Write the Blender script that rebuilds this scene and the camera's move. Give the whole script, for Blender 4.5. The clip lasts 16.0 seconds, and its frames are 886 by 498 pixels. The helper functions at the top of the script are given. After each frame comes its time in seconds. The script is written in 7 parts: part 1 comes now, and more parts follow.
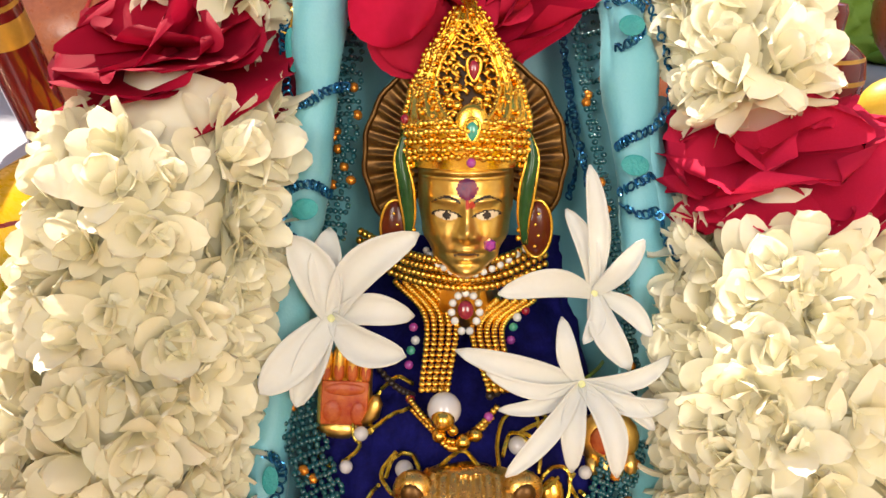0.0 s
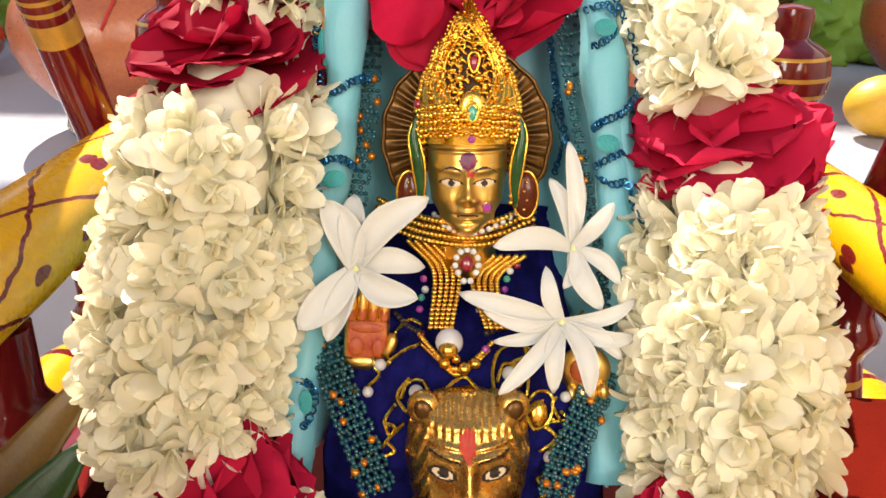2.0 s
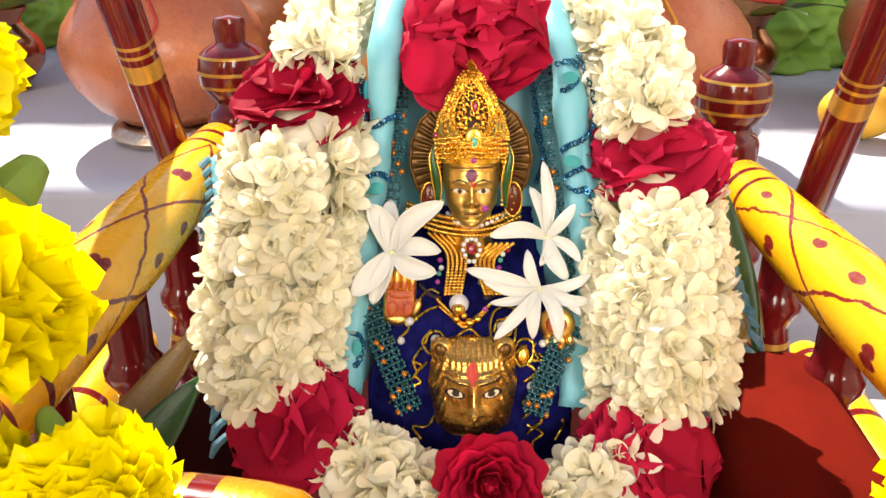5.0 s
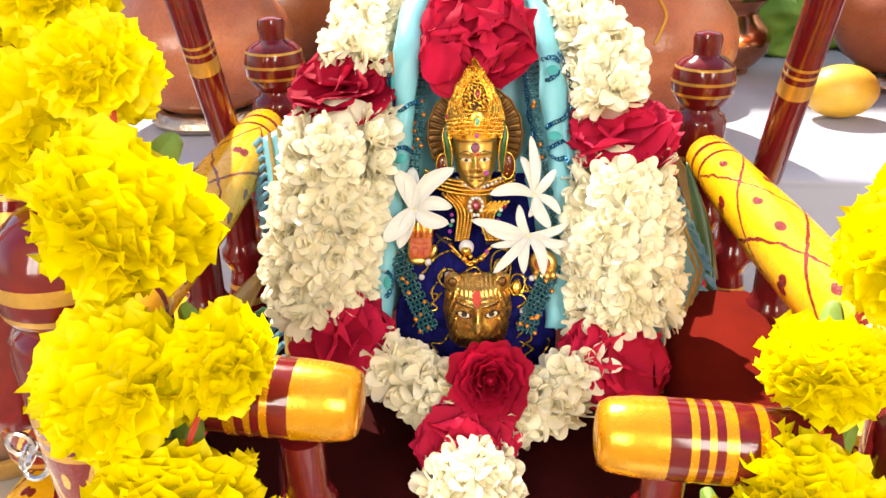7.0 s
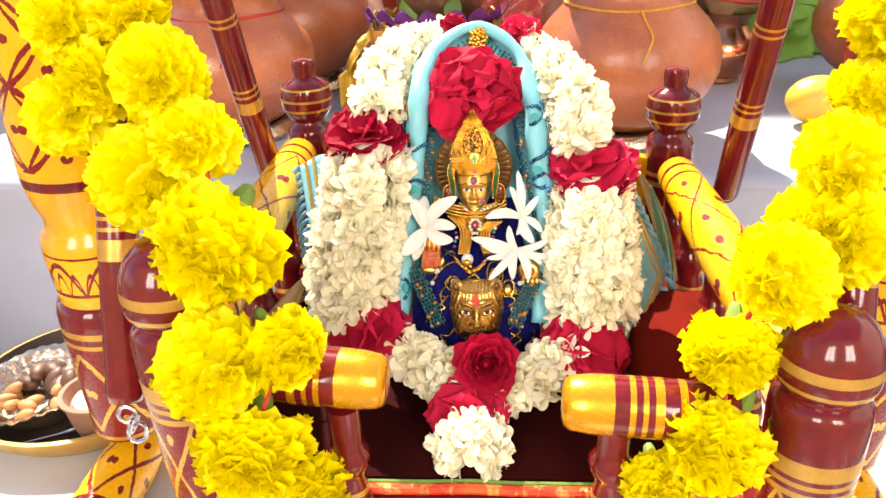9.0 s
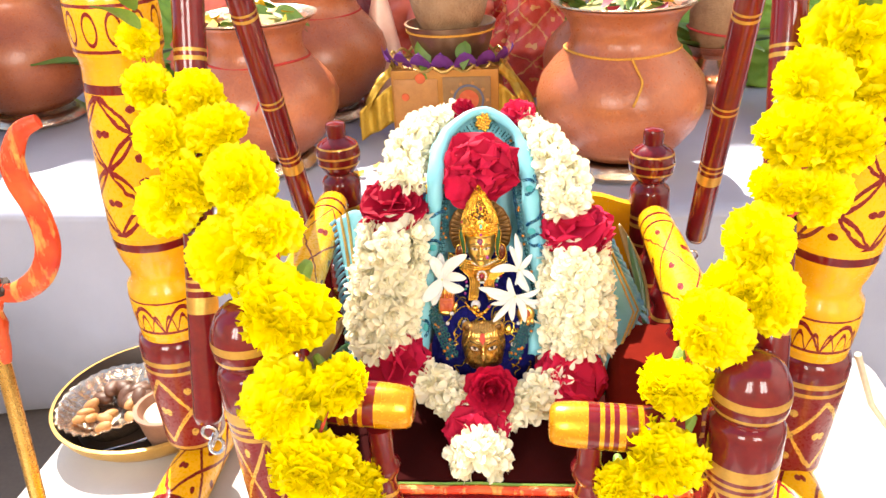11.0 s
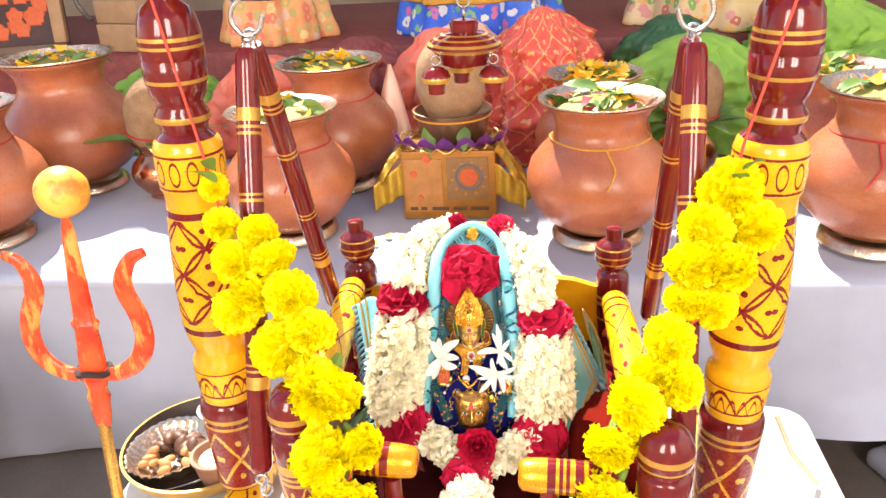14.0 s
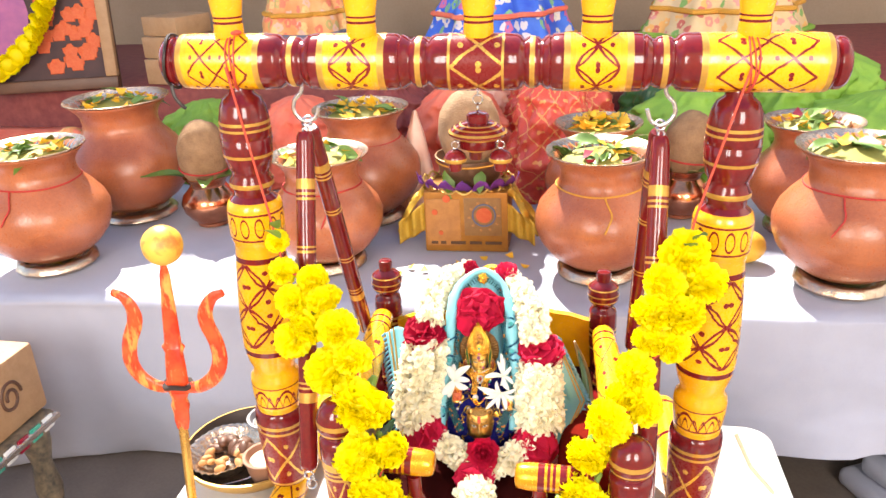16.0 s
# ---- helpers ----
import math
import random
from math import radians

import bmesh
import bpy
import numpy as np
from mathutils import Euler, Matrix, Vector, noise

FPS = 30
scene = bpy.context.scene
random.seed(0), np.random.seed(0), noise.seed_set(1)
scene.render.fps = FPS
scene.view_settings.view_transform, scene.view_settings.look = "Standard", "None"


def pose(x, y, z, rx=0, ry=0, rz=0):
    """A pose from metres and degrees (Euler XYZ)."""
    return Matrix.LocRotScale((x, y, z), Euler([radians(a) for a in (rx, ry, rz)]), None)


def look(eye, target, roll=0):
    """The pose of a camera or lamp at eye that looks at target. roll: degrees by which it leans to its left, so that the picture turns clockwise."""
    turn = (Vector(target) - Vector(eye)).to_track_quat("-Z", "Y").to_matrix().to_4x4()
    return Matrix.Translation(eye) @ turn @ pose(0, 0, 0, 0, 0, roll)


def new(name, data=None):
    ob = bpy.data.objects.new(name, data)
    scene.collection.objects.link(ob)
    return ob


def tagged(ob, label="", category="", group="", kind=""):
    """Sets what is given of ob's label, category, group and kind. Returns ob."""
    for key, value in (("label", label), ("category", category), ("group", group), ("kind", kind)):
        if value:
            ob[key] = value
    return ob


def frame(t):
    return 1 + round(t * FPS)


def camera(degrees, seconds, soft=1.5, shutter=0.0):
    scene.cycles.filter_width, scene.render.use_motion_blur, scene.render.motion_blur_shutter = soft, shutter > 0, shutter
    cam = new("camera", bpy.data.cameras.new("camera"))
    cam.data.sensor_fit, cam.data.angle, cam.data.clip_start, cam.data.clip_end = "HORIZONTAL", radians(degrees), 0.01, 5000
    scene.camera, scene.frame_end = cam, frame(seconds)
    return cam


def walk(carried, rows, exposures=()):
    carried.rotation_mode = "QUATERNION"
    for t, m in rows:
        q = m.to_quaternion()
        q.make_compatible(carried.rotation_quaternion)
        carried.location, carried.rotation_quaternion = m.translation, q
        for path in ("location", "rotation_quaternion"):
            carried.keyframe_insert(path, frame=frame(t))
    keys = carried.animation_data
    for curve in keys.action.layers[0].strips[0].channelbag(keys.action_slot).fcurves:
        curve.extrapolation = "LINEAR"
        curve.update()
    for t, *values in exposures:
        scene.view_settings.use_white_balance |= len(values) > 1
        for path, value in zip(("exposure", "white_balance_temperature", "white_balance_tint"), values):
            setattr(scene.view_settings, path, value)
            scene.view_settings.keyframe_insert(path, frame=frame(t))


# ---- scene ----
cam = camera(58.2, 16.0)
PATH = [
    (0, (0.005, -0.007, 0.456), (-0.017, 1.821, -0.355), 0.6),
    (0.5, (0.005, -0.013, 0.457), (-0.019, 1.816, -0.353), 0.6),
    (1, (0.005, -0.019, 0.458), (-0.02, 1.811, -0.348), 0.5),
    (1.5, (0.005, -0.026, 0.459), (-0.019, 1.804, -0.347), 0.6),
    (2, (0.005, -0.034, 0.46), (-0.025, 1.795, -0.348), 0.6),
    (2.5, (0.005, -0.041, 0.463), (-0.029, 1.788, -0.346), 0.5),
    (3, (0.005, -0.048, 0.467), (-0.033, 1.779, -0.345), 0.4),
    (3.5, (0.005, -0.057, 0.47), (-0.039, 1.772, -0.337), 0.3),
    (4, (0.005, -0.067, 0.475), (-0.042, 1.761, -0.334), 0.2),
    (6.5, (0.007, -0.133, 0.492), (-0.061, 1.687, -0.335), -0.8),
    (7, (0.008, -0.149, 0.498), (-0.079, 1.66, -0.35), -1.0),
    (7.5, (0.008, -0.163, 0.505), (-0.085, 1.641, -0.352), -1.4),
    (8, (0.01, -0.177, 0.514), (-0.092, 1.624, -0.35), -1.5),
    (10.5, (0.02, -0.256, 0.579), (-0.135, 1.538, -0.291), -3.0),
    (11, (0.021, -0.27, 0.596), (-0.139, 1.52, -0.281), -3.1),
    (11.5, (0.023, -0.285, 0.611), (-0.17, 1.501, -0.268), -3.2),
    (12, (0.026, -0.3, 0.63), (-0.176, 1.481, -0.257), -3.5),
    (12.5, (0.029, -0.313, 0.645), (-0.164, 1.475, -0.229), -3.6),
    (13, (0.032, -0.328, 0.659), (-0.148, 1.473, -0.191), -4.0),
    (13.5, (0.036, -0.344, 0.671), (-0.142, 1.466, -0.162), -3.7),
    (14, (0.04, -0.363, 0.686), (-0.144, 1.455, -0.127), -3.5),
    (14.5, (0.045, -0.385, 0.703), (-0.172, 1.436, -0.096), -3.2),
    (15, (0.05, -0.411, 0.724), (-0.201, 1.408, -0.068), -2.8),
    (15.5, (0.053, -0.437, 0.741), (-0.219, 1.383, -0.042), -3.6),
    (16, (0.054, -0.466, 0.758), (-0.176, 1.361, -0.021), -3.0),
]
EXPOSURES = [(0.0, 0.90, 7150, 10), (4.0, 1.06, 7100, 10), (6.5, 1.24, 7100, 9), (10.5, 1.46, 7000, 10), (16.0, 1.58, 6850, 11)]
walk(cam, [(t, look(eye, target, roll)) for t, eye, target, roll in PATH], EXPOSURES)

# ---- light: an open courtyard, sun from behind and the left ----
SUN_EL, SUN_AZ = 52.0, -24.0          # degrees: height, and turn from the y axis towards x
world = bpy.data.worlds.new("sky")
scene.world = world
world.use_nodes = True
wn, wl = world.node_tree.nodes, world.node_tree.links
sky = wn.new("ShaderNodeTexSky")
sky.sky_type, sky.sun_disc = "NISHITA", False
sky.sun_elevation, sky.sun_rotation = radians(SUN_EL), radians(SUN_AZ)
wn["Background"].inputs["Strength"].default_value = 0.115
wl.new(sky.outputs[0], wn["Background"].inputs["Color"])
sun = new("sun", bpy.data.lights.new("sun", "SUN"))
sun.data.energy, sun.data.angle, sun.data.color = 5.0, radians(0.6), (1.0, 0.95, 0.86)
_d = Vector((math.sin(radians(SUN_AZ)) * math.cos(radians(SUN_EL)), math.cos(radians(SUN_AZ)) * math.cos(radians(SUN_EL)), math.sin(radians(SUN_EL))))
sun.matrix_world = look(_d * 5, (0, 0, 0))

# ---- materials ----
class Nodes:
    def __init__(self, name):
        self.mat = bpy.data.materials.new(name)
        self.mat.use_nodes = True
        self.t = self.mat.node_tree
        self.bsdf = self.t.nodes["Principled BSDF"]

    def node(self, kind, **props):
        n = self.t.nodes.new(kind)
        for k, v in props.items():
            setattr(n, k, v)
        return n

    def put(self, socket, v):
        if isinstance(v, (int, float, tuple)):
            socket.default_value = v
        else:
            self.t.links.new(v, socket)

    def m(self, op, a, b=0.0, c=0.0):
        n = self.node("ShaderNodeMath", operation=op)
        self.put(n.inputs[0], a), self.put(n.inputs[1], b), self.put(n.inputs[2], c)
        return n.outputs[0]

    def mix(self, f, a, b):
        n = self.node("ShaderNodeMix", data_type="RGBA")
        self.put(n.inputs["Factor"], f), self.put(n.inputs[6], a), self.put(n.inputs[7], b)
        return n.outputs[2]

    def noise(self, scale, detail=4.0, vec=None, rough=0.55):
        n = self.node("ShaderNodeTexNoise")
        n.inputs["Scale"].default_value, n.inputs["Detail"].default_value, n.inputs["Roughness"].default_value = scale, detail, rough
        self.t.links.new(vec if vec else self.obj(), n.inputs["Vector"])
        return n.outputs["Fac"]

    def obj(self):
        return self.node("ShaderNodeTexCoord").outputs["Object"]

    def uv(self):
        s = self.node("ShaderNodeSeparateXYZ")
        self.t.links.new(self.node("ShaderNodeTexCoord").outputs["UV"], s.inputs[0])
        return s.outputs[0], s.outputs[1]

    def ramp(self, f, lo, hi):
        n = self.node("ShaderNodeMapRange")
        n.inputs[1].default_value, n.inputs[2].default_value = lo, hi
        self.t.links.new(f, n.inputs[0])
        return n.outputs[0]

    def bump(self, h, strength, dist=0.001):
        n = self.node("ShaderNodeBump")
        n.inputs["Strength"].default_value, n.inputs["Distance"].default_value = strength, dist
        self.t.links.new(h, n.inputs["Height"])
        self.t.links.new(n.outputs[0], self.bsdf.inputs["Normal"])


def c3(r, g, b):
    return (r, g, b, 1.0)


def stuff(name, a, b, scale=120.0, rough=0.5, metal=0.0, bump=0.2, fine=900.0, coat=0.0, sheen=0.0, sub=0.0, spec=0.5, dist=0.0004, isl=0.0, rr=0.12, thin=0.0):
    """A two-tone surface with coarse stains, fine grain and relief."""
    n = Nodes(name)
    big, small = n.noise(scale, 5.0), n.noise(fine, 3.0)
    f = n.ramp(n.m("ADD", n.m("MULTIPLY", big, 0.7), n.m("MULTIPLY", small, 0.3)), 0.33, 0.67)
    col = n.mix(f, a, b)
    if isl:
        g = n.node("ShaderNodeNewGeometry").outputs["Random Per Island"]
        o = n.node("ShaderNodeObjectInfo").outputs["Random"]
        r = n.m("FRACT", n.m("ADD", g, o))
        dark = tuple(x * (1 - isl) for x in a[:3]) + (1.0,)
        col = n.mix(n.m("MULTIPLY", r, 0.75), col, dark)
    n.put(n.bsdf.inputs["Base Color"], col)
    n.put(n.bsdf.inputs["Roughness"], n.m("ADD", n.m("MULTIPLY", small, rr), rough - rr / 2))
    n.bsdf.inputs["Metallic"].default_value = metal
    n.bsdf.inputs["Coat Weight"].default_value = coat
    n.bsdf.inputs["Coat Roughness"].default_value = 0.06
    n.bsdf.inputs["Sheen Weight"].default_value = sheen
    n.bsdf.inputs["Specular IOR Level"].default_value = spec
    if sub:
        n.bsdf.inputs["Subsurface Weight"].default_value = sub
        n.bsdf.inputs["Subsurface Radius"].default_value = (1.0, 0.8, 0.5)
        n.bsdf.inputs["Subsurface Scale"].default_value = 0.003
    if bump:
        n.bump(n.m("ADD", small, n.m("MULTIPLY", big, 0.6)), bump, dist)
    if thin:
        tr, mx, out = n.node("ShaderNodeBsdfTranslucent"), n.node("ShaderNodeMixShader"), n.t.nodes["Material Output"]
        n.put(tr.inputs["Color"], col)
        mx.inputs[0].default_value = thin
        n.t.links.new(n.bsdf.outputs[0], mx.inputs[1]), n.t.links.new(tr.outputs[0], mx.inputs[2]), n.t.links.new(mx.outputs[0], out.inputs["Surface"])
    return n.mat


YEL, RED, GOLD = c3(0.84, 0.42, 0.010), c3(0.175, 0.010, 0.010), c3(0.62, 0.36, 0.075)


def painted(name, ground, line, cells, v0, v1, kind="leaf", metal_line=0.0, fineness=1.0, rows=None):
    """Lacquered turning with a hand-painted band between the heights v0 and v1, repeated round it."""
    n = Nodes(name)
    u, v = n.uv()
    wob = n.m("MULTIPLY", n.m("SUBTRACT", n.noise(160.0, 2.0), 0.5), 0.045)
    p = n.m("FRACT", n.m("ADD", n.m("MULTIPLY", u, float(cells)), wob))
    q = n.m("ADD", n.m("DIVIDE", n.m("SUBTRACT", v, v0), v1 - v0), wob)
    rows = rows or (2.0 if kind in ("leaf", "net") else 1.0)
    q2 = n.m("FRACT", n.m("MULTIPLY", q, rows)) if rows > 1 else q
    s = n.m("MULTIPLY", n.m("SINE", n.m("MULTIPLY", p, 2 * math.pi)), 0.085 if kind == "leaf" else 0.03)
    wide = (0.040 if kind == "leaf" else 0.045) * fineness

    def near(a, b, w):
        return n.m("LESS_THAN", n.m("ABSOLUTE", n.m("SUBTRACT", a, b)), w)

    def dot(cx, cy, r, sx=1.0):
        dx, dy = n.m("MULTIPLY", n.m("SUBTRACT", p, cx), sx), n.m("SUBTRACT", q2, cy)
        return n.m("LESS_THAN", n.m("ADD", n.m("MULTIPLY", dx, dx), n.m("MULTIPLY", dy, dy)), r * r)
    marks = []
    if kind == "loops":
        dx, dy = n.m("MULTIPLY", n.m("SUBTRACT", p, 0.5), 1.25), n.m("MULTIPLY", n.m("SUBTRACT", q, 0.5), 1.05)
        d = n.m("SQRT", n.m("ADD", n.m("MULTIPLY", dx, dx), n.m("MULTIPLY", dy, dy)))
        marks = [near(d, 0.36, 0.05), near(q, 0.0, 0.05), near(q, 1.0, 0.05)]
    elif kind == "petals":
        h = n.m("ABSOLUTE", n.m("SINE", n.m("MULTIPLY", p, math.pi)))
        h2 = n.m("ABSOLUTE", n.m("SINE", n.m("MULTIPLY", p, 3 * math.pi)))
        marks = [near(q, n.m("MULTIPLY", h, 0.8), 0.07), near(q, n.m("MULTIPLY", h2, 0.55), 0.07), near(q, 0.0, 0.06), near(q, 1.0, 0.06)]
    else:
        back = n.m("SUBTRACT", 1.0, p)
        marks = [near(q2, n.m("ADD", p, s), wide), near(q2, n.m("ADD", back, s), wide), dot(0.5, 0.17, 0.055, 0.8), dot(0.5, 0.83, 0.055, 0.8), dot(0.06, 0.5, 0.055, 0.8), dot(0.94, 0.5, 0.055, 0.8)]
        if kind == "leaf":
            marks += [near(q2, n.m("SUBTRACT", p, s), wide), near(q2, n.m("SUBTRACT", back, s), wide)]
    f = marks[0]
    for k in marks[1:]:
        f = n.m("MAXIMUM", f, k)
    f = n.m("MULTIPLY", f, n.m("MULTIPLY", n.m("GREATER_THAN", v, v0 - 0.0006), n.m("LESS_THAN", v, v1 + 0.0006)))
    stain = n.ramp(n.noise(60.0, 5.0), 0.35, 0.7)
    g = n.mix(n.m("MULTIPLY", stain, 0.3), ground, tuple(x * 0.72 for x in ground[:3]) + (1.0,))
    n.put(n.bsdf.inputs["Base Color"], n.mix(f, g, line))
    n.put(n.bsdf.inputs["Metallic"], n.m("MULTIPLY", f, metal_line))
    n.put(n.bsdf.inputs["Roughness"], n.m("ADD", 0.22, n.m("MULTIPLY", n.noise(500.0), 0.12)))
    n.bsdf.inputs["Coat Weight"].default_value, n.bsdf.inputs["Coat Roughness"].default_value = 0.2, 0.07
    n.bsdf.inputs["Specular IOR Level"].default_value = 0.3
    n.bump(n.m("ADD", n.m("MULTIPLY", f, 0.6), n.noise(300.0)), 0.12, 0.0004)
    return n.mat


M_MAROON = stuff("maroon_lacquer", RED, c3(0.10, 0.006, 0.010), 90, 0.14, coat=0.5, bump=0.10, fine=400, spec=0.28)
M_YELLOW = stuff("yellow_lacquer", YEL, c3(0.70, 0.33, 0.008), 70, 0.26, coat=0.5, bump=0.10, fine=400, spec=0.35)
M_GOLD = stuff("gold_paint", GOLD, c3(0.48, 0.26, 0.05), 150, 0.38, metal=0.55, bump=0.2, fine=700)
M_GILT = stuff("gilt_cap", c3(0.78, 0.37, 0.012), c3(0.66, 0.28, 0.010), 120, 0.26, metal=0.55, bump=0.2, fine=700, coat=0.3)
M_STEEL = stuff("zinc_steel", c3(0.72, 0.72, 0.74), c3(0.5, 0.5, 0.52), 300, 0.25, metal=1.0, bump=0.15)
M_CLAY = stuff("red_clay", c3(0.50, 0.165, 0.070), c3(0.27, 0.072, 0.030), 16, 0.30, bump=0.35, fine=260, dist=0.0010, spec=0.6, rr=0.2)
M_FOIL = stuff("silver_foil", c3(0.70, 0.58, 0.46), c3(0.50, 0.39, 0.30), 90, 0.22, metal=0.95, bump=0.8, fine=300, dist=0.0012)
M_COPPER = stuff("copper", c3(0.80, 0.36, 0.20), c3(0.55, 0.20, 0.10), 60, 0.2, metal=1.0, bump=0.1)
M_BRASS = stuff("brass", c3(0.72, 0.43, 0.12), c3(0.55, 0.30, 0.07), 60, 0.28, metal=0.9, bump=0.15)
M_CLOTH = stuff("white_cotton", c3(0.39, 0.405, 0.50), c3(0.29, 0.305, 0.39), 7, 0.6, bump=0.35, fine=1500, dist=0.0006, sheen=0.2)
M_FLOOR = stuff("grey_stone", c3(0.17, 0.138, 0.12), c3(0.11, 0.09, 0.078), 9, 0.55, bump=0.3, fine=200)
M_WALL = stuff("buff_plaster", c3(0.40, 0.29, 0.20), c3(0.33, 0.23, 0.15), 5, 0.8, bump=0.3, fine=120)
M_WOOD = stuff("pale_wood", c3(0.42, 0.26, 0.14), c3(0.33, 0.19, 0.095), 40, 0.6, bump=0.3, fine=300)
M_DARKWOOD = stuff("dark_wood", c3(0.12, 0.055, 0.03), c3(0.08, 0.035, 0.02), 40, 0.5, bump=0.3, fine=300)
M_VELVET = stuff("red_velvet", c3(0.15, 0.008, 0.003), c3(0.10, 0.005, 0.002), 60, 0.95, bump=0.3, fine=1500, spec=0.08)
M_DARKVELVET = stuff("maroon_velvet", c3(0.030, 0.002, 0.002), c3(0.02, 0.0015, 0.0015), 60, 0.95, bump=0.3, fine=1500, spec=0.08)
M_LEAF = stuff("leaf_green", c3(0.10, 0.20, 0.03), c3(0.17, 0.28, 0.05), 60, 0.45, bump=0.4, fine=400, isl=0.4)
tp = Nodes("streaked_orange_paint")
tmap = tp.node("ShaderNodeMapping")
tmap.inputs["Scale"].default_value = (1.0, 1.0, 0.30)
tp.t.links.new(tp.obj(), tmap.inputs["Vector"])
tworn = tp.ramp(tp.noise(150.0, 6.0, tmap.outputs[0], 0.6), 0.52, 0.61)
tred = tp.mix(tp.ramp(tp.noise(60.0, 4.0), 0.35, 0.65), c3(0.55, 0.035, 0.012), c3(0.66, 0.10, 0.025))
tp.put(tp.bsdf.inputs["Base Color"], tp.mix(tworn, tred, tp.mix(tp.noise(300.0), c3(0.74, 0.36, 0.08), c3(0.66, 0.24, 0.05))))
tp.put(tp.bsdf.inputs["Roughness"], tp.m("ADD", 0.26, tp.m("MULTIPLY", tworn, 0.18)))
tp.bump(tp.m("ADD", tp.m("MULTIPLY", tworn, -0.8), tp.noise(240.0, 5.0)), 0.6, 0.0008)
M_ORANGE = tp.mat
M_HUSK = stuff("coconut_husk", c3(0.34, 0.20, 0.10), c3(0.22, 0.12, 0.06), 70, 0.85, bump=0.9, fine=420, dist=0.002)
M_LEMON = stuff("lemon_peel", c3(0.80, 0.50, 0.05), c3(0.72, 0.36, 0.04), 50, 0.45, bump=0.5, fine=500)

# ---- shape helpers ----
def thing(name, label, category, m=None, group="", kind=""):
    ob = new(name)
    ob.empty_display_size = 0.01
    if m is not None:
        ob.matrix_basis = m
    return tagged(ob, label, category, group, kind)


def finish(bm, name, mats, sharp=38.0):
    me = bpy.data.meshes.new(name)
    bm.to_mesh(me)
    bm.free()
    for k in (mats if isinstance(mats, (list, tuple)) else [mats]):
        me.materials.append(k)
    me.polygons.foreach_set("use_smooth", [True] * len(me.polygons))
    if sharp < 180:
        me.set_sharp_from_angle(angle=radians(sharp))
    return me


def part(name, bm, mats, parent=None, label="", m=None, sharp=38.0):
    """Links a bmesh (or a mesh) as one object under a thing or a part."""
    me = bm if isinstance(bm, bpy.types.Mesh) else finish(bm, name, mats, sharp)
    ob = new(name, me)
    if parent:
        ob.parent = parent
    if m is not None:
        ob.matrix_basis = m
    return tagged(ob, label)


def lathe(profile, segs=32, bm=None, m=None, wave=None, caps=True):
    """A turned body round z. Rows: height, radius, material slot of the band that begins there."""
    bm = bm or bmesh.new()
    uvl = bm.loops.layers.uv.verify()
    m = m or Matrix()
    rings = []
    for z, r, *_ in profile:
        ring = []
        for i in range(segs):
            a = 2 * math.pi * i / segs
            rr = max(r, 0.00005) * (wave(a, z) if wave else 1.0)
            ring.append(bm.verts.new(m @ Vector((rr * math.cos(a), rr * math.sin(a), z))))
        rings.append(ring)
    for k in range(len(rings) - 1):
        slot = profile[k][2] if len(profile[k]) > 2 else 0
        for i in range(segs):
            j = (i + 1) % segs
            f = bm.faces.new((rings[k][i], rings[k][j], rings[k + 1][j], rings[k + 1][i]))
            f.material_index = slot
            for l, (uu, vv) in zip(f.loops, ((i, profile[k][0]), (i + 1, profile[k][0]), (i + 1, profile[k + 1][0]), (i, profile[k + 1][0]))):
                l[uvl].uv = (uu / segs, vv)
    for ring, slot, flip in () if not caps else ((rings[0], profile[0][2] if len(profile[0]) > 2 else 0, True), (rings[-1], profile[-2][2] if len(profile[-2]) > 2 else 0, False)):
        f = bm.faces.new(ring[::-1] if flip else ring)
        f.material_index = slot
    return bm


def tube(points, radius, segs=8, bm=None, closed=False, slot=0, flat=1.0, up=None):
    """A round (or flattened) rope along points; radius: a number or one for each point."""
    bm = bm or bmesh.new()
    pts = [Vector(p) for p in points]
    n = len(pts)
    rad = [radius] * n if isinstance(radius, (int, float)) else list(radius)
    rings, side = [], None
    for i, p in enumerate(pts):
        if closed:
            d = pts[(i + 1) % n] - pts[i - 1]
        else:
            d = pts[min(i + 1, n - 1)] - pts[max(i - 1, 0)]
        d.normalize()
        ref = side if side else Vector(up if up else (0, 0, 1) if abs(d.z) < 0.9 else (0, 1, 0))
        side = (ref - d * ref.dot(d)).normalized()
        other = d.cross(side)
        rings.append([bm.verts.new(p + (side * math.cos(a) + other * math.sin(a) * flat) * rad[i]) for a in (2 * math.pi * k / segs for k in range(segs))])
    for i in range(n if closed else n - 1):
        a, b = rings[i], rings[(i + 1) % n]
        for k in range(segs):
            j = (k + 1) % segs
            bm.faces.new((a[k], a[j], b[j], b[k])).material_index = slot
    if not closed:
        bm.faces.new(rings[0][::-1]).material_index = slot
        bm.faces.new(rings[-1]).material_index = slot
    return bm


def curve(points, n=24):
    """Points along a smooth line through the given points."""
    p = [Vector(q) for q in points]
    p = [p[0] * 2 - p[1]] + p + [p[-1] * 2 - p[-2]]
    out, spans = [], len(p) - 3
    for i in range(n):
        s = i / (n - 1) * spans
        k = min(int(s), spans - 1)
        t = s - k
        a, b, c, d = p[k:k + 4]
        out.append(0.5 * ((2 * b) + (c - a) * t + (2 * a - 5 * b + 4 * c - d) * t * t + (3 * b - a - 3 * c + d) * t ** 3))
    return out


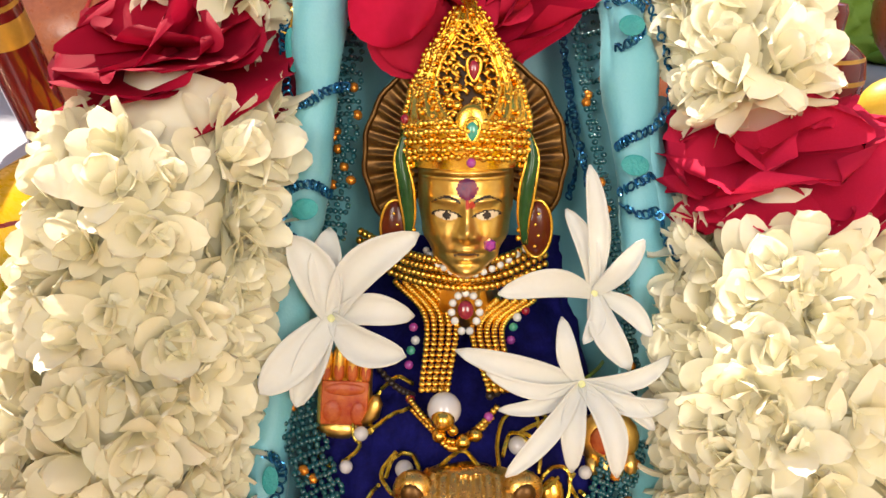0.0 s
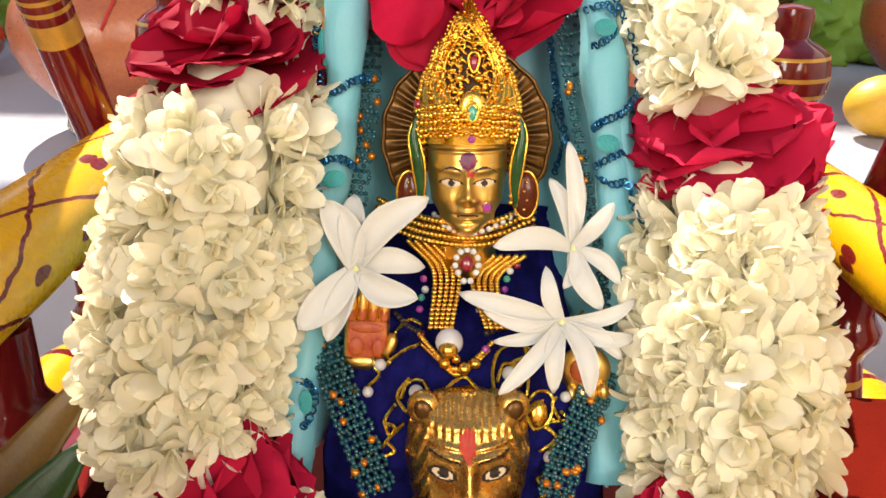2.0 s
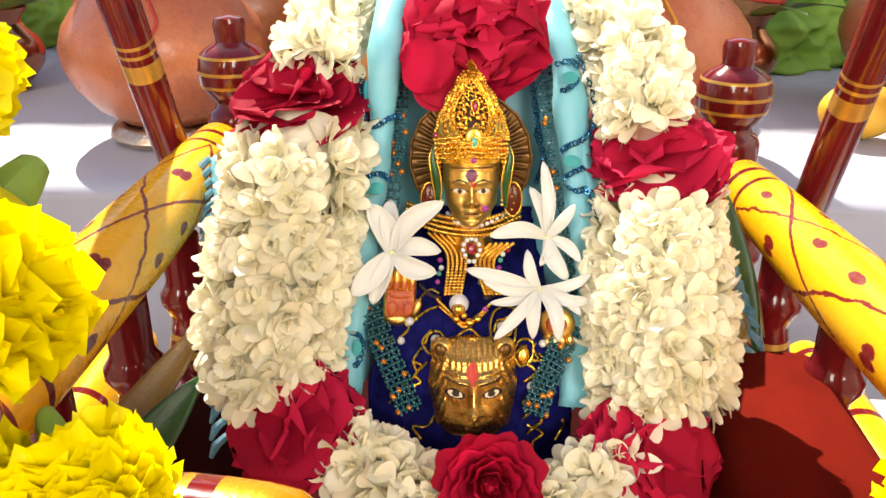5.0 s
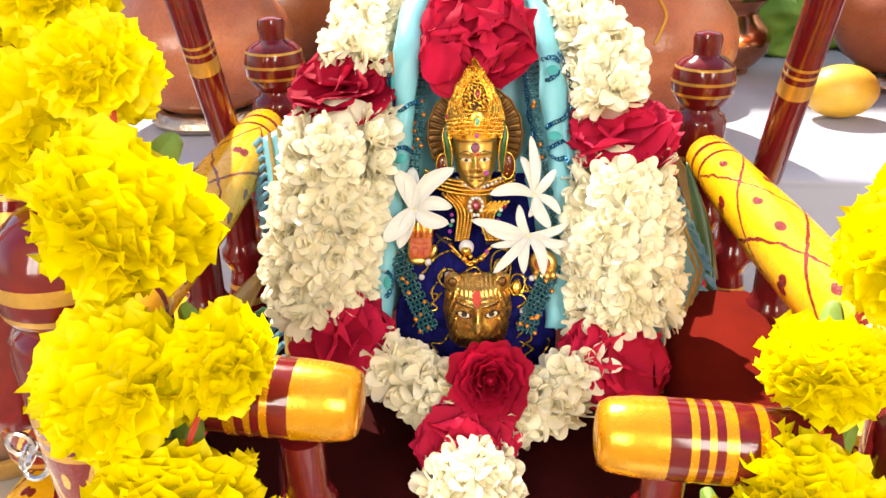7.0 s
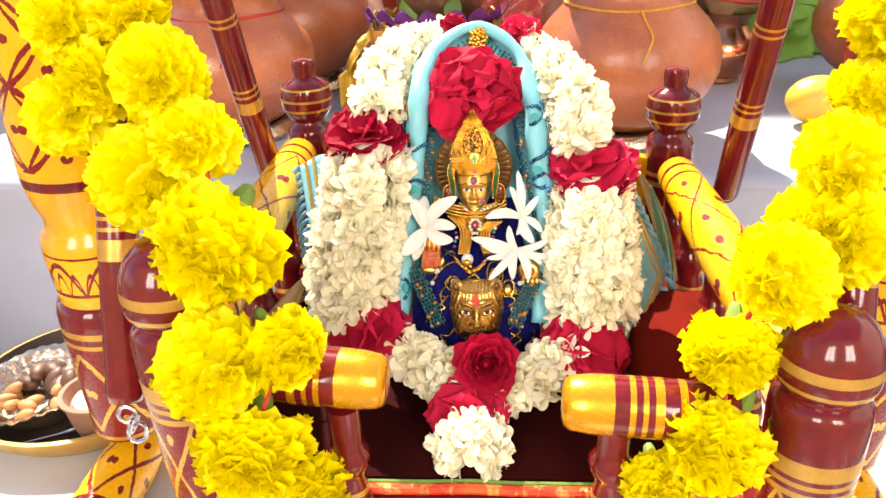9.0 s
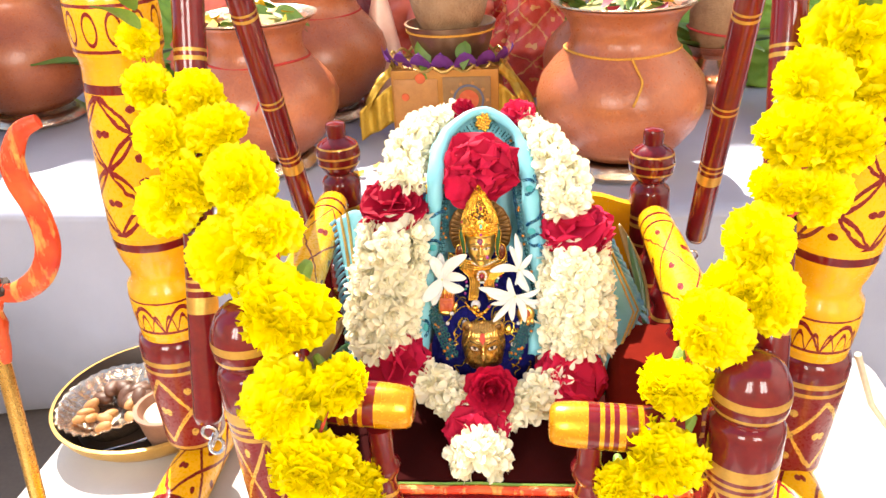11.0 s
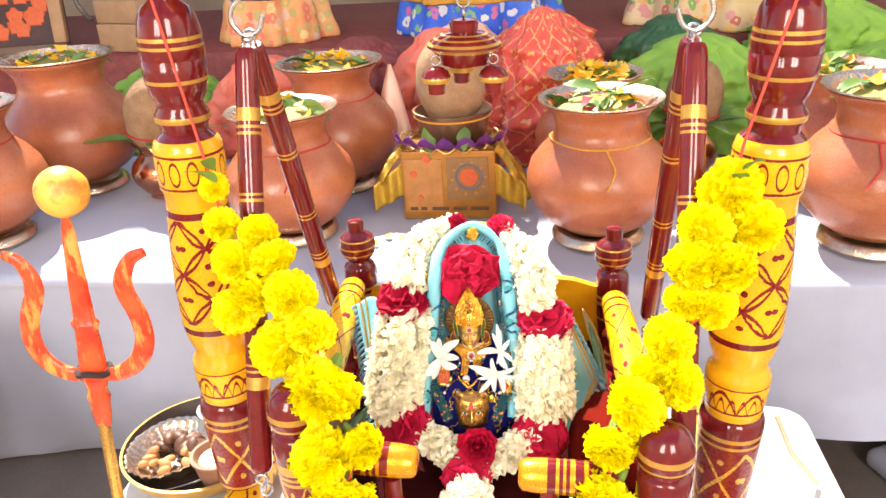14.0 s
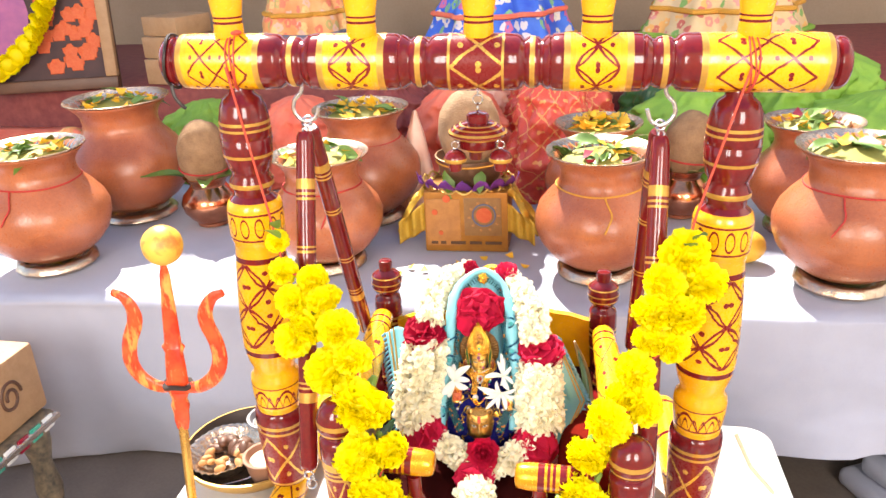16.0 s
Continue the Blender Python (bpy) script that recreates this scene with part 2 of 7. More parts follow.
def box(sx, sy, sz, bevel=0.0, bm=None, m=None, slot=0, steps=2):
    """A box with its base at z = 0 and rounded edges."""
    own = bmesh.new()
    bmesh.ops.create_cube(own, size=1.0)
    bmesh.ops.transform(own, matrix=Matrix.Translation((0, 0, sz / 2)) @ Matrix.Diagonal((sx, sy, sz, 1)), verts=own.verts)
    if bevel:
        bmesh.ops.bevel(own, geom=list(own.edges), offset=bevel, segments=steps, affect="EDGES", profile=0.5)
    return merge(own, bm, m, slot)


def merge(own, bm=None, m=None, slot=None):
    if m is not None:
        bmesh.ops.transform(own, matrix=m, verts=own.verts)
    if slot is not None:
        for f in own.faces:
            f.material_index = slot
    if bm is None:
        return own
    tmp = bpy.data.meshes.new("tmp")
    own.to_mesh(tmp)
    own.free()
    bm.from_mesh(tmp)
    bpy.data.meshes.remove(tmp)
    return bm


def ball(r, m=None, bm=None, slot=0, u=12, v=8, scale=(1, 1, 1)):
    own = bmesh.new()
    bmesh.ops.create_uvsphere(own, u_segments=u, v_segments=v, radius=r)
    mm = (m or Matrix()) @ Matrix.Diagonal((*scale, 1))
    return merge(own, bm, mm, slot)


def sheet(fn, nu, nv, bm=None, slot=0, thick=0.0):
    """A sheet of fn(u, v), u and v from 0 to 1; with thickness when asked."""
    own = bmesh.new()
    uvl = own.loops.layers.uv.verify()
    g = [[own.verts.new(fn(i / nu, j / nv)) for j in range(nv + 1)] for i in range(nu + 1)]
    for i in range(nu):
        for j in range(nv):
            f = own.faces.new((g[i][j], g[i + 1][j], g[i + 1][j + 1], g[i][j + 1]))
            for l, (a, b) in zip(f.loops, ((i, j), (i + 1, j), (i + 1, j + 1), (i, j + 1))):
                l[uvl].uv = (a / nu, b / nv)
    if thick:
        bmesh.ops.recalc_face_normals(own, faces=own.faces)
        bmesh.ops.solidify(own, geom=list(own.faces), thickness=thick)
        bmesh.ops.recalc_face_normals(own, faces=own.faces)
    return merge(own, bm, None, slot)


def between(a, b):
    """A pose at a whose z axis points to b."""
    a, b = Vector(a), Vector(b)
    return Matrix.Translation(a) @ (b - a).to_track_quat("Z", "Y").to_matrix().to_4x4()


RND = random.Random(7)

# ---- setting ----
STOOL_Z, TABLE_Z = 0.232, 0.292


def wall(name, x0, y0, x1, y1, z0, z1, thick, mat):
    a, b = Vector((x0, y0, 0)), Vector((x1, y1, 0))
    bm = box((b - a).length, thick, z1 - z0, 0.004)
    ang = math.degrees(math.atan2(y1 - y0, x1 - x0))
    ob = part(name, bm, mat, None, m=pose((x0 + x1) / 2, (y0 + y1) / 2, z0, 0, 0, ang))
    return tagged(ob, "", "wall", kind="structure")


floor = part("floor", box(9, 9, 0.05, 0.0, m=pose(0, 0, -0.05)), M_FLOOR)
tagged(floor, "grey worn stone floor under the shrine tables", "floor", kind="structure")
tagged(wall("wall_north", -4.5, 2.6, 4.5, 2.6, 0, 1.25, 0.15, M_WALL), "low buff plastered wall behind the shrine")
# unseen pale wall on the east, added as a reflector
M_LIME = stuff("limewash", c3(0.86, 0.82, 0.75), c3(0.80, 0.76, 0.69), 5, 0.85, bump=0.3, fine=120)
tagged(wall("wall_east", 2.4, 2.5, 2.4, -1.9, 0, 2.6, 0.15, M_LIME), "unseen limewashed wall added to bounce light from the side")
# unseen wall behind the camera, added to carry two front fill lamps
south = bmesh.new()
WINDOWS = ((-1.35, -0.45), (0.35, 1.25))
W0, W1 = 0.85, 2.15
for x0, x1, z0, z1 in ((-4.5, 2.32, 0.0, W0), (-4.5, 2.32, W1, 2.8), (-4.5, WINDOWS[0][0], W0, W1), (WINDOWS[0][1], WINDOWS[1][0], W0, W1), (WINDOWS[1][1], 2.32, W0, W1)):
    box(x1 - x0, 0.15, z1 - z0, 0.0, south, pose((x0 + x1) / 2, -2.0, z0))
tagged(part("wall_south", south, M_WALL), "unseen buff wall added with two openings for fill lamps", "wall", kind="structure")
for k, (x0, x1) in enumerate(WINDOWS):
    win = thing("window_%d" % (k + 1), "unseen wooden window added to hold a front fill lamp", "window", pose((x0 + x1) / 2, -2.0, W0), kind="structure")
    for w, h, x, z in ((x1 - x0, 0.05, 0, 0), (x1 - x0, 0.05, 0, W1 - W0 - 0.05), (0.05, W1 - W0 - 0.104, (x0 - x1) / 2 + 0.025, 0.052), (0.05, W1 - W0 - 0.104, (x1 - x0) / 2 - 0.025, 0.052), (0.03, W1 - W0 - 0.104, 0, 0.052)):
        part("window_frame", box(w, 0.10, h, 0.004), M_DARKWOOD, win, m=pose(x, 0, z))
    # added area lamp: brightens the front and gives the lacquer its highlights
    day = new("window_daylight", bpy.data.lights.new("window_daylight", "AREA"))
    day.data.shape, day.data.size, day.data.size_y, day.data.energy, day.data.color = "RECTANGLE", x1 - x0 - 0.1, W1 - W0 - 0.1, 22.0, (1.0, 0.97, 0.92)
    day.matrix_world = look(((x0 + x1) / 2, -2.06, (W0 + W1) / 2), ((x0 + x1) / 2, 0.0, (W0 + W1) / 2))
# out-of-view panel, placed so its shadow edge falls across the table top
roof = part("ceiling", box(6.5, 1.9, 0.06, 0.01, m=pose(0.0, 3.02, 2.3)), M_WOOD)
tagged(roof, "unseen wooden roof panel added to shade the table's back", "ceiling", kind="structure")


def draped_table(name, label, x0, x1, y0, y1, z, turn, rx, folds, slack, mat, hem=None):
    """A table hidden under a cloth: a rounded top, and sides that hang to the floor in shallow folds."""
    t = thing(name, label, "table", pose((x0 + x1) / 2, (y0 + y1) / 2, 0, 0, 0, turn))
    w, d = (x1 - x0) / 2, (y1 - y0) / 2
    legs = box(0.04, 0.04, z - 0.03, 0.003)
    leg_mesh = finish(legs, "leg", M_DARKWOOD)
    for sx in (-1, 1):
        for sy in (-1, 1):
            part("leg", leg_mesh, None, t, m=pose(sx * (w - 0.05), sy * (d - 0.05), 0))
    part("board", box(2 * w - 0.02, 2 * d - 0.02, 0.024, 0.004, m=pose(0, 0, z - 0.03)), M_DARKWOOD, t)

    def rim(s):
        per = [(2 * w, (-w, -d), (1, 0)), (2 * d, (w, -d), (0, 1)), (2 * w, (w, d), (-1, 0)), (2 * d, (-w, d), (0, -1))]
        p = s * (4 * w + 4 * d)
        for ln, st, di in per:
            if p <= ln + 1e-9:
                x, y = st[0] + di[0] * p, st[1] + di[1] * p
                break
            p -= ln
        cx, cy = max(-w + rx, min(w - rx, x)), max(-d + rx, min(d - rx, y))
        v = Vector((x - cx, y - cy, 0))
        n = v.normalized() if v.length > 1e-6 else Vector((0, -1, 0))
        return Vector((cx, cy, 0)) + n * rx, n

    def cloth(u, v):
        e, n = rim(u)
        if v < 0.4:
            k = v / 0.4
            p = e * k
            p.z = z + 0.0015 * noise.noise(p * 14) + 0.0012 * noise.noise(p * 40) - 0.004 * k ** 12
            return p
        k = (v - 0.4) / 0.6
        wave = math.sin(u * folds * 2 * math.pi + 3 * noise.noise(e * 3)) * 0.6 + noise.noise(e * 5 + Vector((0, 0, k * 1.5)))
        low = 0.0 if hem is None else hem + 0.13 * e.x + 0.008 * noise.noise(e * 4)
        drop = z - 0.008 - low
        p = e + n * (0.004 + slack * k + wave * (0.004 + (0.016 if hem is None else 0.042) * k) * (1 if k > 0 else 0) + 0.010 * k * noise.noise(e * 11 + Vector((0, 0, k * 3))) + 0.005 * k * noise.noise(e * 24 + Vector((0, 3, k * 7))))
        p.z = z - 0.004 - drop * k + 0.006 * noise.noise(Vector((u * 9, k * 4, 2)))
        p.z = max(p.z, 0.003)
        return p
    bm = sheet(cloth, 300, 60)
    part("tablecloth", bm, mat, t, "white cotton cloth hanging in folds", sharp=180)
    return t


draped_table("low_table", "low table under a white cotton cloth, holding clay pots", -1.25, 1.25, 0.435, 1.65, TABLE_Z, -2.2, 0.03, 9, 0.012, M_CLOTH, 0.060)
M_WHITE = stuff("stool_cover", c3(0.50, 0.49, 0.48), c3(0.42, 0.41, 0.41), 20, 0.8, bump=0.3, fine=1500, sheen=0.2)
draped_table("swing_stool", "small white covered stool carrying the wooden swing", -0.305, 0.290, -0.15, 0.288, STOOL_Z, -2.0, 0.022, 9, 0.0, M_WHITE)

# ---- the swing stand ----
TILT = 1.6                                       # the stand leans a little to one side
FRAME = pose(0.0035, 0.1282, 0.2628, 0, 0, -1.2) @ pose(0, 0, 0, 0.4, TILT, 0) @ Matrix.Translation((0, 0, -0.26))
HALF = 0.1861                                    # from the middle to each post
stand = thing("swing_stand", "lacquered maroon and yellow turned wooden swing stand on a stool", "swing stand", FRAME @ Matrix.Translation((0, 0, STOOL_Z)))
B = STOOL_Z


def up_post(z):
    """Height on the post over its foot."""
    return 0.26 + (z - 0.26) * 0.9686 - B


post_mats = [M_MAROON, M_YELLOW, M_GOLD,
             painted("post_leaf_band", YEL, RED, 4, up_post(0.418), up_post(0.497), "leaf"),
             painted("post_loop_band", YEL, RED, 12, up_post(0.520), up_post(0.543), "loops"),
             painted("post_petal_band", YEL, RED, 6, up_post(0.352), up_post(0.374), "petals"),
             painted("post_foot_band", RED, GOLD, 4, up_post(0.268), up_post(0.318), "cross", 0.5)]
post_profile = [
    (0.260, 0.0175, 0), (0.262, 0.0185, 2), (0.2645, 0.0187, 6), (0.322, 0.0222, 2), (0.3245, 0.0223, 0), (0.328, 0.0225, 2), (0.3315, 0.0226, 0),
    (0.338, 0.0226, 0), (0.343, 0.0215, 0), (0.3445, 0.0195, 1), (0.349, 0.0200, 5), (0.362, 0.0215, 5), (0.374, 0.0222, 1), (0.380, 0.0215, 1), (0.384, 0.0185, 1),
    (0.390, 0.0185, 1), (0.398, 0.0215, 1), (0.408, 0.0236, 0), (0.413, 0.0240, 1), (0.416, 0.0241, 3), (0.440, 0.0243, 3), (0.470, 0.0232, 3), (0.498, 0.0212, 0), (0.503, 0.0208, 1),
    (0.510, 0.0203, 1), (0.515, 0.0208, 1), (0.518, 0.0222, 4), (0.532, 0.0230, 4), (0.545, 0.0226, 1), (0.550, 0.0212, 1), (0.552, 0.0195, 0), (0.556, 0.0150, 0), (0.561, 0.0155, 0),
    (0.564, 0.0178, 2), (0.568, 0.0180, 0), (0.573, 0.0150, 0), (0.577, 0.0150, 0), (0.580, 0.0172, 0), (0.590, 0.0195, 2), (0.5925, 0.0197, 0), (0.604, 0.0205, 0), (0.6045, 0.0200, 0), (0.6055, 0.0200, 0), (0.606, 0.0205, 0),
    (0.612, 0.0202, 2), (0.6140, 0.0201, 0), (0.617, 0.0199, 2), (0.6195, 0.0198, 0), (0.630, 0.0180, 0), (0.637, 0.0150, 0), (0.641, 0.0100, 0), (0.650, 0.0090, 0)]
post_mesh = finish(lathe([(up_post(z), r, s) for z, r, s in post_profile], 40), "post", post_mats, 50)
foot_mats = [M_YELLOW, painted("foot_band", YEL, RED, 4, -0.05, 0.05, "net"), M_MAROON]
for sx in (-1, 1):
    post = part("post", post_mesh, None, stand, m=pose(sx * HALF, 0, 0, 0, 0, 20 * sx))
    foot = lathe([(-0.17, 0.004, 0), (-0.168, 0.011, 0), (-0.155, 0.0145, 2), (-0.150, 0.015, 0), (-0.10, 0.015, 2), (-0.095, 0.0152, 1), (-0.05, 0.0155, 1), (0.05, 0.0155, 2), (0.055, 0.0155, 0), (0.10, 0.015, 2), (0.105, 0.015, 0), (0.15, 0.0148, 0), (0.166, 0.011, 0), (0.17, 0.004, 0)], 28,
                 m=pose(sx * HALF, 0, 0.0130 + sx * 0.0052, 90, 0, 0))
    part("foot", foot, foot_mats, stand)

BEAM_Z = 0.6526


def along(x):
    """Place along the beam: its turned bands are longer on one side."""
    return float(np.interp(x, (-0.244, 0.0, 0.0205, 0.094, 0.168, 0.2235, 0.244), (-0.243, 0.0, 0.0165, 0.083, 0.159, 0.238, 0.2557)))


beam_mats = [M_MAROON, M_YELLOW, M_GOLD,
             painted("beam_net_left", YEL, RED, 5, -0.2185, -0.1725, "net"), painted("beam_leaf_left", YEL, RED, 4, -0.1095, -0.0785, "leaf", 0.0, 1.0, 1.0),
             painted("beam_mid", RED, GOLD, 4, -0.020, 0.020, "cross", 0.5), painted("beam_leaf_right", YEL, RED, 4, along(0.0785), along(0.1095), "leaf", 0.0, 1.0, 1.0),
             painted("beam_net_right", YEL, RED, 5, along(0.1725), along(0.2185), "net")]


def beam_rows():
    R = 0.0208
    rows = [(-0.244, 0.013, 0), (-0.242, 0.0165, 0), (-0.238, 0.0185, 0), (-0.234, 0.0185, 0), (-0.2325, 0.0168, 0), (-0.231, 0.0185, 0), (-0.228, 0.0202, 2), (-0.2235, 0.0206, 1), (-0.219, R, 3), (-0.172, R, 1), (-0.168, R, 2), (-0.1635, R, 0),
            (-0.153, 0.0205, 0), (-0.150, 0.019, 0), (-0.1485, 0.0170, 0), (-0.147, 0.0165, 0), (-0.145, 0.018, 0), (-0.1425, 0.0186, 2), (-0.1385, 0.0186, 0), (-0.1355, 0.0178, 0), (-0.134, 0.0165, 0), (-0.1325, 0.0165, 0), (-0.131, 0.0185, 0), (-0.128, 0.020, 0), (-0.1265, 0.019, 0), (-0.125, 0.0204, 0),
            (-0.119, R, 2), (-0.1145, R, 1), (-0.110, R, 4), (-0.078, R, 1), (-0.074, R, 2), (-0.069, R, 0), (-0.061, 0.0204, 0), (-0.059, 0.019, 0), (-0.0575, 0.0200, 0), (-0.054, 0.0185, 0), (-0.0525, 0.0168, 0), (-0.051, 0.0165, 0), (-0.049, 0.0180, 0), (-0.0465, 0.0186, 2), (-0.0425, 0.0186, 0), (-0.040, 0.0178, 0), (-0.0385, 0.0165, 0), (-0.037, 0.0170, 0), (-0.0355, 0.0190, 0), (-0.032, 0.0203, 0),
            (-0.0225, R, 2), (-0.0205, R, 5)]
    return rows


left = beam_rows()
turn = {3: 7, 4: 6}
right = []
for k in range(len(left) - 1, -1, -1):
    z, r, s = left[k]
    prev = left[k - 1][2] if k else 0
    right.append((-z, r, turn.get(prev, prev)))
beam = lathe([(along(z), r, k) for z, r, k in left + right], 40, m=pose(0, 0, BEAM_Z - B, 0, 90, 0))
part("beam", beam, beam_mats, stand, "turned crossbar with yellow painted bands")
fin = [(0.0, 0.0105, 0), (0.004, 0.0112, 0), (0.010, 0.0108, 1), (0.012, 0.0108, 0), (0.014, 0.0109, 1), (0.0155, 0.0109, 0), (0.028, 0.0128, 0), (0.038, 0.0120, 0), (0.046, 0.0085, 0), (0.050, 0.0060, 1), (0.054, 0.0075, 1), (0.060, 0.0070, 1), (0.066, 0.0035, 1), (0.068, 0.0008, 1)]
fin_mesh = finish(lathe(fin, 24), "finial", [M_YELLOW, M_MAROON])
for x in (-0.1895, -0.0876, -0.0012, 0.0832, 0.1906):
    part("finial", fin_mesh, None, stand, m=pose(x, 0, BEAM_Z - B + 0.0185))

# steel hooks screwed into the beam
HOOKS = (-0.1375, 0.1350)
for k, x in enumerate(HOOKS):
    t = thing("steel_hook", "open zinc-plated steel hook screwed under the swing beam", "hook", FRAME @ Matrix.Translation((x, 0, BEAM_Z)), "hooks of the swing")
    s = 1 if k == 0 else -1
    pts = curve([(0, 0, -0.010), (0, 0, -0.022), (-0.006 * s, 0, -0.029), (-0.0075 * s, 0, -0.038), (0.0, 0, -0.046), (0.009 * s, 0, -0.043), (0.0125 * s, 0, -0.034)], 22)
    part("hook", tube(pts, 0.0016, 10), M_STEEL, t)
    part("eye", tube([Vector((0.002 * s + 0.0035 * math.cos(a), 0.0035 * math.sin(a), -0.046 + 0.003 * math.sin(a))) for a in (2 * math.pi * i / 14 for i in range(14))], 0.0011, 8, closed=True), M_STEEL, t)

# ---- hanging bell ornament ----
orn = thing("hanging_ornament", "small turned maroon wooden chandelier with three bells", "ornament", FRAME @ Matrix.Translation((-0.0020, 0, 0.6285)) @ Matrix.Scale(1.2, 4))
part("pin", tube([(0, 0, 0.006), (0, 0, -0.001)], 0.0008, 6), M_STEEL, orn)


def ring(r, w, m):
    return tube([m @ Vector((r * math.cos(a), 0, r * math.sin(a))) for a in (2 * math.pi * i / 12 for i in range(12))], w, 6, closed=True)


part("link", ring(0.003, 0.0006, pose(0, 0, -0.003)), M_STEEL, orn)
part("link", ring(0.003, 0.0006, pose(0, 0, -0.0082, 0, 0, 90)), M_STEEL, orn)
part("dome", lathe([(-0.0335, 0.006, 0), (-0.033, 0.0125, 0), (-0.0265, 0.0160, 1), (-0.0245, 0.0188, 0), (-0.0232, 0.0188, 1), (-0.022, 0.0175, 0), (-0.0205, 0.0155, 1), (-0.0198, 0.0145, 0), (-0.0185, 0.0120, 1), (-0.018, 0.0108, 0), (-0.0172, 0.0068, 0), (-0.013, 0.0074, 0), (-0.0115, 0.0060, 0), (-0.0108, 0.001, 0)], 28), [M_MAROON, M_GOLD], orn)
bell_mesh = finish(lathe([(-0.0185, 0.002, 0), (-0.018, 0.0040, 0), (-0.0125, 0.0046, 0), (-0.0120, 0.0070, 1), (-0.0105, 0.0076, 1), (-0.0095, 0.0074, 0), (-0.007, 0.0062, 0), (-0.005, 0.0035, 0), (-0.0042, 0.0005, 0)], 20), "bell", [M_MAROON, M_GOLD])
for a in (100, 215, 335):
    x, y = 0.0165 * math.cos(radians(a)), 0.0165 * math.sin(radians(a))
    bell = part("bell", bell_mesh, None, orn, m=pose(x, y, -0.0285))
    part("ring", ring(0.0024, 0.0004, pose(0, 0, -0.0015)), M_STEEL, bell)

# ---- the swinging seat ----
SEAT_Z = 0.320
seat = thing("hanging_swing", "maroon and yellow lacquered swing with rails, hung on four rods", "swing", pose(0.011, 0.13, SEAT_Z - 0.02))
SB = SEAT_Z - 0.02
SO = Vector((0.011, 0.13, SB))


def loc(x, y, z):
    return Vector((x, y, z)) - SO


part("seat_board", box(0.236, 0.252, 0.02, 0.004), M_MAROON, seat, "lacquered maroon board", m=pose(0, 0.014, -0.001))
part("front_rail", box(0.196, 0.010, 0.018, 0.004), M_YELLOW, seat, "yellow lacquered front rail", m=pose(0, -0.1185, -0.002))
part("seat_mat", box(0.196, 0.218, 0.0045, 0.002), M_DARKVELVET, seat, "dark maroon velvet mat", m=pose(0, 0.008, 0.0191))
trim = part("mat_trim", tube([loc(-0.085, 0.0245, SEAT_Z + 0.0015), loc(-0.01, 0.0245, SEAT_Z + 0.0015), loc(0.006, 0.0235, SEAT_Z + 0.0030), loc(0.022, 0.0245, SEAT_Z + 0.0012), loc(0.107, 0.0245, SEAT_Z + 0.0005)], 0.0022, 8), M_ORANGE, seat, "orange edging with a green line")
part("braid", tube([loc(-0.085, 0.0268, SEAT_Z + 0.0032), loc(-0.01, 0.0268, SEAT_Z + 0.0032), loc(0.006, 0.0258, SEAT_Z + 0.0047), loc(0.022, 0.0268, SEAT_Z + 0.0029), loc(0.107, 0.0268, SEAT_Z + 0.0022)], 0.0008, 6), M_LEAF, seat)
F0 = SB - 0.03
front_mats = [M_MAROON, M_GOLD, painted("corner_band", RED, GOLD, 5, 0.0, 0.046, "cross", 0.5)]
front_rows = [(-0.03, 0.011, 0), (-0.026, 0.013, 0), (0.0, 0.0130, 1), (0.002, 0.0132, 2), (0.045, 0.0156, 1), (0.0475, 0.0158, 0), (0.0495, 0.0159, 1), (0.0515, 0.0160, 0), (0.0535, 0.0161, 1), (0.060, 0.0163, 0), (0.072, 0.0164, 0), (0.0765, 0.0160, 0), (0.0785, 0.0148, 0), (0.0800, 0.0128, 0), (0.0812, 0.0128, 0),
              (0.083, 0.0150, 0), (0.0848, 0.0158, 1), (0.0865, 0.0162, 0), (0.0905, 0.0165, 1), (0.0945, 0.0164, 0), (0.0990, 0.0152, 0), (0.1045, 0.0125, 0), (0.1085, 0.0080, 0), (0.1100, 0.0025, 0), (0.1102, 0.0002, 0)]
front_mesh = finish(lathe(front_rows, 36), "front_post", front_mats, 50)
for x, y, top in ((-0.0935, 0.022, 0.4295), (0.1225, 0.012, 0.4080)):
    part("front_post", front_mesh, None, seat, m=Matrix.Translation(loc(x, y, top - 0.110)))
rear_rows = [(-0.012, 0.012, 0), (0.02, 0.0135, 1), (0.022, 0.0137, 0), (0.034, 0.0140, 1), (0.037, 0.0141, 0), (0.040, 0.0141, 1), (0.0425, 0.0141, 0), (0.052, 0.0140, 0), (0.059, 0.0138, 0), (0.062, 0.0125, 0), (0.0635, 0.0100, 0), (0.066, 0.0095, 0), (0.068, 0.0115, 0), (0.073, 0.0148, 1), (0.0745, 0.0153, 0), (0.079, 0.0158, 1), (0.0805, 0.0158, 0), (0.086, 0.0148, 1), (0.0872, 0.0143, 0), (0.090, 0.0110, 0), (0.0915, 0.0078, 0), (0.0925, 0.0066, 0), (0.100, 0.0072, 0), (0.1025, 0.0064, 0), (0.1035, 0.002, 0)]
rear_mesh = finish(lathe(rear_rows, 32), "rear_post", [M_MAROON, M_GOLD], 50)
for x, y, top in ((-0.0985, 0.266, 0.4345), (0.121, 0.254, 0.4275)):
    part("rear_post", rear_mesh, None, seat, m=Matrix.Translation(loc(x, y, top - 0.1035)))
rail_mats = [M_YELLOW, M_MAROON, painted("rail_band", YEL, RED, 3, 0.03, 0.175, "net", 0.0, 0.5)]
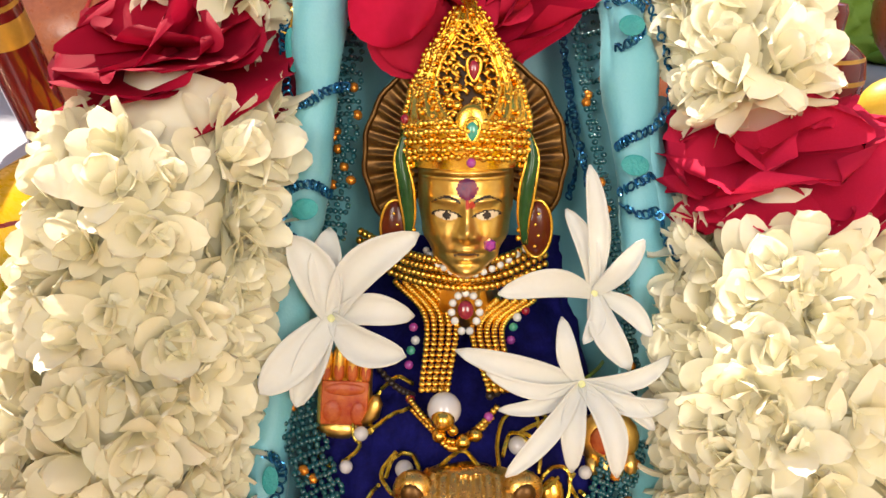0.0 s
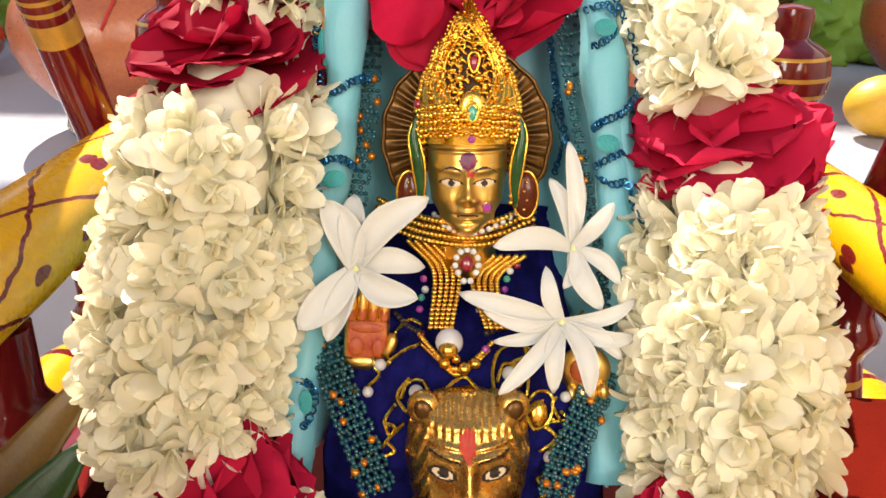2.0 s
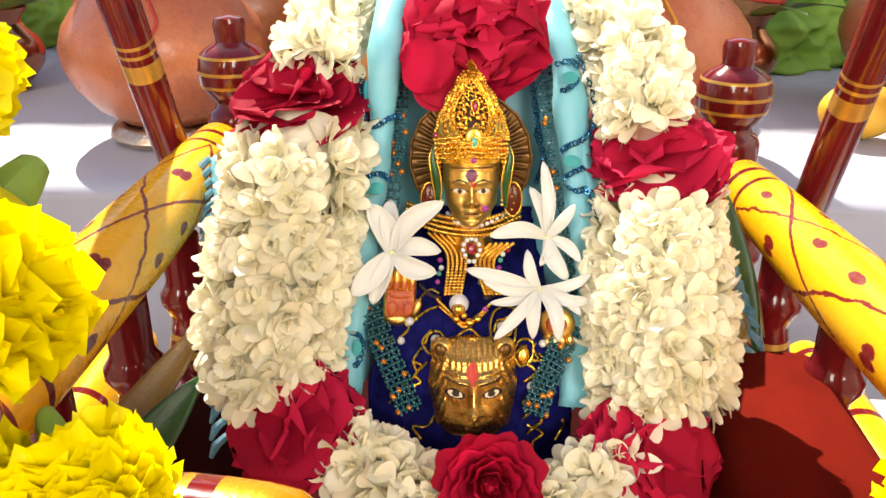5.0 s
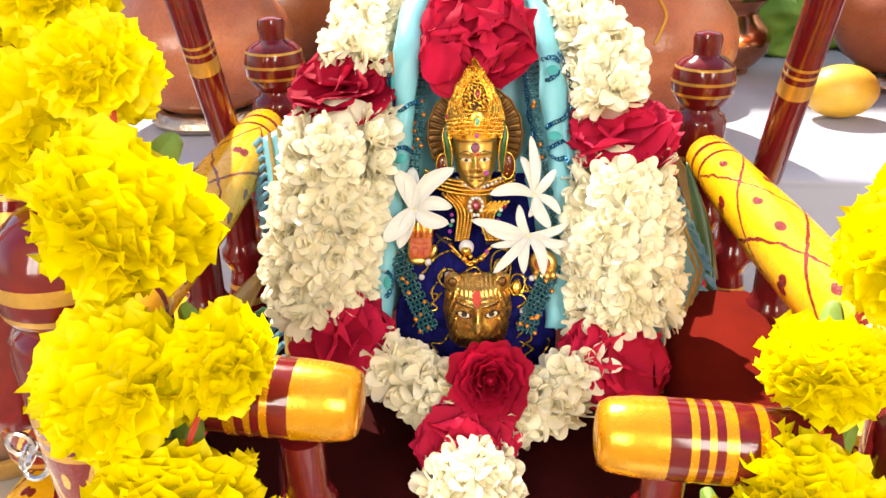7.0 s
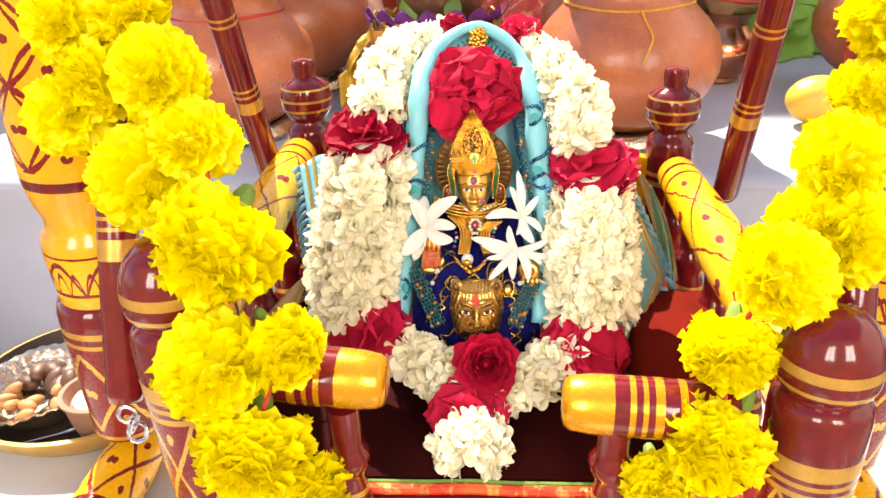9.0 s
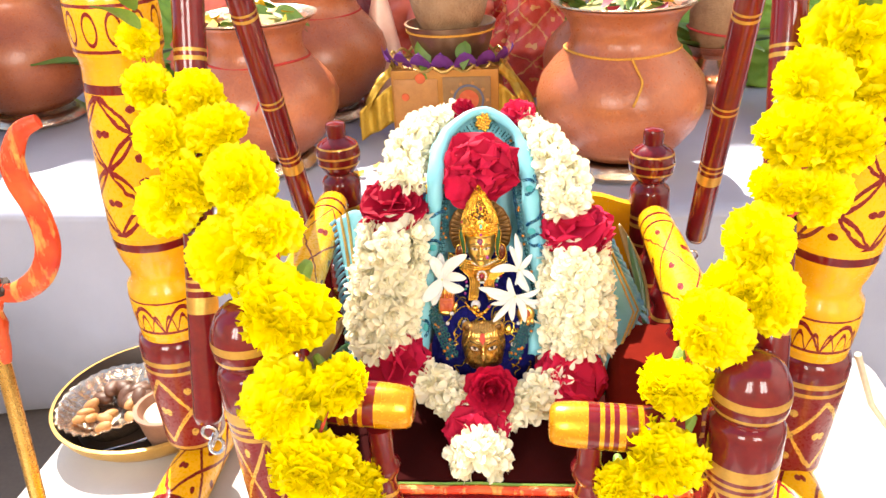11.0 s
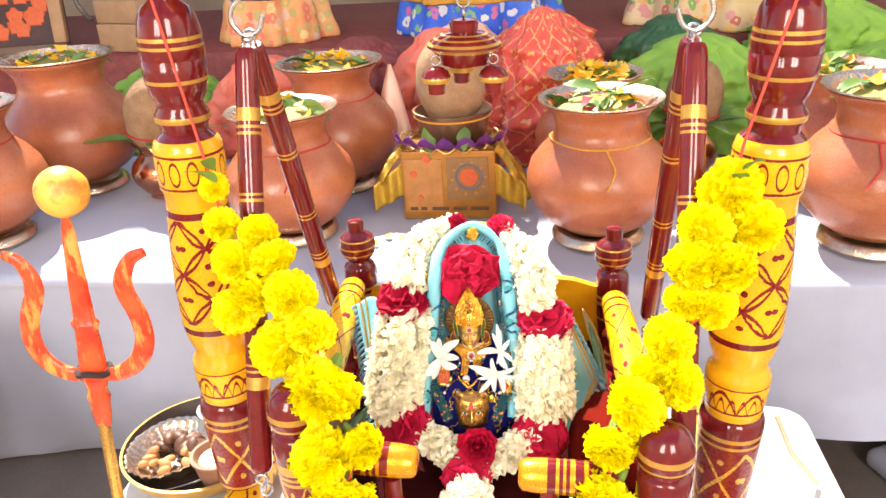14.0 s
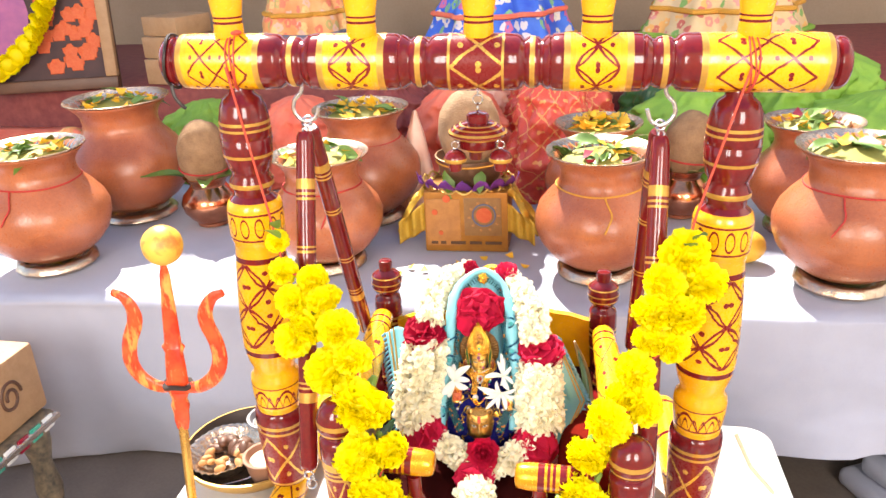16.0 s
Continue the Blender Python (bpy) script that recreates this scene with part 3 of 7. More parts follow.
rail_rows = [(0, 0.0095, 0), (0.004, 0.0105, 1), (0.010, 0.0112, 0), (0.022, 0.0116, 1), (0.0245, 0.0118, 0), (0.028, 0.0118, 2), (0.10, 0.0128, 2), (0.177, 0.0115, 1), (0.180, 0.0114, 0), (0.190, 0.0112, 1), (0.1935, 0.0112, 0), (0.205, 0.0108, 0), (0.2095, 0.0085, 0), (0.2115, 0.002, 0)]
rail_mesh = finish(lathe(rail_rows, 28), "rail", rail_mats, 50)
for a, b in (((-0.094, 0.028, 0.385), (-0.099, 0.24, 0.3845)), ((0.1185, 0.018, 0.378), (0.1195, 0.23, 0.373))):
    part("rail", rail_mesh, None, seat, m=between(loc(*a), loc(*b)))
arm_mats = [M_GILT, M_MAROON, M_GOLD]
arm_rows = [(0, 0.0055, 0), (0.0008, 0.0082, 0), (0.0030, 0.0095, 0), (0.0090, 0.0103, 0), (0.0170, 0.0106, 1), (0.0220, 0.0106, 0), (0.0240, 0.0106, 1), (0.0263, 0.0106, 0), (0.0280, 0.0106, 1), (0.0303, 0.0106, 0), (0.0333, 0.0106, 1), (0.0383, 0.0105, 0), (0.0408, 0.0104, 1), (0.0538, 0.0102, 1), (0.0578, 0.010, 1)]
arm_mesh = finish(lathe(arm_rows, 32), "front_arm", arm_mats, 50)
spin = [(0, 0.0075, 0), (0.003, 0.0078, 1), (0.005, 0.0075, 0), (0.0075, 0.0068, 1), (0.009, 0.0064, 0), (0.0125, 0.0056, 0), (0.0145, 0.0064, 0), (0.0170, 0.0082, 0), (0.0190, 0.0082, 0), (0.0210, 0.0064, 0), (0.0225, 0.0058, 0), (0.0335, 0.0060, 0)]
spin_mesh = finish(lathe(spin, 20), "spindle", [M_MAROON, M_GOLD], 50)
for a, b in (((-0.0215, 0.018, 0.3755), (-0.084, 0.021, 0.3795)), ((0.0385, 0.018, 0.3675), (0.106, 0.0135, 0.3655))):
    part("front_arm", arm_mesh, None, seat, "gilt capped arm with maroon rings", m=between(loc(*a), loc(*b)))
    k = 0.27
    x, y, z = (a[i] + (b[i] - a[i]) * k for i in range(3))
    part("spindle", spin_mesh, None, seat, m=Matrix.Translation(loc(x, y, SEAT_Z - 0.004)) @ Matrix.Diagonal((1, 1, 1.45, 1)))
for x in (-0.097, 0.1185):
    for y in (0.07, 0.12, 0.17, 0.215):
        part("spindle", spin_mesh, None, seat, m=Matrix.Translation(loc(x, y, SEAT_Z - 0.001)) @ Matrix.Diagonal((1.15, 1.15, 1.55, 1)))


def board_outline(u, v):
    x = -0.098 + 0.196 * u
    c = abs(2 * u - 1)
    top = 0.057 + 0.052 * (0.5 + 0.5 * math.cos(math.pi * min(1.0, c / 0.72))) + 0.004 * math.cos(c * 9)
    return Vector((x, 0.128, 0.02 + v * top))


part("back_board", sheet(board_outline, 40, 6, thick=0.008), M_YELLOW, seat, "yellow scalloped back board with a maroon line")
part("back_line", tube([board_outline(i / 40, 1.0) + Vector((0, -0.0015, -0.006)) for i in range(41)], 0.0011, 6), M_MAROON, seat)

# suspension rods: maroon with gold bands
rod_rows = [(0, 0.0052, 0), (0.003, 0.0066, 0), (0.008, 0.0070, 0), (0.036, 0.0074, 1), (0.044, 0.0074, 0), (0.0465, 0.0074, 1), (0.0483, 0.0074, 0), (0.0505, 0.0074, 1), (0.0523, 0.0074, 0), (0.088, 0.0075, 1), (0.0895, 0.0075, 0), (0.0915, 0.0075, 1), (0.0935, 0.0075, 0),
            (0.150, 0.0075, 1), (0.1515, 0.0075, 0), (0.154, 0.0075, 1), (0.1555, 0.0075, 0), (0.195, 0.0074, 1), (0.1965, 0.0074, 0), (0.199, 0.0074, 1), (0.2005, 0.0074, 0), (0.2035, 0.0074, 1), (0.2115, 0.0074, 0), (0.262, 0.0072, 0), (0.266, 0.006, 0), (0.267, 0.002, 0)]
front_rod = finish(lathe(rod_rows, 20), "rod", [M_MAROON, M_GOLD], 60)
back_rows = [(z * 0.96, r, s) for z, r, s in rod_rows]
back_rod = finish(lathe(back_rows, 20), "rod", [M_MAROON, M_GOLD], 60)
hook_l, hook_r = FRAME @ Vector((HOOKS[0] + 0.002, 0, 0.600)), FRAME @ Vector((HOOKS[1] - 0.002, 0, 0.600))
for top, f, b in ((hook_l, (-0.1255, 0.036, 0.362), (-0.1165, 0.238, 0.362)), (hook_r, (0.1335, 0.015, 0.36), (0.1470, 0.222, 0.360))):
    for end, mesh, off in ((f, front_rod, -0.0075), (b, back_rod, 0.0075)):
        t = Vector(top) + Vector((0.0, off, 0.0))
        rod = part("rod", mesh, None, seat, m=between(t - SO, Vector(end) - SO))
        part("eye", tube([Vector((0.0022 * math.cos(a), 0, -0.002 + 0.0026 * math.sin(a))) for a in (2 * math.pi * i / 12 for i in range(12))], 0.0008, 6, closed=True), M_STEEL, rod)
        low = (Vector(end) - t).normalized() * 0.269 + t
        for k in range(3):
            ln = ring(0.0038, 0.0009, Matrix.Translation(low - SO + Vector((0, 0.002 * k, -0.003 - 0.0058 * k))) @ pose(0, 0, 0, 15 * k, 0, 90 * k))
            part("chain_link", ln, M_STEEL, seat)
c = thing("cushion", "plain rust-red velvet cushion on the swing seat", "cushion", pose(0.0960, 0.094, SEAT_Z + 0.0035, 0, 0, -3))
own = box(0.046, 0.086, 0.0240, 0.008, steps=4)
for v in own.verts:
    v.co.z += 0.0035 * (1 - (v.co.x / 0.023) ** 2) * (v.co.z > 0.012)
part("cover", own, M_VELVET, c, sharp=180)

# ---- trident ----
tri = thing("trident", "orange-red painted brass trident leaning beside the swing", "trident", pose(-0.228, 0.047, STOOL_Z))


def tpt(x, z):
    """A point of the trident's own plane, leaning a little."""
    return Vector((x + (z - 0.19) * 0.075, 0.004 * (z - 0.19), z))


part("shaft", tube([tpt(0, 0.0), tpt(0, 0.08), tpt(0, 0.155)], [0.0042, 0.0040, 0.0038], 14), M_BRASS, tri, "plain brass shaft")
part("socket", tube([tpt(0, 0.150), tpt(0, 0.158), tpt(0, 0.166), tpt(0, 0.172), tpt(0, 0.178), tpt(0, 0.186)], [0.0048, 0.0062, 0.0064, 0.0078, 0.0062, 0.0085], 14, flat=0.7, up=(1, 0, 0)), M_ORANGE, tri)
part("middle_prong", tube([tpt(0, 0.184), tpt(0, 0.198), tpt(0, 0.212), tpt(0, 0.221), tpt(0, 0.226), tpt(0, 0.229), tpt(0, 0.255), tpt(0, 0.286), tpt(0, 0.302)], [0.0085, 0.0088, 0.0080, 0.0072, 0.0092, 0.0068, 0.0058, 0.0042, 0.0012], 14, flat=0.6, up=(1, 0, 0)), M_ORANGE, tri)
for s in (-1, 1):
    pts = curve([tpt(0.0, 0.190), tpt(0.016 * s, 0.189), tpt(0.030 * s, 0.198), tpt(0.0365 * s, 0.213), tpt(0.035 * s, 0.230), tpt(0.029 * s, 0.246), tpt(0.029 * s, 0.257), tpt(0.035 * s, 0.268), tpt(0.044 * s, 0.2725)], 36)
    rad = [0.0028 + 0.0034 * math.sin(min(1.0, (i + 6) / 20) * math.pi / 2) * (1 - max(0, (i - 24)) / 11.6) for i in range(36)]
    part("side_prong", tube(pts, rad, 12, flat=0.55, up=(0, 0, 1)), M_ORANGE, tri)
part("thread", tube([tpt(0.0105 * math.cos(a), 0.1915 + 0.0012 * math.sin(3 * a)) + Vector((0, 0.0075 * math.sin(a), 0)) for a in (2 * math.pi * i / 18 for i in range(18))], 0.0022, 6, closed=True), stuff("black_thread", c3(0.04, 0.02, 0.015), c3(0.02, 0.012, 0.01), 300, 0.8, bump=0.6), tri, "dark thread wound round the crossing")
lemon = thing("lemon", "yellow lemon smeared red, stuck on the trident's tip", "lemon", Matrix.Translation(tri.matrix_basis.translation + tpt(0.001, 0.311)))
b = ball(0.0150, u=28, v=20)
for v in b.verts:
    v.co *= 1 + 0.03 * noise.noise(v.co * 90) + 0.05 * max(0, v.co.normalized().x - 0.8)
lem = Nodes("smeared_lemon")
sm = lem.ramp(lem.noise(75.0, 5.0), 0.48, 0.62)
lem.put(lem.bsdf.inputs["Base Color"], lem.mix(lem.m("MULTIPLY", sm, 0.7), lem.mix(lem.noise(40.0), c3(0.66, 0.36, 0.03), c3(0.74, 0.48, 0.09)), c3(0.60, 0.10, 0.02)))
lem.bsdf.inputs["Roughness"].default_value = 0.45
lem.bump(lem.noise(600.0), 0.4, 0.0005)
part("fruit", b, lem.mat, lemon, sharp=180)

# ---- clay pots with foil bowls ----
M_PETALY = stuff("yellow_petal_bits", c3(0.80, 0.50, 0.03), c3(0.78, 0.36, 0.02), 60, 0.6, isl=0.3)
M_PALE = stuff("pale_grain", c3(0.34, 0.32, 0.07), c3(0.24, 0.25, 0.05), 200, 0.7, isl=0.3)
M_ROSEBIT = stuff("rose_bits", c3(0.30, 0.015, 0.05), c3(0.22, 0.01, 0.03), 60, 0.6)
M_THREAD = stuff("red_thread", c3(0.50, 0.04, 0.03), c3(0.36, 0.02, 0.02), 300, 0.8, bump=0.5)
M_YTHREAD = stuff("yellow_thread", c3(0.65, 0.33, 0.04), c3(0.5, 0.22, 0.03), 300, 0.8, bump=0.5)


def leaf_mesh(length, width, curl, name="leaf", fold=0.25):
    def fn(u, v):
        w = width * math.sin(math.pi * min(1, v * 0.97 + 0.02)) ** 0.75 * (1.15 - 0.5 * v)
        x = (u - 0.5) * 2 * w
        return Vector((x, v * length, -curl * v * v * length + fold * abs(x) + 0.03 * length * math.sin(6 * v + 4 * u)))
    return sheet(fn, 4, 7)


def petal_bit(size):
    return sheet(lambda u, v: Vector(((u - 0.5) * size * (0.5 + v), v * size, 0.3 * size * v * v + 0.2 * size * (u - 0.5) ** 2)), 2, 3)


def heap(radius, rnd, greens, yellows, reds, height):
    """Loose leaves, petals and grain in a bowl: three joined heaps."""
    out = {"g": bmesh.new(), "y": bmesh.new(), "r": bmesh.new(), "p": bmesh.new()}
    ball(radius * 0.92, pose(0, 0, -0.004), out["p"], 0, 20, 10, (1, 1, height / radius))
    for key, count in (("g", greens), ("y", yellows), ("r", reds)):
        for _ in range(count):
            a, d = rnd.uniform(0, 6.28), radius * 0.8 * math.sqrt(rnd.random())
            m = pose(d * math.cos(a), d * math.sin(a), height * (1 - (d / radius) ** 2) + 0.001, rnd.uniform(-25, 35), rnd.uniform(-30, 30), rnd.uniform(0, 360))
            s = rnd.uniform(0.7, 1.3)
            merge(leaf_mesh(0.034 * s, 0.009 * s, 0.3) if key == "g" else petal_bit(0.011 * s), out[key], m, 0)
    return out


def clay_pot(x, y, size, turn, seed, label, thread, greens=7, yellows=14, reds=3, base=TABLE_Z):
    greens, yellows = greens + 7, yellows * 2
    rnd = random.Random(seed)
    s = size / 0.172
    t = thing("clay_pot", label, "pot", pose(x, y, base + 0.002, 0, 0, turn), "clay pots on the low table")
    z0 = 0.013
    rows = [(z0, 0.030), (z0 + 0.004, 0.044), (0.030, 0.063), (0.048, 0.078), (0.066, 0.0852), (0.082, 0.0862), (0.098, 0.081), (0.112, 0.0705), (0.124, 0.0590), (0.132, 0.0535), (0.140, 0.0515), (0.150, 0.0530), (0.158, 0.0575), (0.1645, 0.0635), (0.1672, 0.0665), (0.1690, 0.0668), (0.1695, 0.0645), (0.166, 0.058), (0.158, 0.051), (0.145, 0.048), (0.12, 0.052), (0.10, 0.06)]
    ph = rnd.uniform(0, 6)
    body = lathe([(z * s, r * s) for z, r in rows], 56, wave=lambda a, z: 1 + 0.012 * math.sin(a * 2 + ph) + 0.005 * math.sin(z * 900) + 0.006 * math.sin(a * 3 + z * 40 + ph), caps=False)
    part("body", body, M_CLAY, t, sharp=60)
    part("ring_stand", lathe([(0.0, 0.046 * s), (0.0, 0.054 * s), (0.004, 0.056 * s), (0.010, 0.054 * s), (0.0135, 0.050 * s), (0.0135, 0.044 * s), (0.004, 0.043 * s)], 40, wave=lambda a, z: 1 + 0.015 * math.sin(26 * a)), M_FOIL, t, "shiny foil ring")
    part("foil_bowl", lathe([(0.150 * s, 0.020 * s), (0.1515 * s, 0.042 * s), (0.160 * s, 0.052 * s), (0.1685 * s, 0.0615 * s), (0.1725 * s, 0.0690 * s), (0.1732 * s, 0.0712 * s), (0.1715 * s, 0.0715 * s), (0.1700 * s, 0.0680 * s)], 96, wave=lambda a, z: 1 + (0.022 * math.sin(34 * a) if z < 0.170 * s else 0.004 * math.sin(34 * a)), caps=False), M_FOIL, t, "fluted foil bowl", sharp=70)
    h = heap(0.057 * s, rnd, greens, yellows, reds, 0.019)
    for key, nm, mt in (("p", "grain", M_PALE), ("g", "leaves", M_LEAF), ("y", "petals", M_PETALY), ("r", "rose_petals", M_ROSEBIT)):
        if len(h[key].faces):
            ob = part(nm, h[key], mt, t, m=pose(0, 0, 0.158 * s))
            tagged(ob, kind="stuff")
    if thread:
        mt = M_YTHREAD if thread == "y" else M_THREAD
        part("thread", tube([Vector((0.0575 * s * math.cos(a), 0.0575 * s * math.sin(a), (0.1265 + 0.001 * math.sin(3 * a + ph)) * s)) for a in (2 * math.pi * i / 40 for i in range(40))], 0.0013, 6, closed=True), mt, t)
        a0 = radians(-105 + rnd.uniform(-30, 30) - turn)
        pts = [Vector(((r + 0.0012) * s * math.cos(a0 + d), (r + 0.0012) * s * math.sin(a0 + d), z * s)) for z, r, d in ((0.1265, 0.0572, 0), (0.118, 0.0655, 0.05), (0.108, 0.0745, 0.10), (0.098, 0.081, 0.04), (0.088, 0.085, -0.02))]
        part("thread_end", tube(curve(pts, 12), 0.0012, 6), mt, t)
    return t


L1 = "terracotta pot with a foil bowl of leaves"
clay_pot(-0.668, 0.575, 0.182, 0, 1, L1 + ", red thread round it", "r", 5, 10, 0)
clay_pot(-0.640, 0.79, 0.205, 40, 2, L1 + ", beside the framed picture", "", 4, 18, 0)
clay_pot(-0.243, 0.575, 0.165, 80, 3, L1 + ", behind the swing", "r", 5, 12, 0)
clay_pot(-0.222, 0.765, 0.185, 120, 4, L1 + ", red streaks on it", "r", 5, 20, 1)
clay_pot(0.139, 0.545, 0.172, 0, 5, L1 + ", yellow thread round it", "y", 9, 6, 4)
clay_pot(0.150, 0.735, 0.160, 60, 6, L1 + " and orange marigold petals", "", 3, 40, 2)
clay_pot(0.446, 0.510, 0.182, 0, 7, L1 + ", at the table's edge", "r", 9, 5, 2)
clay_pot(0.450, 0.70, 0.165, 30, 8, L1 + ", set further back", "", 4, 14, 6)


# ---- copper pots with coconuts ----
def copper_pot(x, y, s, turn):
    t = thing("copper_pot", "small polished copper water pot holding mango leaves", "pot", pose(x, y, TABLE_Z + 0.002), "copper pots on the low table")
    part("body", lathe([(z * s, r * s) for z, r in ((0, 0.020), (0.001, 0.026), (0.006, 0.026), (0.012, 0.033), (0.026, 0.044), (0.040, 0.047), (0.052, 0.043), (0.062, 0.033), (0.068, 0.029), (0.074, 0.030), (0.082, 0.037), (0.084, 0.038), (0.0845, 0.036), (0.076, 0.028), (0.06, 0.026))], 40, caps=False), M_COPPER, t)
    for a in (20, 110, 200, 290, 335):
        part("mango_leaf", leaf_mesh(0.075 * s, 0.016 * s, 0.5), M_LEAF, t, m=pose(0.02 * s * math.cos(radians(a)), 0.02 * s * math.sin(radians(a)), 0.076 * s, 38, 0, a - 90))
    n = thing("coconut", "brown husked coconut standing in a copper pot", "coconut", pose(x, y, TABLE_Z + 0.075 * s, 6, 4, turn), "coconuts")
    b = ball(0.045 * s, pose(0, 0, 0.048 * s), u=28, v=22, scale=(0.92, 0.92, 1.28))
    for v in b.verts:
        v.co += v.co.normalized() * (0.0025 * noise.noise(v.co * 70) + 0.0012 * noise.noise(Vector((v.co.x, v.co.y, v.co.z * 0.15)) * 400))
    part("husk", b, M_HUSK, n, sharp=180)
    part("thread", tube([Vector((0.0405 * s * math.cos(a), 0.0405 * s * math.sin(a), 0.028 * s)) for a in (2 * math.pi * i / 30 for i in range(30))], 0.0015, 6, closed=True), M_THREAD, n)


copper_pot(-0.484, 0.74, 1.0, 0)
copper_pot(0.285, 0.76, 0.95, 50)

# ---- marigold garlands ----
M_MARIGOLD = stuff("marigold_petal", c3(0.95, 0.82, 0.004), c3(0.96, 0.88, 0.010), 90, 0.55, bump=0.15, fine=500, isl=0.02, thin=0.4, spec=0.3)
M_CALYX = stuff("marigold_calyx", c3(0.13, 0.24, 0.03), c3(0.22, 0.33, 0.06), 80, 0.5, bump=0.3)
M_STRING = stuff("red_string", c3(0.62, 0.09, 0.05), c3(0.5, 0.05, 0.03), 400, 0.8, bump=0.5)


def gather(bm, rows):
    """Joins the roots of all petals of a bloom in one point."""
    bm.verts.ensure_lookup_table()
    bmesh.ops.pointmerge(bm, verts=[v for i, v in enumerate(bm.verts) if i % rows == 0], merge_co=(0, 0, 0))
    return bm


def marigold(seed):
    """A pompom of many narrow, frilled petals, about 1 in radius, opening along z from its calyx."""
    rnd = random.Random(seed)
    bm = bmesh.new()
    for layer in range(9):
        th = radians(5 + layer * 13.2)
        n = max(6, int(22 * math.sin(th) + 4))
        for k in range(n):
            ph = 2 * math.pi * (k + rnd.uniform(-0.35, 0.35)) / n + layer * 0.7
            t2 = th + rnd.uniform(-0.20, 0.20)
            size = rnd.uniform(0.46, 0.64)
            f1, f2, tw = rnd.uniform(0, 6), rnd.uniform(8, 13), rnd.uniform(-2.6, 2.6)
            reach = rnd.uniform(0.92, 1.14)
            lean = 0.30 if layer > 1 else 0.1

            def fn(u, v):
                s = 2 * u - 1
                w = s * 0.5 * size * (0.25 + 1.25 * v ** 0.8)
                ruf = v * v * (0.10 * math.sin(f2 * u + f1) + 0.05 * math.sin(21 * u + 2 * f1)) + tw * 0.04 * s * v
                d = 0.30 + (reach - 0.30) * v + v ** 3 * (0.05 * math.sin(15 * u + f1) + 0.03 * math.sin(27 * u) - 0.30 * s * s)
                a = t2 - lean * (1 - v) * 0.4 + lean * v * v * 0.5 + ruf
                return Matrix.Rotation(ph, 3, "Z") @ Vector((math.sin(a) * d, w + tw * 0.06 * v, math.cos(a) * d))
            sheet(fn, 8, 4, bm)
    gather(bm, 5)
    return ball(0.80, None, bm, 0, 20, 12, (1, 1, 0.95))


MARI = [finish(marigold(20 + k), "bloom", M_MARIGOLD, 180) for k in range(4)]
CALYX = finish(lathe([(-1.45, 0.10), (-1.40, 0.16), (-1.2, 0.22), (-0.9, 0.28), (-0.55, 0.36), (-0.3, 0.46), (-0.1, 0.42)], 12, wave=lambda a, z: 1 + 0.06 * math.sin(5 * a)), "calyx", M_CALYX)


def marigold_garland(label, flowers, hang):
    t = thing("marigold_garland", label, "garland", pose(*flowers[0][:3]), "marigold garlands on the swing")
    o = Vector(flowers[0][:3])
    rnd = random.Random(len(flowers) + int(abs(o.x) * 1000))
    pts = [Vector(f[:3]) for f in flowers]
    part("string", tube([p - o for p in curve([Vector(hang)] + pts, 40)], 0.0009, 6), M_STRING, t)
    for i, (x, y, z, r) in enumerate(flowers):
        p = Vector((x, y, z))
        nxt = pts[min(i + 1, len(pts) - 1)]
        prv = pts[max(i - 1, 0)]
        d = (nxt - prv).normalized()
        face = (d * rnd.uniform(0.7, 1.2) + Vector((rnd.uniform(-0.7, 0.7), -0.75, rnd.uniform(-0.1, 0.5)))).normalized()
        q = face.to_track_quat("Z", "Y").to_matrix().to_4x4()
        m = Matrix.Translation(p - o) @ q @ pose(0, 0, 0, 0, 0, rnd.uniform(0, 360)) @ Matrix.Diagonal((r * rnd.uniform(0.82, 1.0), r * rnd.uniform(0.78, 0.94), r * rnd.uniform(0.72, 0.86), 1))
        bloom = part("bloom", MARI[rnd.randrange(4)], None, t, m=m)
        part("calyx", CALYX, None, bloom, m=Matrix.Diagonal((0.75, 0.75, 0.80, 1)))
    for k in range(2):
        part("leaf", leaf_mesh(0.022, 0.0045, 0.5), M_CALYX, t, m=Matrix.Translation(pts[0] - o + Vector((0.006, -0.008, 0.006 + 0.008 * k))) @ pose(0, 0, 0, 60, 20, 160 + 40 * k))
    return t


ML = [(-0.144, 0.085, 0.530, 0.0100), (-0.137, 0.070, 0.512, 0.0132), (-0.112, 0.060, 0.510, 0.0136), (-0.128, 0.058, 0.492, 0.0145), (-0.103, 0.052, 0.497, 0.0135), (-0.115, 0.050, 0.475, 0.0162), (-0.130, 0.050, 0.463, 0.0165), (-0.092, 0.042, 0.477, 0.0172),
      (-0.101, 0.036, 0.445, 0.0200), (-0.081, 0.034, 0.458, 0.0158), (-0.073, 0.016, 0.430, 0.0242), (-0.075, 0.000, 0.395, 0.0208), (-0.054, 0.006, 0.397, 0.0165), (-0.064, -0.004, 0.364, 0.0212), (-0.051, 0.004, 0.340, 0.0170)]
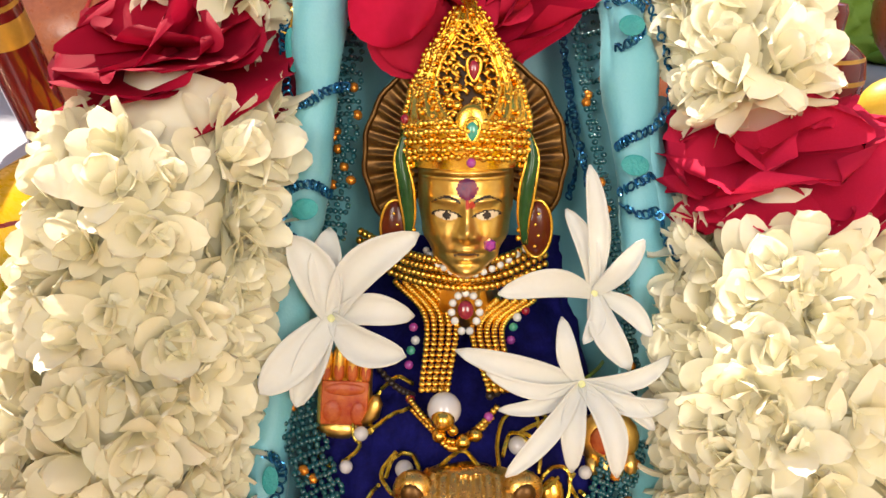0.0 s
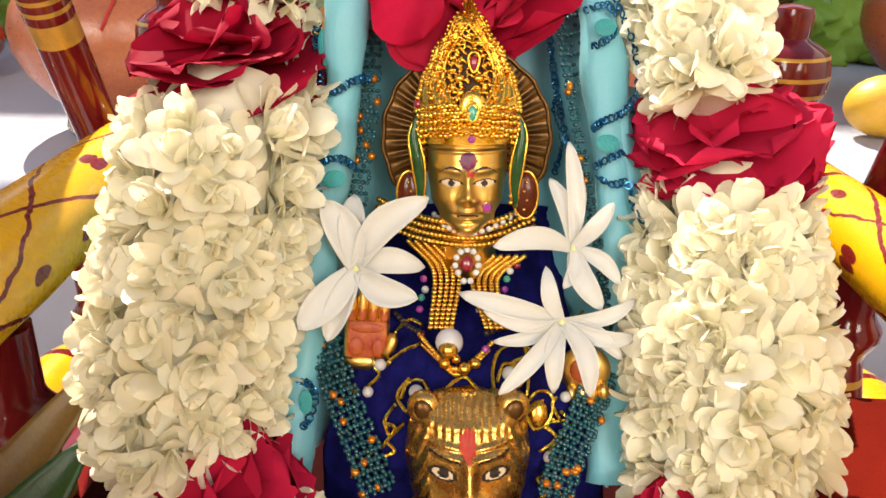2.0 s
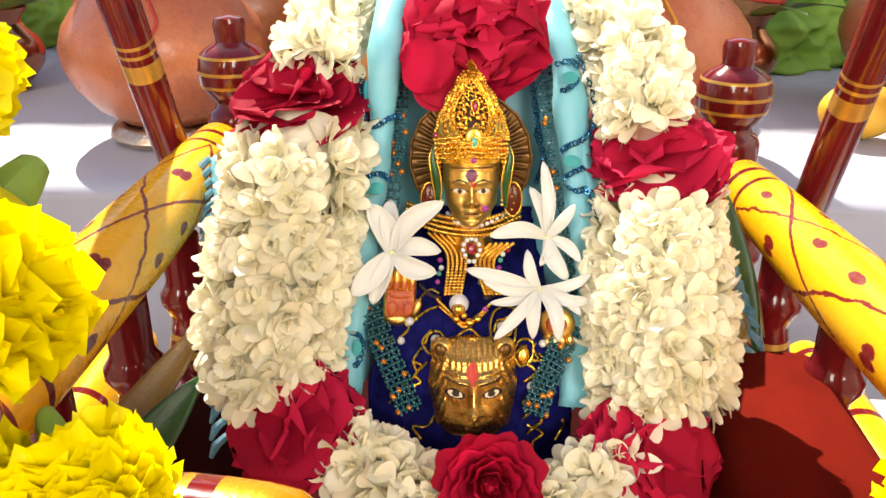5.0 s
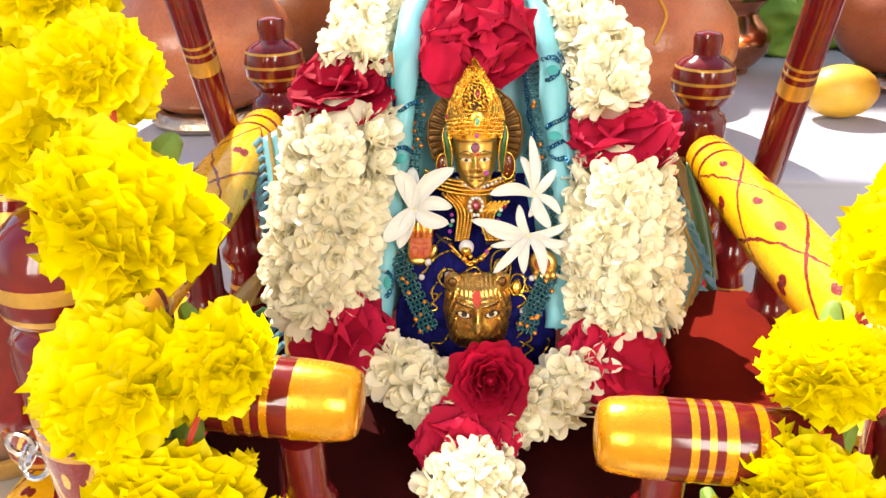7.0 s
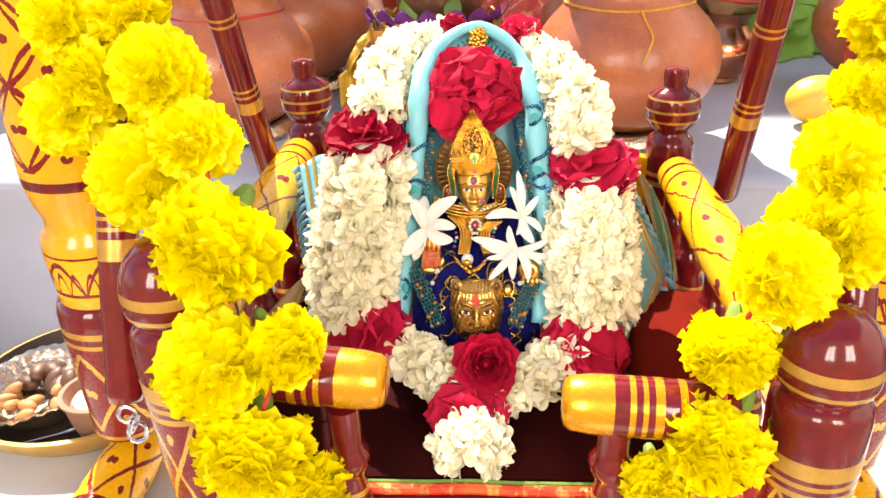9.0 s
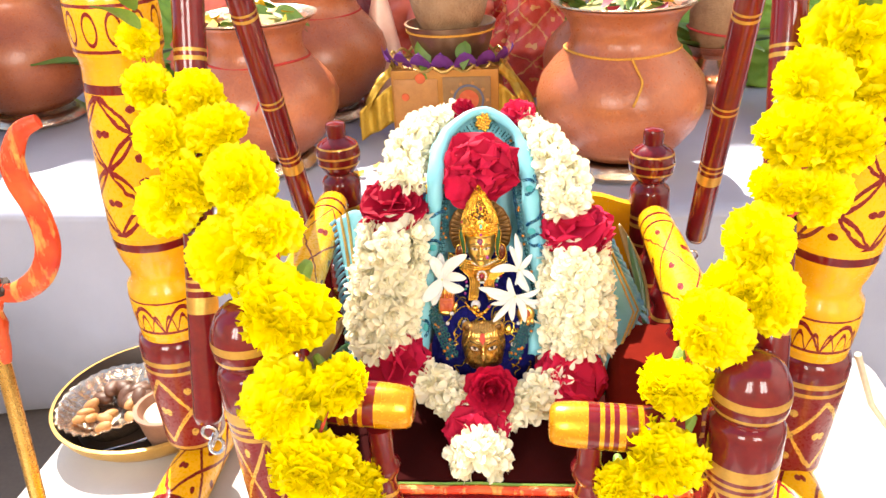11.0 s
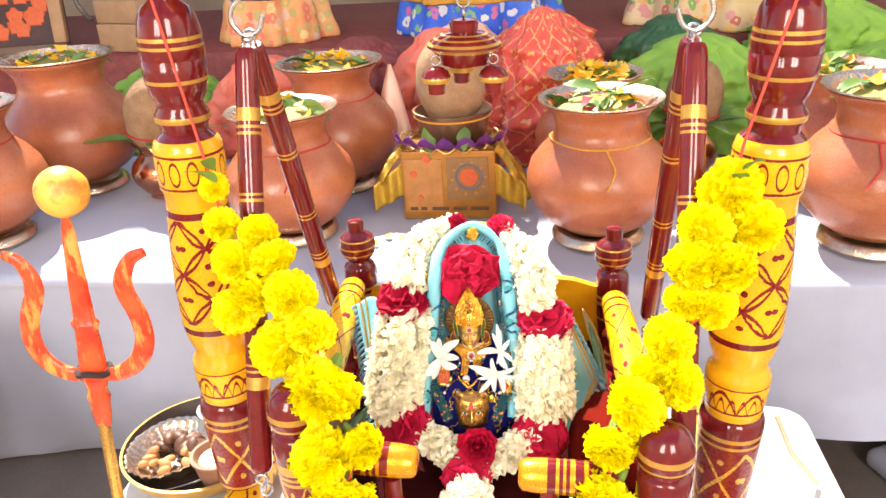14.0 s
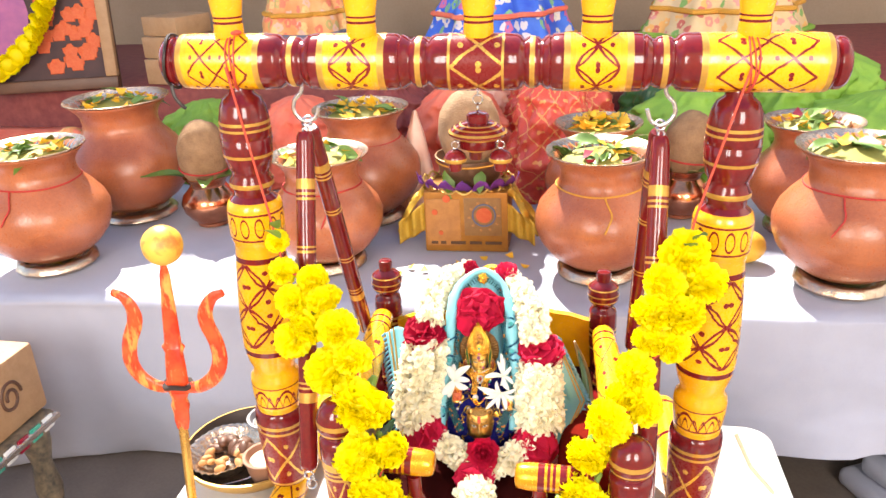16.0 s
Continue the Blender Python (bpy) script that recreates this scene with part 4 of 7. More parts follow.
MR = [(0.159, 0.066, 0.526, 0.0200), (0.173, 0.064, 0.506, 0.0188), (0.146, 0.058, 0.507, 0.0176), (0.139, 0.050, 0.490, 0.0184), (0.158, 0.052, 0.486, 0.0176), (0.136, 0.050, 0.466, 0.0135), (0.152, 0.050, 0.462, 0.0155), (0.126, 0.038, 0.447, 0.0176),
      (0.119, 0.036, 0.428, 0.0157), (0.131, 0.030, 0.424, 0.0168), (0.106, 0.018, 0.417, 0.0182), (0.092, 0.015, 0.391, 0.0172), (0.089, 0.006, 0.361, 0.0205), (0.072, 0.010, 0.340, 0.0150)]
marigold_garland("strand of bright yellow marigolds tied to the swing post", ML, tuple(FRAME @ Vector((-0.187, -0.0222, BEAM_Z))))
marigold_garland("strand of yellow marigolds hanging over the seat rail", MR, tuple(FRAME @ Vector((0.187, -0.0222, BEAM_Z))))

# ---- jasmine garland with roses ----
M_JASMINE = stuff("jasmine_petal", c3(0.98, 0.93, 0.71), c3(0.985, 0.968, 0.86), 160, 0.5, bump=0.12, fine=900, isl=0.03, thin=0.28, spec=0.35)
M_ROSE = stuff("rose_petal", c3(0.38, 0.004, 0.026), c3(0.50, 0.008, 0.05), 140, 0.7, bump=0.12, fine=800, isl=0.45, thin=0.2, spec=0.12)
M_LITPINK = stuff("lit_pink_rose_petal", c3(0.56, 0.009, 0.045), c3(0.70, 0.025, 0.095), 140, 0.7, bump=0.12, fine=800, isl=0.45, thin=0.2, spec=0.12)
M_STAR = stuff("white_flower_petal", c3(0.84, 0.84, 0.80), c3(0.88, 0.88, 0.85), 200, 0.5, bump=0.2, fine=900, thin=0.35, spec=0.35)


def petal(bm, length, width, cup, curl, m, tip=0.6, nu=4, nv=5, wave=0.0, ph=0.0):
    def fn(u, v):
        v = 1 - (1 - v) ** 1.7
        s = (u - 0.5) * 2
        w = width * (0.25 + 0.75 * min(1.0, v * 1.7) ** 0.8) * math.sqrt(max(0.0, 1 - v ** 4)) + 0.02 * width
        z = cup * length * (v ** 1.4) * 0.6 + curl * length * v ** 3 + cup * 0.6 * width * s * s + wave * length * math.sin(5 * u + 6 * v + ph)
        return m @ Vector((s * w, v * length, z))
    return sheet(fn, nu, nv, bm)


def jasmine(seed):
    """One double jasmine bloom, radius about 6.5 mm, facing z."""
    rnd = random.Random(seed)
    bm = bmesh.new()
    for row, (n, up, ln) in enumerate(((4, 76, 0.0058), (6, 54, 0.0080), (6, 24, 0.0088))):
        for k in range(n):
            a = 360 * (k + 0.5 * row + rnd.uniform(-0.25, 0.25)) / n
            petal(bm, ln * rnd.uniform(0.85, 1.15), 0.0026 * rnd.uniform(0.80, 1.20), rnd.uniform(0.05, 0.35), rnd.uniform(-0.50, 0.15),
                  pose(0, 0, 0.0012 * (2 - row), 0, 0, a) @ pose(0, 0.0006, 0, up + rnd.uniform(-18, 18), rnd.uniform(-14, 14), 0), 0.7, 4, 6, 0.02, rnd.uniform(0, 6))
    return gather(bm, 7)


JAS = [finish(jasmine(50 + k), "floret", M_JASMINE, 180) for k in range(6)]


def rose(seed, mat, petals=20, open_=1.0, tall=1.0):
    """The petals of a rose of radius about 1, its axis along z, each a mesh."""
    rnd = random.Random(seed)
    out = []
    for i in range(petals):
        k = i / (petals - 1)
        phi = i * 2.4 + rnd.uniform(-0.2, 0.2)
        r1 = 0.10 + 0.90 * k ** 0.85
        h = (0.95 - 0.50 * k * open_) * tall
        span = 3.0 - 1.1 * k
        curl = 0.05 + 0.50 * k * open_
        f1, amp = rnd.uniform(0, 6), 0.03 + 0.08 * k

        def fn(u, v):
            s = (u - 0.5) * 2
            wd = 0.45 + 0.55 * math.sin(min(1.0, v * 1.5) * math.pi / 2)
            v = v * (1 - 0.34 * s ** 4 - 0.05 * math.sin(6 * s + f1) * v)
            a = phi + s * span * 0.5 * wd
            r = r1 * (0.25 + 0.62 * v ** 0.8) + curl * v ** 3 * (0.35 + 0.2 * s * s) + amp * v * v * (math.sin(5 * s + f1) + 0.6 * math.sin(11 * s + 2 * f1))
            z = h * (v - 0.30 * curl * v ** 4 * 2) - 0.10 * s * s * v + amp * 0.8 * v * math.sin(4 * s + f1 * 2)
            return Vector((r * math.cos(a), r * math.sin(a), z - 0.3))
        out.append(finish(sheet(fn, 16, 10), "petal", mat, 180))
    return out


HEART = {}


def rose_heart(mat):
    if mat.name not in HEART:
        HEART[mat.name] = finish(lathe([(-0.34, 0.05), (-0.30, 0.16), (-0.1, 0.20), (0.25, 0.14), (0.45, 0.04)], 12), "rose", mat)
    return HEART[mat.name]


garland = thing("jasmine_garland", "cream jasmine garland with red roses, hung round the idol", "garland", pose(0.009, 0.10, 0.345))
GO = Vector((0.009, 0.10, 0.345))


ROSE_AT = [((-0.0395, 0.114, 0.4320), 0.0150), ((0.0570, 0.113, 0.4165), 0.0150), ((-0.0380, 0.0760, 0.3570), 0.0125), ((0.0540, 0.0740, 0.3510), 0.0125), ((0.012, 0.0560, 0.3570), 0.0130)]


def strand(points, radii, count, seed, toward=(0, -1, 0.35)):
    """Jasmine blooms packed round a line, thicker or thinner as the radii say."""
    rnd = random.Random(seed)
    line = curve(points, 40)
    rad = [radii[min(int(i / 39 * (len(radii) - 1)), len(radii) - 2)] * (1 - (i / 39 * (len(radii) - 1)) % 1) + radii[min(int(i / 39 * (len(radii) - 1)) + 1, len(radii) - 1)] * ((i / 39 * (len(radii) - 1)) % 1) if i < 39 else radii[-1] for i in range(40)]
    core = part("core", tube([p - GO for p in line], [max(0.002, r - 0.0062) for r in rad], 12), M_JASMINE, garland)
    done = 0
    for i in range(count):
        s = (i + rnd.random()) / count * 39
        k = min(int(s), 38)
        p = line[k].lerp(line[k + 1], s - k)
        d = (line[k + 1] - line[k]).normalized()
        r = rad[k] - 0.0062
        ref = Vector(toward)
        ref = (ref - d * ref.dot(d)).normalized()
        side = d.cross(ref)
        a = (i * 2.39996 + rnd.uniform(-0.3, 0.3))
        a = (a + math.pi) % (2 * math.pi) - math.pi
        if abs(a) > 2.35:
            a *= 0.55
        n = ref * math.cos(a) + side * math.sin(a)
        out = (n + d * rnd.uniform(-0.45, 0.45) + side * rnd.uniform(-0.35, 0.35)).normalized()
        m = Matrix.Translation(p + n * max(0.001, r) - GO) @ out.to_track_quat("Z", "Y").to_matrix().to_4x4() @ pose(0, 0, 0, 0, 0, rnd.uniform(0, 360))
        sc = rnd.uniform(0.85, 1.15)
        if any((p + n * max(0.001, r) + out * 0.004 - Vector(c)).length < rr for c, rr in ROSE_AT):
            continue
        part("floret", JAS[rnd.randrange(6)], None, garland, m=m @ Matrix.Diagonal((sc, sc, sc, 1)))


strand([(-0.037, 0.117, 0.4285), (-0.040, 0.108, 0.412), (-0.043, 0.101, 0.395), (-0.045, 0.095, 0.378), (-0.045, 0.090, 0.361)], [0.0155, 0.0172, 0.0172, 0.0172, 0.0165], 120, 1)
strand([(0.058, 0.117, 0.411), (0.0575, 0.109, 0.398), (0.057, 0.101, 0.386), (0.057, 0.094, 0.373), (0.058, 0.088, 0.359)], [0.0150, 0.0172, 0.0180, 0.0180, 0.0165], 120, 2)
strand([(-0.004, 0.182, 0.460), (-0.021, 0.172, 0.459), (-0.031, 0.155, 0.453), (-0.035, 0.138, 0.446), (-0.036, 0.124, 0.438)], [0.0075, 0.0085, 0.0100, 0.0108, 0.0105], 55, 3)
strand([(0.026, 0.178, 0.458), (0.041, 0.155, 0.452), (0.050, 0.138, 0.443), (0.053, 0.126, 0.432), (0.054, 0.118, 0.424)], [0.0080, 0.0105, 0.0112, 0.0105, 0.0105], 55, 4)
strand([(-0.034, 0.079, 0.357), (-0.021, 0.072, 0.351), (-0.008, 0.066, 0.3465), (0.006, 0.062, 0.3425)], [0.0088, 0.0092, 0.0090, 0.0085], 32, 5)
strand([(0.052, 0.074, 0.354), (0.038, 0.068, 0.3475), (0.025, 0.063, 0.3425), (0.016, 0.060, 0.341)], [0.0090, 0.0092, 0.0090, 0.0080], 30, 6)
strand([(0.005, 0.0430, 0.3350), (0.006, 0.0375, 0.3310), (0.0065, 0.0325, 0.3285)], [0.0120, 0.0135, 0.0100], 34, 7, (0, -0.7, 0.7))


def rosette(seed, mat, tiers, amp=0.10):
    """Loose petals in tiers round an axis along z, radius about 1; tiers: height, tilt in degrees, count, length."""
    rnd = random.Random(seed)
    out = []
    for z0, tilt, count, reach in tiers:
        for k in range(count):
            turn = 2 * math.pi * (k + rnd.uniform(-0.3, 0.3)) / count + z0 * 3
            th, ln, wd = radians(tilt + rnd.uniform(-7, 7)), reach * rnd.uniform(0.90, 1.10), rnd.uniform(0.66, 0.88)
            f1, cup, tip = rnd.uniform(0, 6), rnd.uniform(-0.10, 0.16), rnd.uniform(-0.16, 0.20)

            def fn(u, v):
                s = 2 * u - 1
                w = wd * (0.22 + 0.78 * math.sin(min(1.0, v * 1.35) * math.pi / 2)) * math.sqrt(max(0.10, 1 - 0.9 * v ** 6))
                r = 0.06 + ln * v * (1 - 0.24 * s * s) + 0.04 * v * math.sin(7 * s + f1)
                h = cup * s * s * w + tip * v ** 3 + amp * v * v * (math.sin(3.4 * s + f1) + 0.4 * math.sin(7 * s + 2 * f1))
                q = Vector((r * math.cos(th) - h * math.sin(th), s * w, z0 + r * math.sin(th) + h * math.cos(th)))
                return Matrix.Rotation(turn, 3, "Z") @ q
            out.append(finish(sheet(fn, 12, 8), "petal", mat, 180))
    return out


def put_rose(x, y, z, r, axis, petals, label="", sx=1.0):
    q = Vector(axis).to_track_quat("Z", "Y").to_matrix().to_4x4()
    ob = part("rose", rose_heart(petals[0].materials[0]), None, garland, label, m=Matrix.Translation(Vector((x, y, z)) - GO) @ q @ Matrix.Diagonal((r, r, r * sx, 1)))
    for p in petals:
        part("petal", p, None, ob)


FULL = rose(9, M_ROSE, 24, 0.55, 1.0)
STACK = ((-0.50, -10, 5, 0.92), (-0.28, 0, 5, 1.0), (-0.06, 8, 5, 1.0), (0.14, 17, 5, 0.96), (0.30, 30, 5, 0.84), (0.40, 50, 4, 0.62))
SIDE = [rosette(41, M_ROSE, STACK, 0.07), rosette(43, M_LITPINK, STACK, 0.08), rosette(47, M_LITPINK, STACK, 0.08)]
put_rose(-0.0395, 0.1205, 0.4290, 0.0195, (-0.10, -0.35, 1), SIDE[0], "dark red rose with crumpled petals", 0.68)
put_rose(0.0570, 0.1200, 0.4130, 0.0200, (-0.32, -0.30, 1), SIDE[1], "crimson rose with crumpled petals", 0.72)
put_rose(-0.0380, 0.0790, 0.3570, 0.0180, (-0.38, -0.62, 0.75), SIDE[2], "crimson rose pressed flat", 0.55)
put_rose(0.0540, 0.0770, 0.3510, 0.0185, (0.34, -0.62, 0.75), SIDE[1], "crimson rose pressed flat", 0.58)
put_rose(0.012, 0.0590, 0.3555, 0.0140, (0.02, -0.85, 0.52), FULL, "full red rose")
put_rose(0.0045, 0.0485, 0.3390, 0.0160, (0.05, -0.60, 0.75), SIDE[2], "pink-red rose pressed flat", 0.50)
put_rose(-0.003, 0.176, 0.4655, 0.0070, (0.1, -0.5, 0.8), SIDE[0])
put_rose(0.029, 0.172, 0.4625, 0.0100, (-0.1, -0.5, 0.8), SIDE[1])
crown_rose = thing("loose_rose", "large crimson rose laid on the crown of the idol", "rose", pose(0.0075, 0.1290, 0.4480) @ Vector((-0.10, -0.80, 0.42)).to_track_quat("Z", "Y").to_matrix().to_4x4())
part("heart", rose_heart(M_ROSE), None, crown_rose, m=Matrix.Diagonal((0.0150, 0.0150, 0.0120, 1)))
# inner tiers take the lighter petal colour, crimson as it looks when lit
for p in rosette(31, M_ROSE, ((-0.30, -6, 5, 1.0), (-0.18, 12, 5, 1.0)), 0.12) + rosette(33, M_LITPINK, ((-0.10, 26, 5, 0.95), (0.0, 44, 4, 0.85), (0.05, 64, 4, 0.66), (0.10, 78, 3, 0.45)), 0.16):
    part("petal", p, None, crown_rose, m=Matrix.Diagonal((0.0205, 0.0195, 0.0165, 1)))
for k, (x, z, ln, tilt) in enumerate(((-0.004, 0.4445, 0.0150, -16), (0.001, 0.4430, 0.0125, 8), (-0.009, 0.4480, 0.0140, -34))):
    m = crown_rose.matrix_basis.inverted() @ pose(x, 0.1190 - 0.0015 * k, z, -98, tilt, 0)
    part("drooping_petal", petal(bmesh.new(), ln, 0.0078, 0.25, -0.25, m, 0.7, 8, 8, 0.05, k), M_LITPINK if k < 2 else M_ROSE, crown_rose, sharp=180)

# ---- the idol on the swing: shapes in millimetres in a frame that leans back ----
IDOL = Matrix(((0.001, -0.000016, 0.000012, 0.0033), (0.000017, 0.000403, -0.000915, 0.1044), (0.00001, 0.000915, 0.000403, 0.4016), (0, 0, 0, 1)))
HEAD = IDOL @ Matrix.Translation((4.00, 9.85, -2)) @ pose(0, 0, 0, 12, 0, 0)
MM = Matrix.Diagonal((0.001, 0.001, 0.001, 1))

M_IDOL = stuff("idol_brass", c3(0.95, 0.66, 0.22), c3(0.84, 0.52, 0.14), 260, 0.34, metal=1.0, bump=0.25, fine=1600, dist=0.0001)
M_CROWN = stuff("crown_gold", c3(0.88, 0.55, 0.10), c3(0.76, 0.42, 0.06), 260, 0.2, metal=1.0, bump=0.3, fine=1600, dist=0.0001)
M_BRONZE = stuff("old_bronze", c3(0.15, 0.075, 0.02), c3(0.08, 0.035, 0.01), 300, 0.34, metal=0.8, bump=0.3, fine=1600, dist=0.0001)
M_LION = stuff("lion_brass", c3(0.76, 0.45, 0.13), c3(0.52, 0.28, 0.07), 240, 0.28, metal=1.0, bump=0.3, fine=1600, dist=0.0001)
M_BLACK = stuff("black_paint", c3(0.03, 0.018, 0.012), c3(0.02, 0.012, 0.01), 300, 0.45)
M_EYE = stuff("eye_paint", c3(0.74, 0.62, 0.46), c3(0.66, 0.50, 0.32), 300, 0.4)
M_TILAK = stuff("vermilion", c3(0.42, 0.03, 0.018), c3(0.55, 0.06, 0.03), 500, 0.6, bump=0.4)
M_BINDI = stuff("dark_bindi", c3(0.22, 0.006, 0.03), c3(0.05, 0.01, 0.09), 700, 0.4)
# near-black brown that puts shade into the recesses of the idol
M_RECESS_SHADE = stuff("recess_shade", c3(0.06, 0.025, 0.008), c3(0.04, 0.018, 0.006), 300, 0.6)
M_RUBY = stuff("ruby_glass", c3(0.20, 0.004, 0.02), c3(0.30, 0.008, 0.03), 500, 0.08, coat=1.0, bump=0.0)
M_EMERALD = stuff("green_glass", c3(0.01, 0.26, 0.16), c3(0.10, 0.45, 0.36), 700, 0.08, coat=1.0, bump=0.0)
M_VIOLET = stuff("pink_glass", c3(0.42, 0.05, 0.26), c3(0.30, 0.04, 0.36), 700, 0.08, coat=1.0, bump=0.0)
M_CRYSTAL = stuff("white_glass", c3(0.80, 0.80, 0.80), c3(0.62, 0.64, 0.66), 900, 0.08, coat=1.0, bump=0.0)
M_PEARL = stuff("pearl", c3(0.62, 0.60, 0.60), c3(0.52, 0.50, 0.53), 300, 0.2, coat=0.8, bump=0.0)
M_GREENENAMEL = stuff("green_enamel", c3(0.010, 0.05, 0.014), c3(0.02, 0.08, 0.02), 300, 0.2, coat=0.1, spec=0.3, bump=0.0)
M_BROWNENAMEL = stuff("brown_enamel", c3(0.11, 0.016, 0.004), c3(0.06, 0.008, 0.003), 300, 0.2, coat=0.1, spec=0.3, bump=0.0)
M_HANDRED = stuff("red_palm", c3(0.30, 0.012, 0.004), c3(0.52, 0.13, 0.025), 420, 0.45, metal=0.0, bump=0.5, fine=1600, dist=0.0002)
M_BLUE = stuff("blue_velvet", c3(0.008, 0.008, 0.12), c3(0.004, 0.004, 0.055), 300, 0.9, bump=0.5, fine=1800, spec=0.12, dist=0.0003)
M_ZARI = stuff("gold_wire", c3(0.75, 0.55, 0.10), c3(0.55, 0.38, 0.05), 600, 0.25, metal=0.9, bump=0.3)
M_GOLDBEAD = stuff("gold_bead", c3(0.85, 0.52, 0.11), c3(0.70, 0.38, 0.06), 400, 0.2, metal=1.0, bump=0.0)
M_TEAL = stuff("teal_bead", c3(0.004, 0.050, 0.065), c3(0.008, 0.095, 0.115), 600, 0.18, coat=0.6, bump=0.0)
M_COPPERBEAD = stuff("amber_bead", c3(0.70, 0.26, 0.03), c3(0.55, 0.18, 0.02), 600, 0.2, metal=0.6, bump=0.0)
M_SATIN = stuff("cyan_satin", c3(0.13, 0.43, 0.52), c3(0.19, 0.50, 0.58), 60, 0.45, bump=0.25, fine=2600, sheen=0.1, dist=0.0002)
M_TASSEL = stuff("blue_tassel", c3(0.03, 0.24, 0.42), c3(0.30, 0.52, 0.62), 300, 0.5, bump=0.5)
M_SEQUIN = stuff("blue_sequin", c3(0.01, 0.06, 0.16), c3(0.02, 0.20, 0.40), 700, 0.15, metal=0.7, bump=0.0)
M_THREADTEAL = stuff("teal_thread", c3(0.01, 0.24, 0.26), c3(0.02, 0.33, 0.34), 200, 0.5, bump=0.6, fine=2000)
M_FRINGE = stuff("gold_fringe", c3(0.62, 0.42, 0.13), c3(0.45, 0.28, 0.07), 500, 0.35, metal=0.6, bump=0.6)


def g(x, y, cx, cy, sx, sy):
    return math.exp(-((x - cx) / sx) ** 2 - ((y - cy) / sy) ** 2)


def lerp_rows(rows, k):
    """Piecewise-smooth value at k of rows (k, value), k rising."""
    if k <= rows[0][0]:
        return rows[0][1]
    for (a, va), (b, vb) in zip(rows, rows[1:]):
        if k <= b:
            t = (k - a) / (b - a)
            t = t * t * (3 - 2 * t)
            return va + (vb - va) * t
    return rows[-1][1]


SLOTS = [M_IDOL, M_CROWN, M_BRONZE, M_LION, M_BLACK, M_EYE, M_TILAK, M_BINDI, M_RECESS_SHADE, M_RUBY, M_EMERALD, M_VIOLET, M_GREENENAMEL, M_BROWNENAMEL, M_HANDRED]
S_IDOL, S_CROWN, S_BRONZE, S_LION, S_BLACK, S_EYE, S_TILAK, S_BINDI, S_RECESS_SHADE, S_RUBY, S_EMERALD, S_VIOLET, S_GREEN, S_BROWN, S_HAND = range(15)


def relief(bm, m, y0, y1, half, depth, bumps, paint, nx, ny):
    """A rounded face: its half width by height, its depth, a relief and the paint on it."""
    grid = []
    own = bmesh.new()
    for j in range(ny + 1):
        y = y0 + (y1 - y0) * j / ny
        a, d = lerp_rows(half, y), lerp_rows(depth, y)
        row = []
        for i in range(nx + 1):
            s = (2 * i / nx - 1) * 1.35
            x = a * math.sin(s) / math.sin(1.35)
            z = d * (math.cos(s) - math.cos(1.35)) / (1 - math.cos(1.35))
            row.append(own.verts.new((x, y, z + bumps(x, y))))
        grid.append(row)
    for j in range(ny):
        for i in range(nx):
            f = own.faces.new((grid[j][i], grid[j][i + 1], grid[j + 1][i + 1], grid[j + 1][i]))
            c = f.calc_center_median()
            f.material_index = paint(c.x, c.y)
    return merge(own, bm, m)


def face_bumps(x, y):
    ax = abs(x)
    z = 1.9 * g(ax, y, 0, -1.6, 1.15, 1.5) + 1.2 * g(ax, y, 0, 1.4, 0.75, 2.4) + 0.75 * g(ax, y, 1.35, -2.2, 0.6, 0.6)
    z += 0.55 * g(ax, y - 0.10 * ax, 3.1, 3.0, 2.5, 0.45) - 1.0 * g(ax, y, 3.1, 1.1, 1.9, 1.2) + 0.75 * g(ax, y, 3.1, 0.9, 1.5, 0.75)
    z += 0.85 * g(ax, y, 0, -4.35, 1.9, 0.5) + 0.95 * g(ax, y, 0, -5.75, 1.6, 0.55) - 0.55 * g(ax, y, 0, -5.0, 2.3, 0.22) + 0.8 * g(ax, y, 0, -7.9, 1.8, 1.0) - 0.4 * g(ax, y, 0, -6.8, 1.6, 0.35)
    z += 0.5 * g(ax, y, 4.2, -2.2, 1.8, 2.2) - 0.35 * g(ax, y, 2.1, -3.6, 0.6, 1.4)
    if y > 6.3:
        z += 0.28 * math.sin((y - 6.3) * 4.2)
    return z


def face_paint(x, y):
    ax = abs(x)
    e = ((ax - 3.1) / 1.75) ** 2 + ((y - 0.95 - 0.05 * (ax - 3.1)) / 0.62) ** 2
    if (ax - 3.05) ** 2 + (y - 0.95) ** 2 < 0.36:
        return S_BLACK
    if e < 1:
        return S_EYE
    if e < 1.75 and y > 0.9:
        return S_BLACK
    if 0.9 < ax < 5.3 and abs(y - (2.75 + 1.15 * math.sin((ax - 0.6) / 4.9 * math.pi))) < 0.24 * (1.25 - ax / 6):
        return S_BLACK
    if x * x + (y - 5.1) ** 2 < 2.6:
        return S_BINDI
    if ax < 0.2 and 2.1 < y < 3.6:
        return S_TILAK
    if (x - 0.75) ** 2 + (y - 2.75) ** 2 < 0.28:
        return S_TILAK
    # dark line colours in the shade of the crease between the lips
    if ax < 1.9 and abs(y + 5.0 + 0.06 * ax * ax) < 0.16:
        return S_RECESS_SHADE
    return S_IDOL


idol = bmesh.new()
relief(idol, HEAD, -9.6, 9.4, [(-9.6, 1.2), (-8.6, 3.2), (-6, 5.3), (-2, 6.9), (3, 7.5), (9.4, 7.4)], [(-9.6, 3.0), (-8, 5.2), (-2, 6.6), (4, 6.8), (9.4, 6.4)], face_bumps, face_paint, 84, 100)
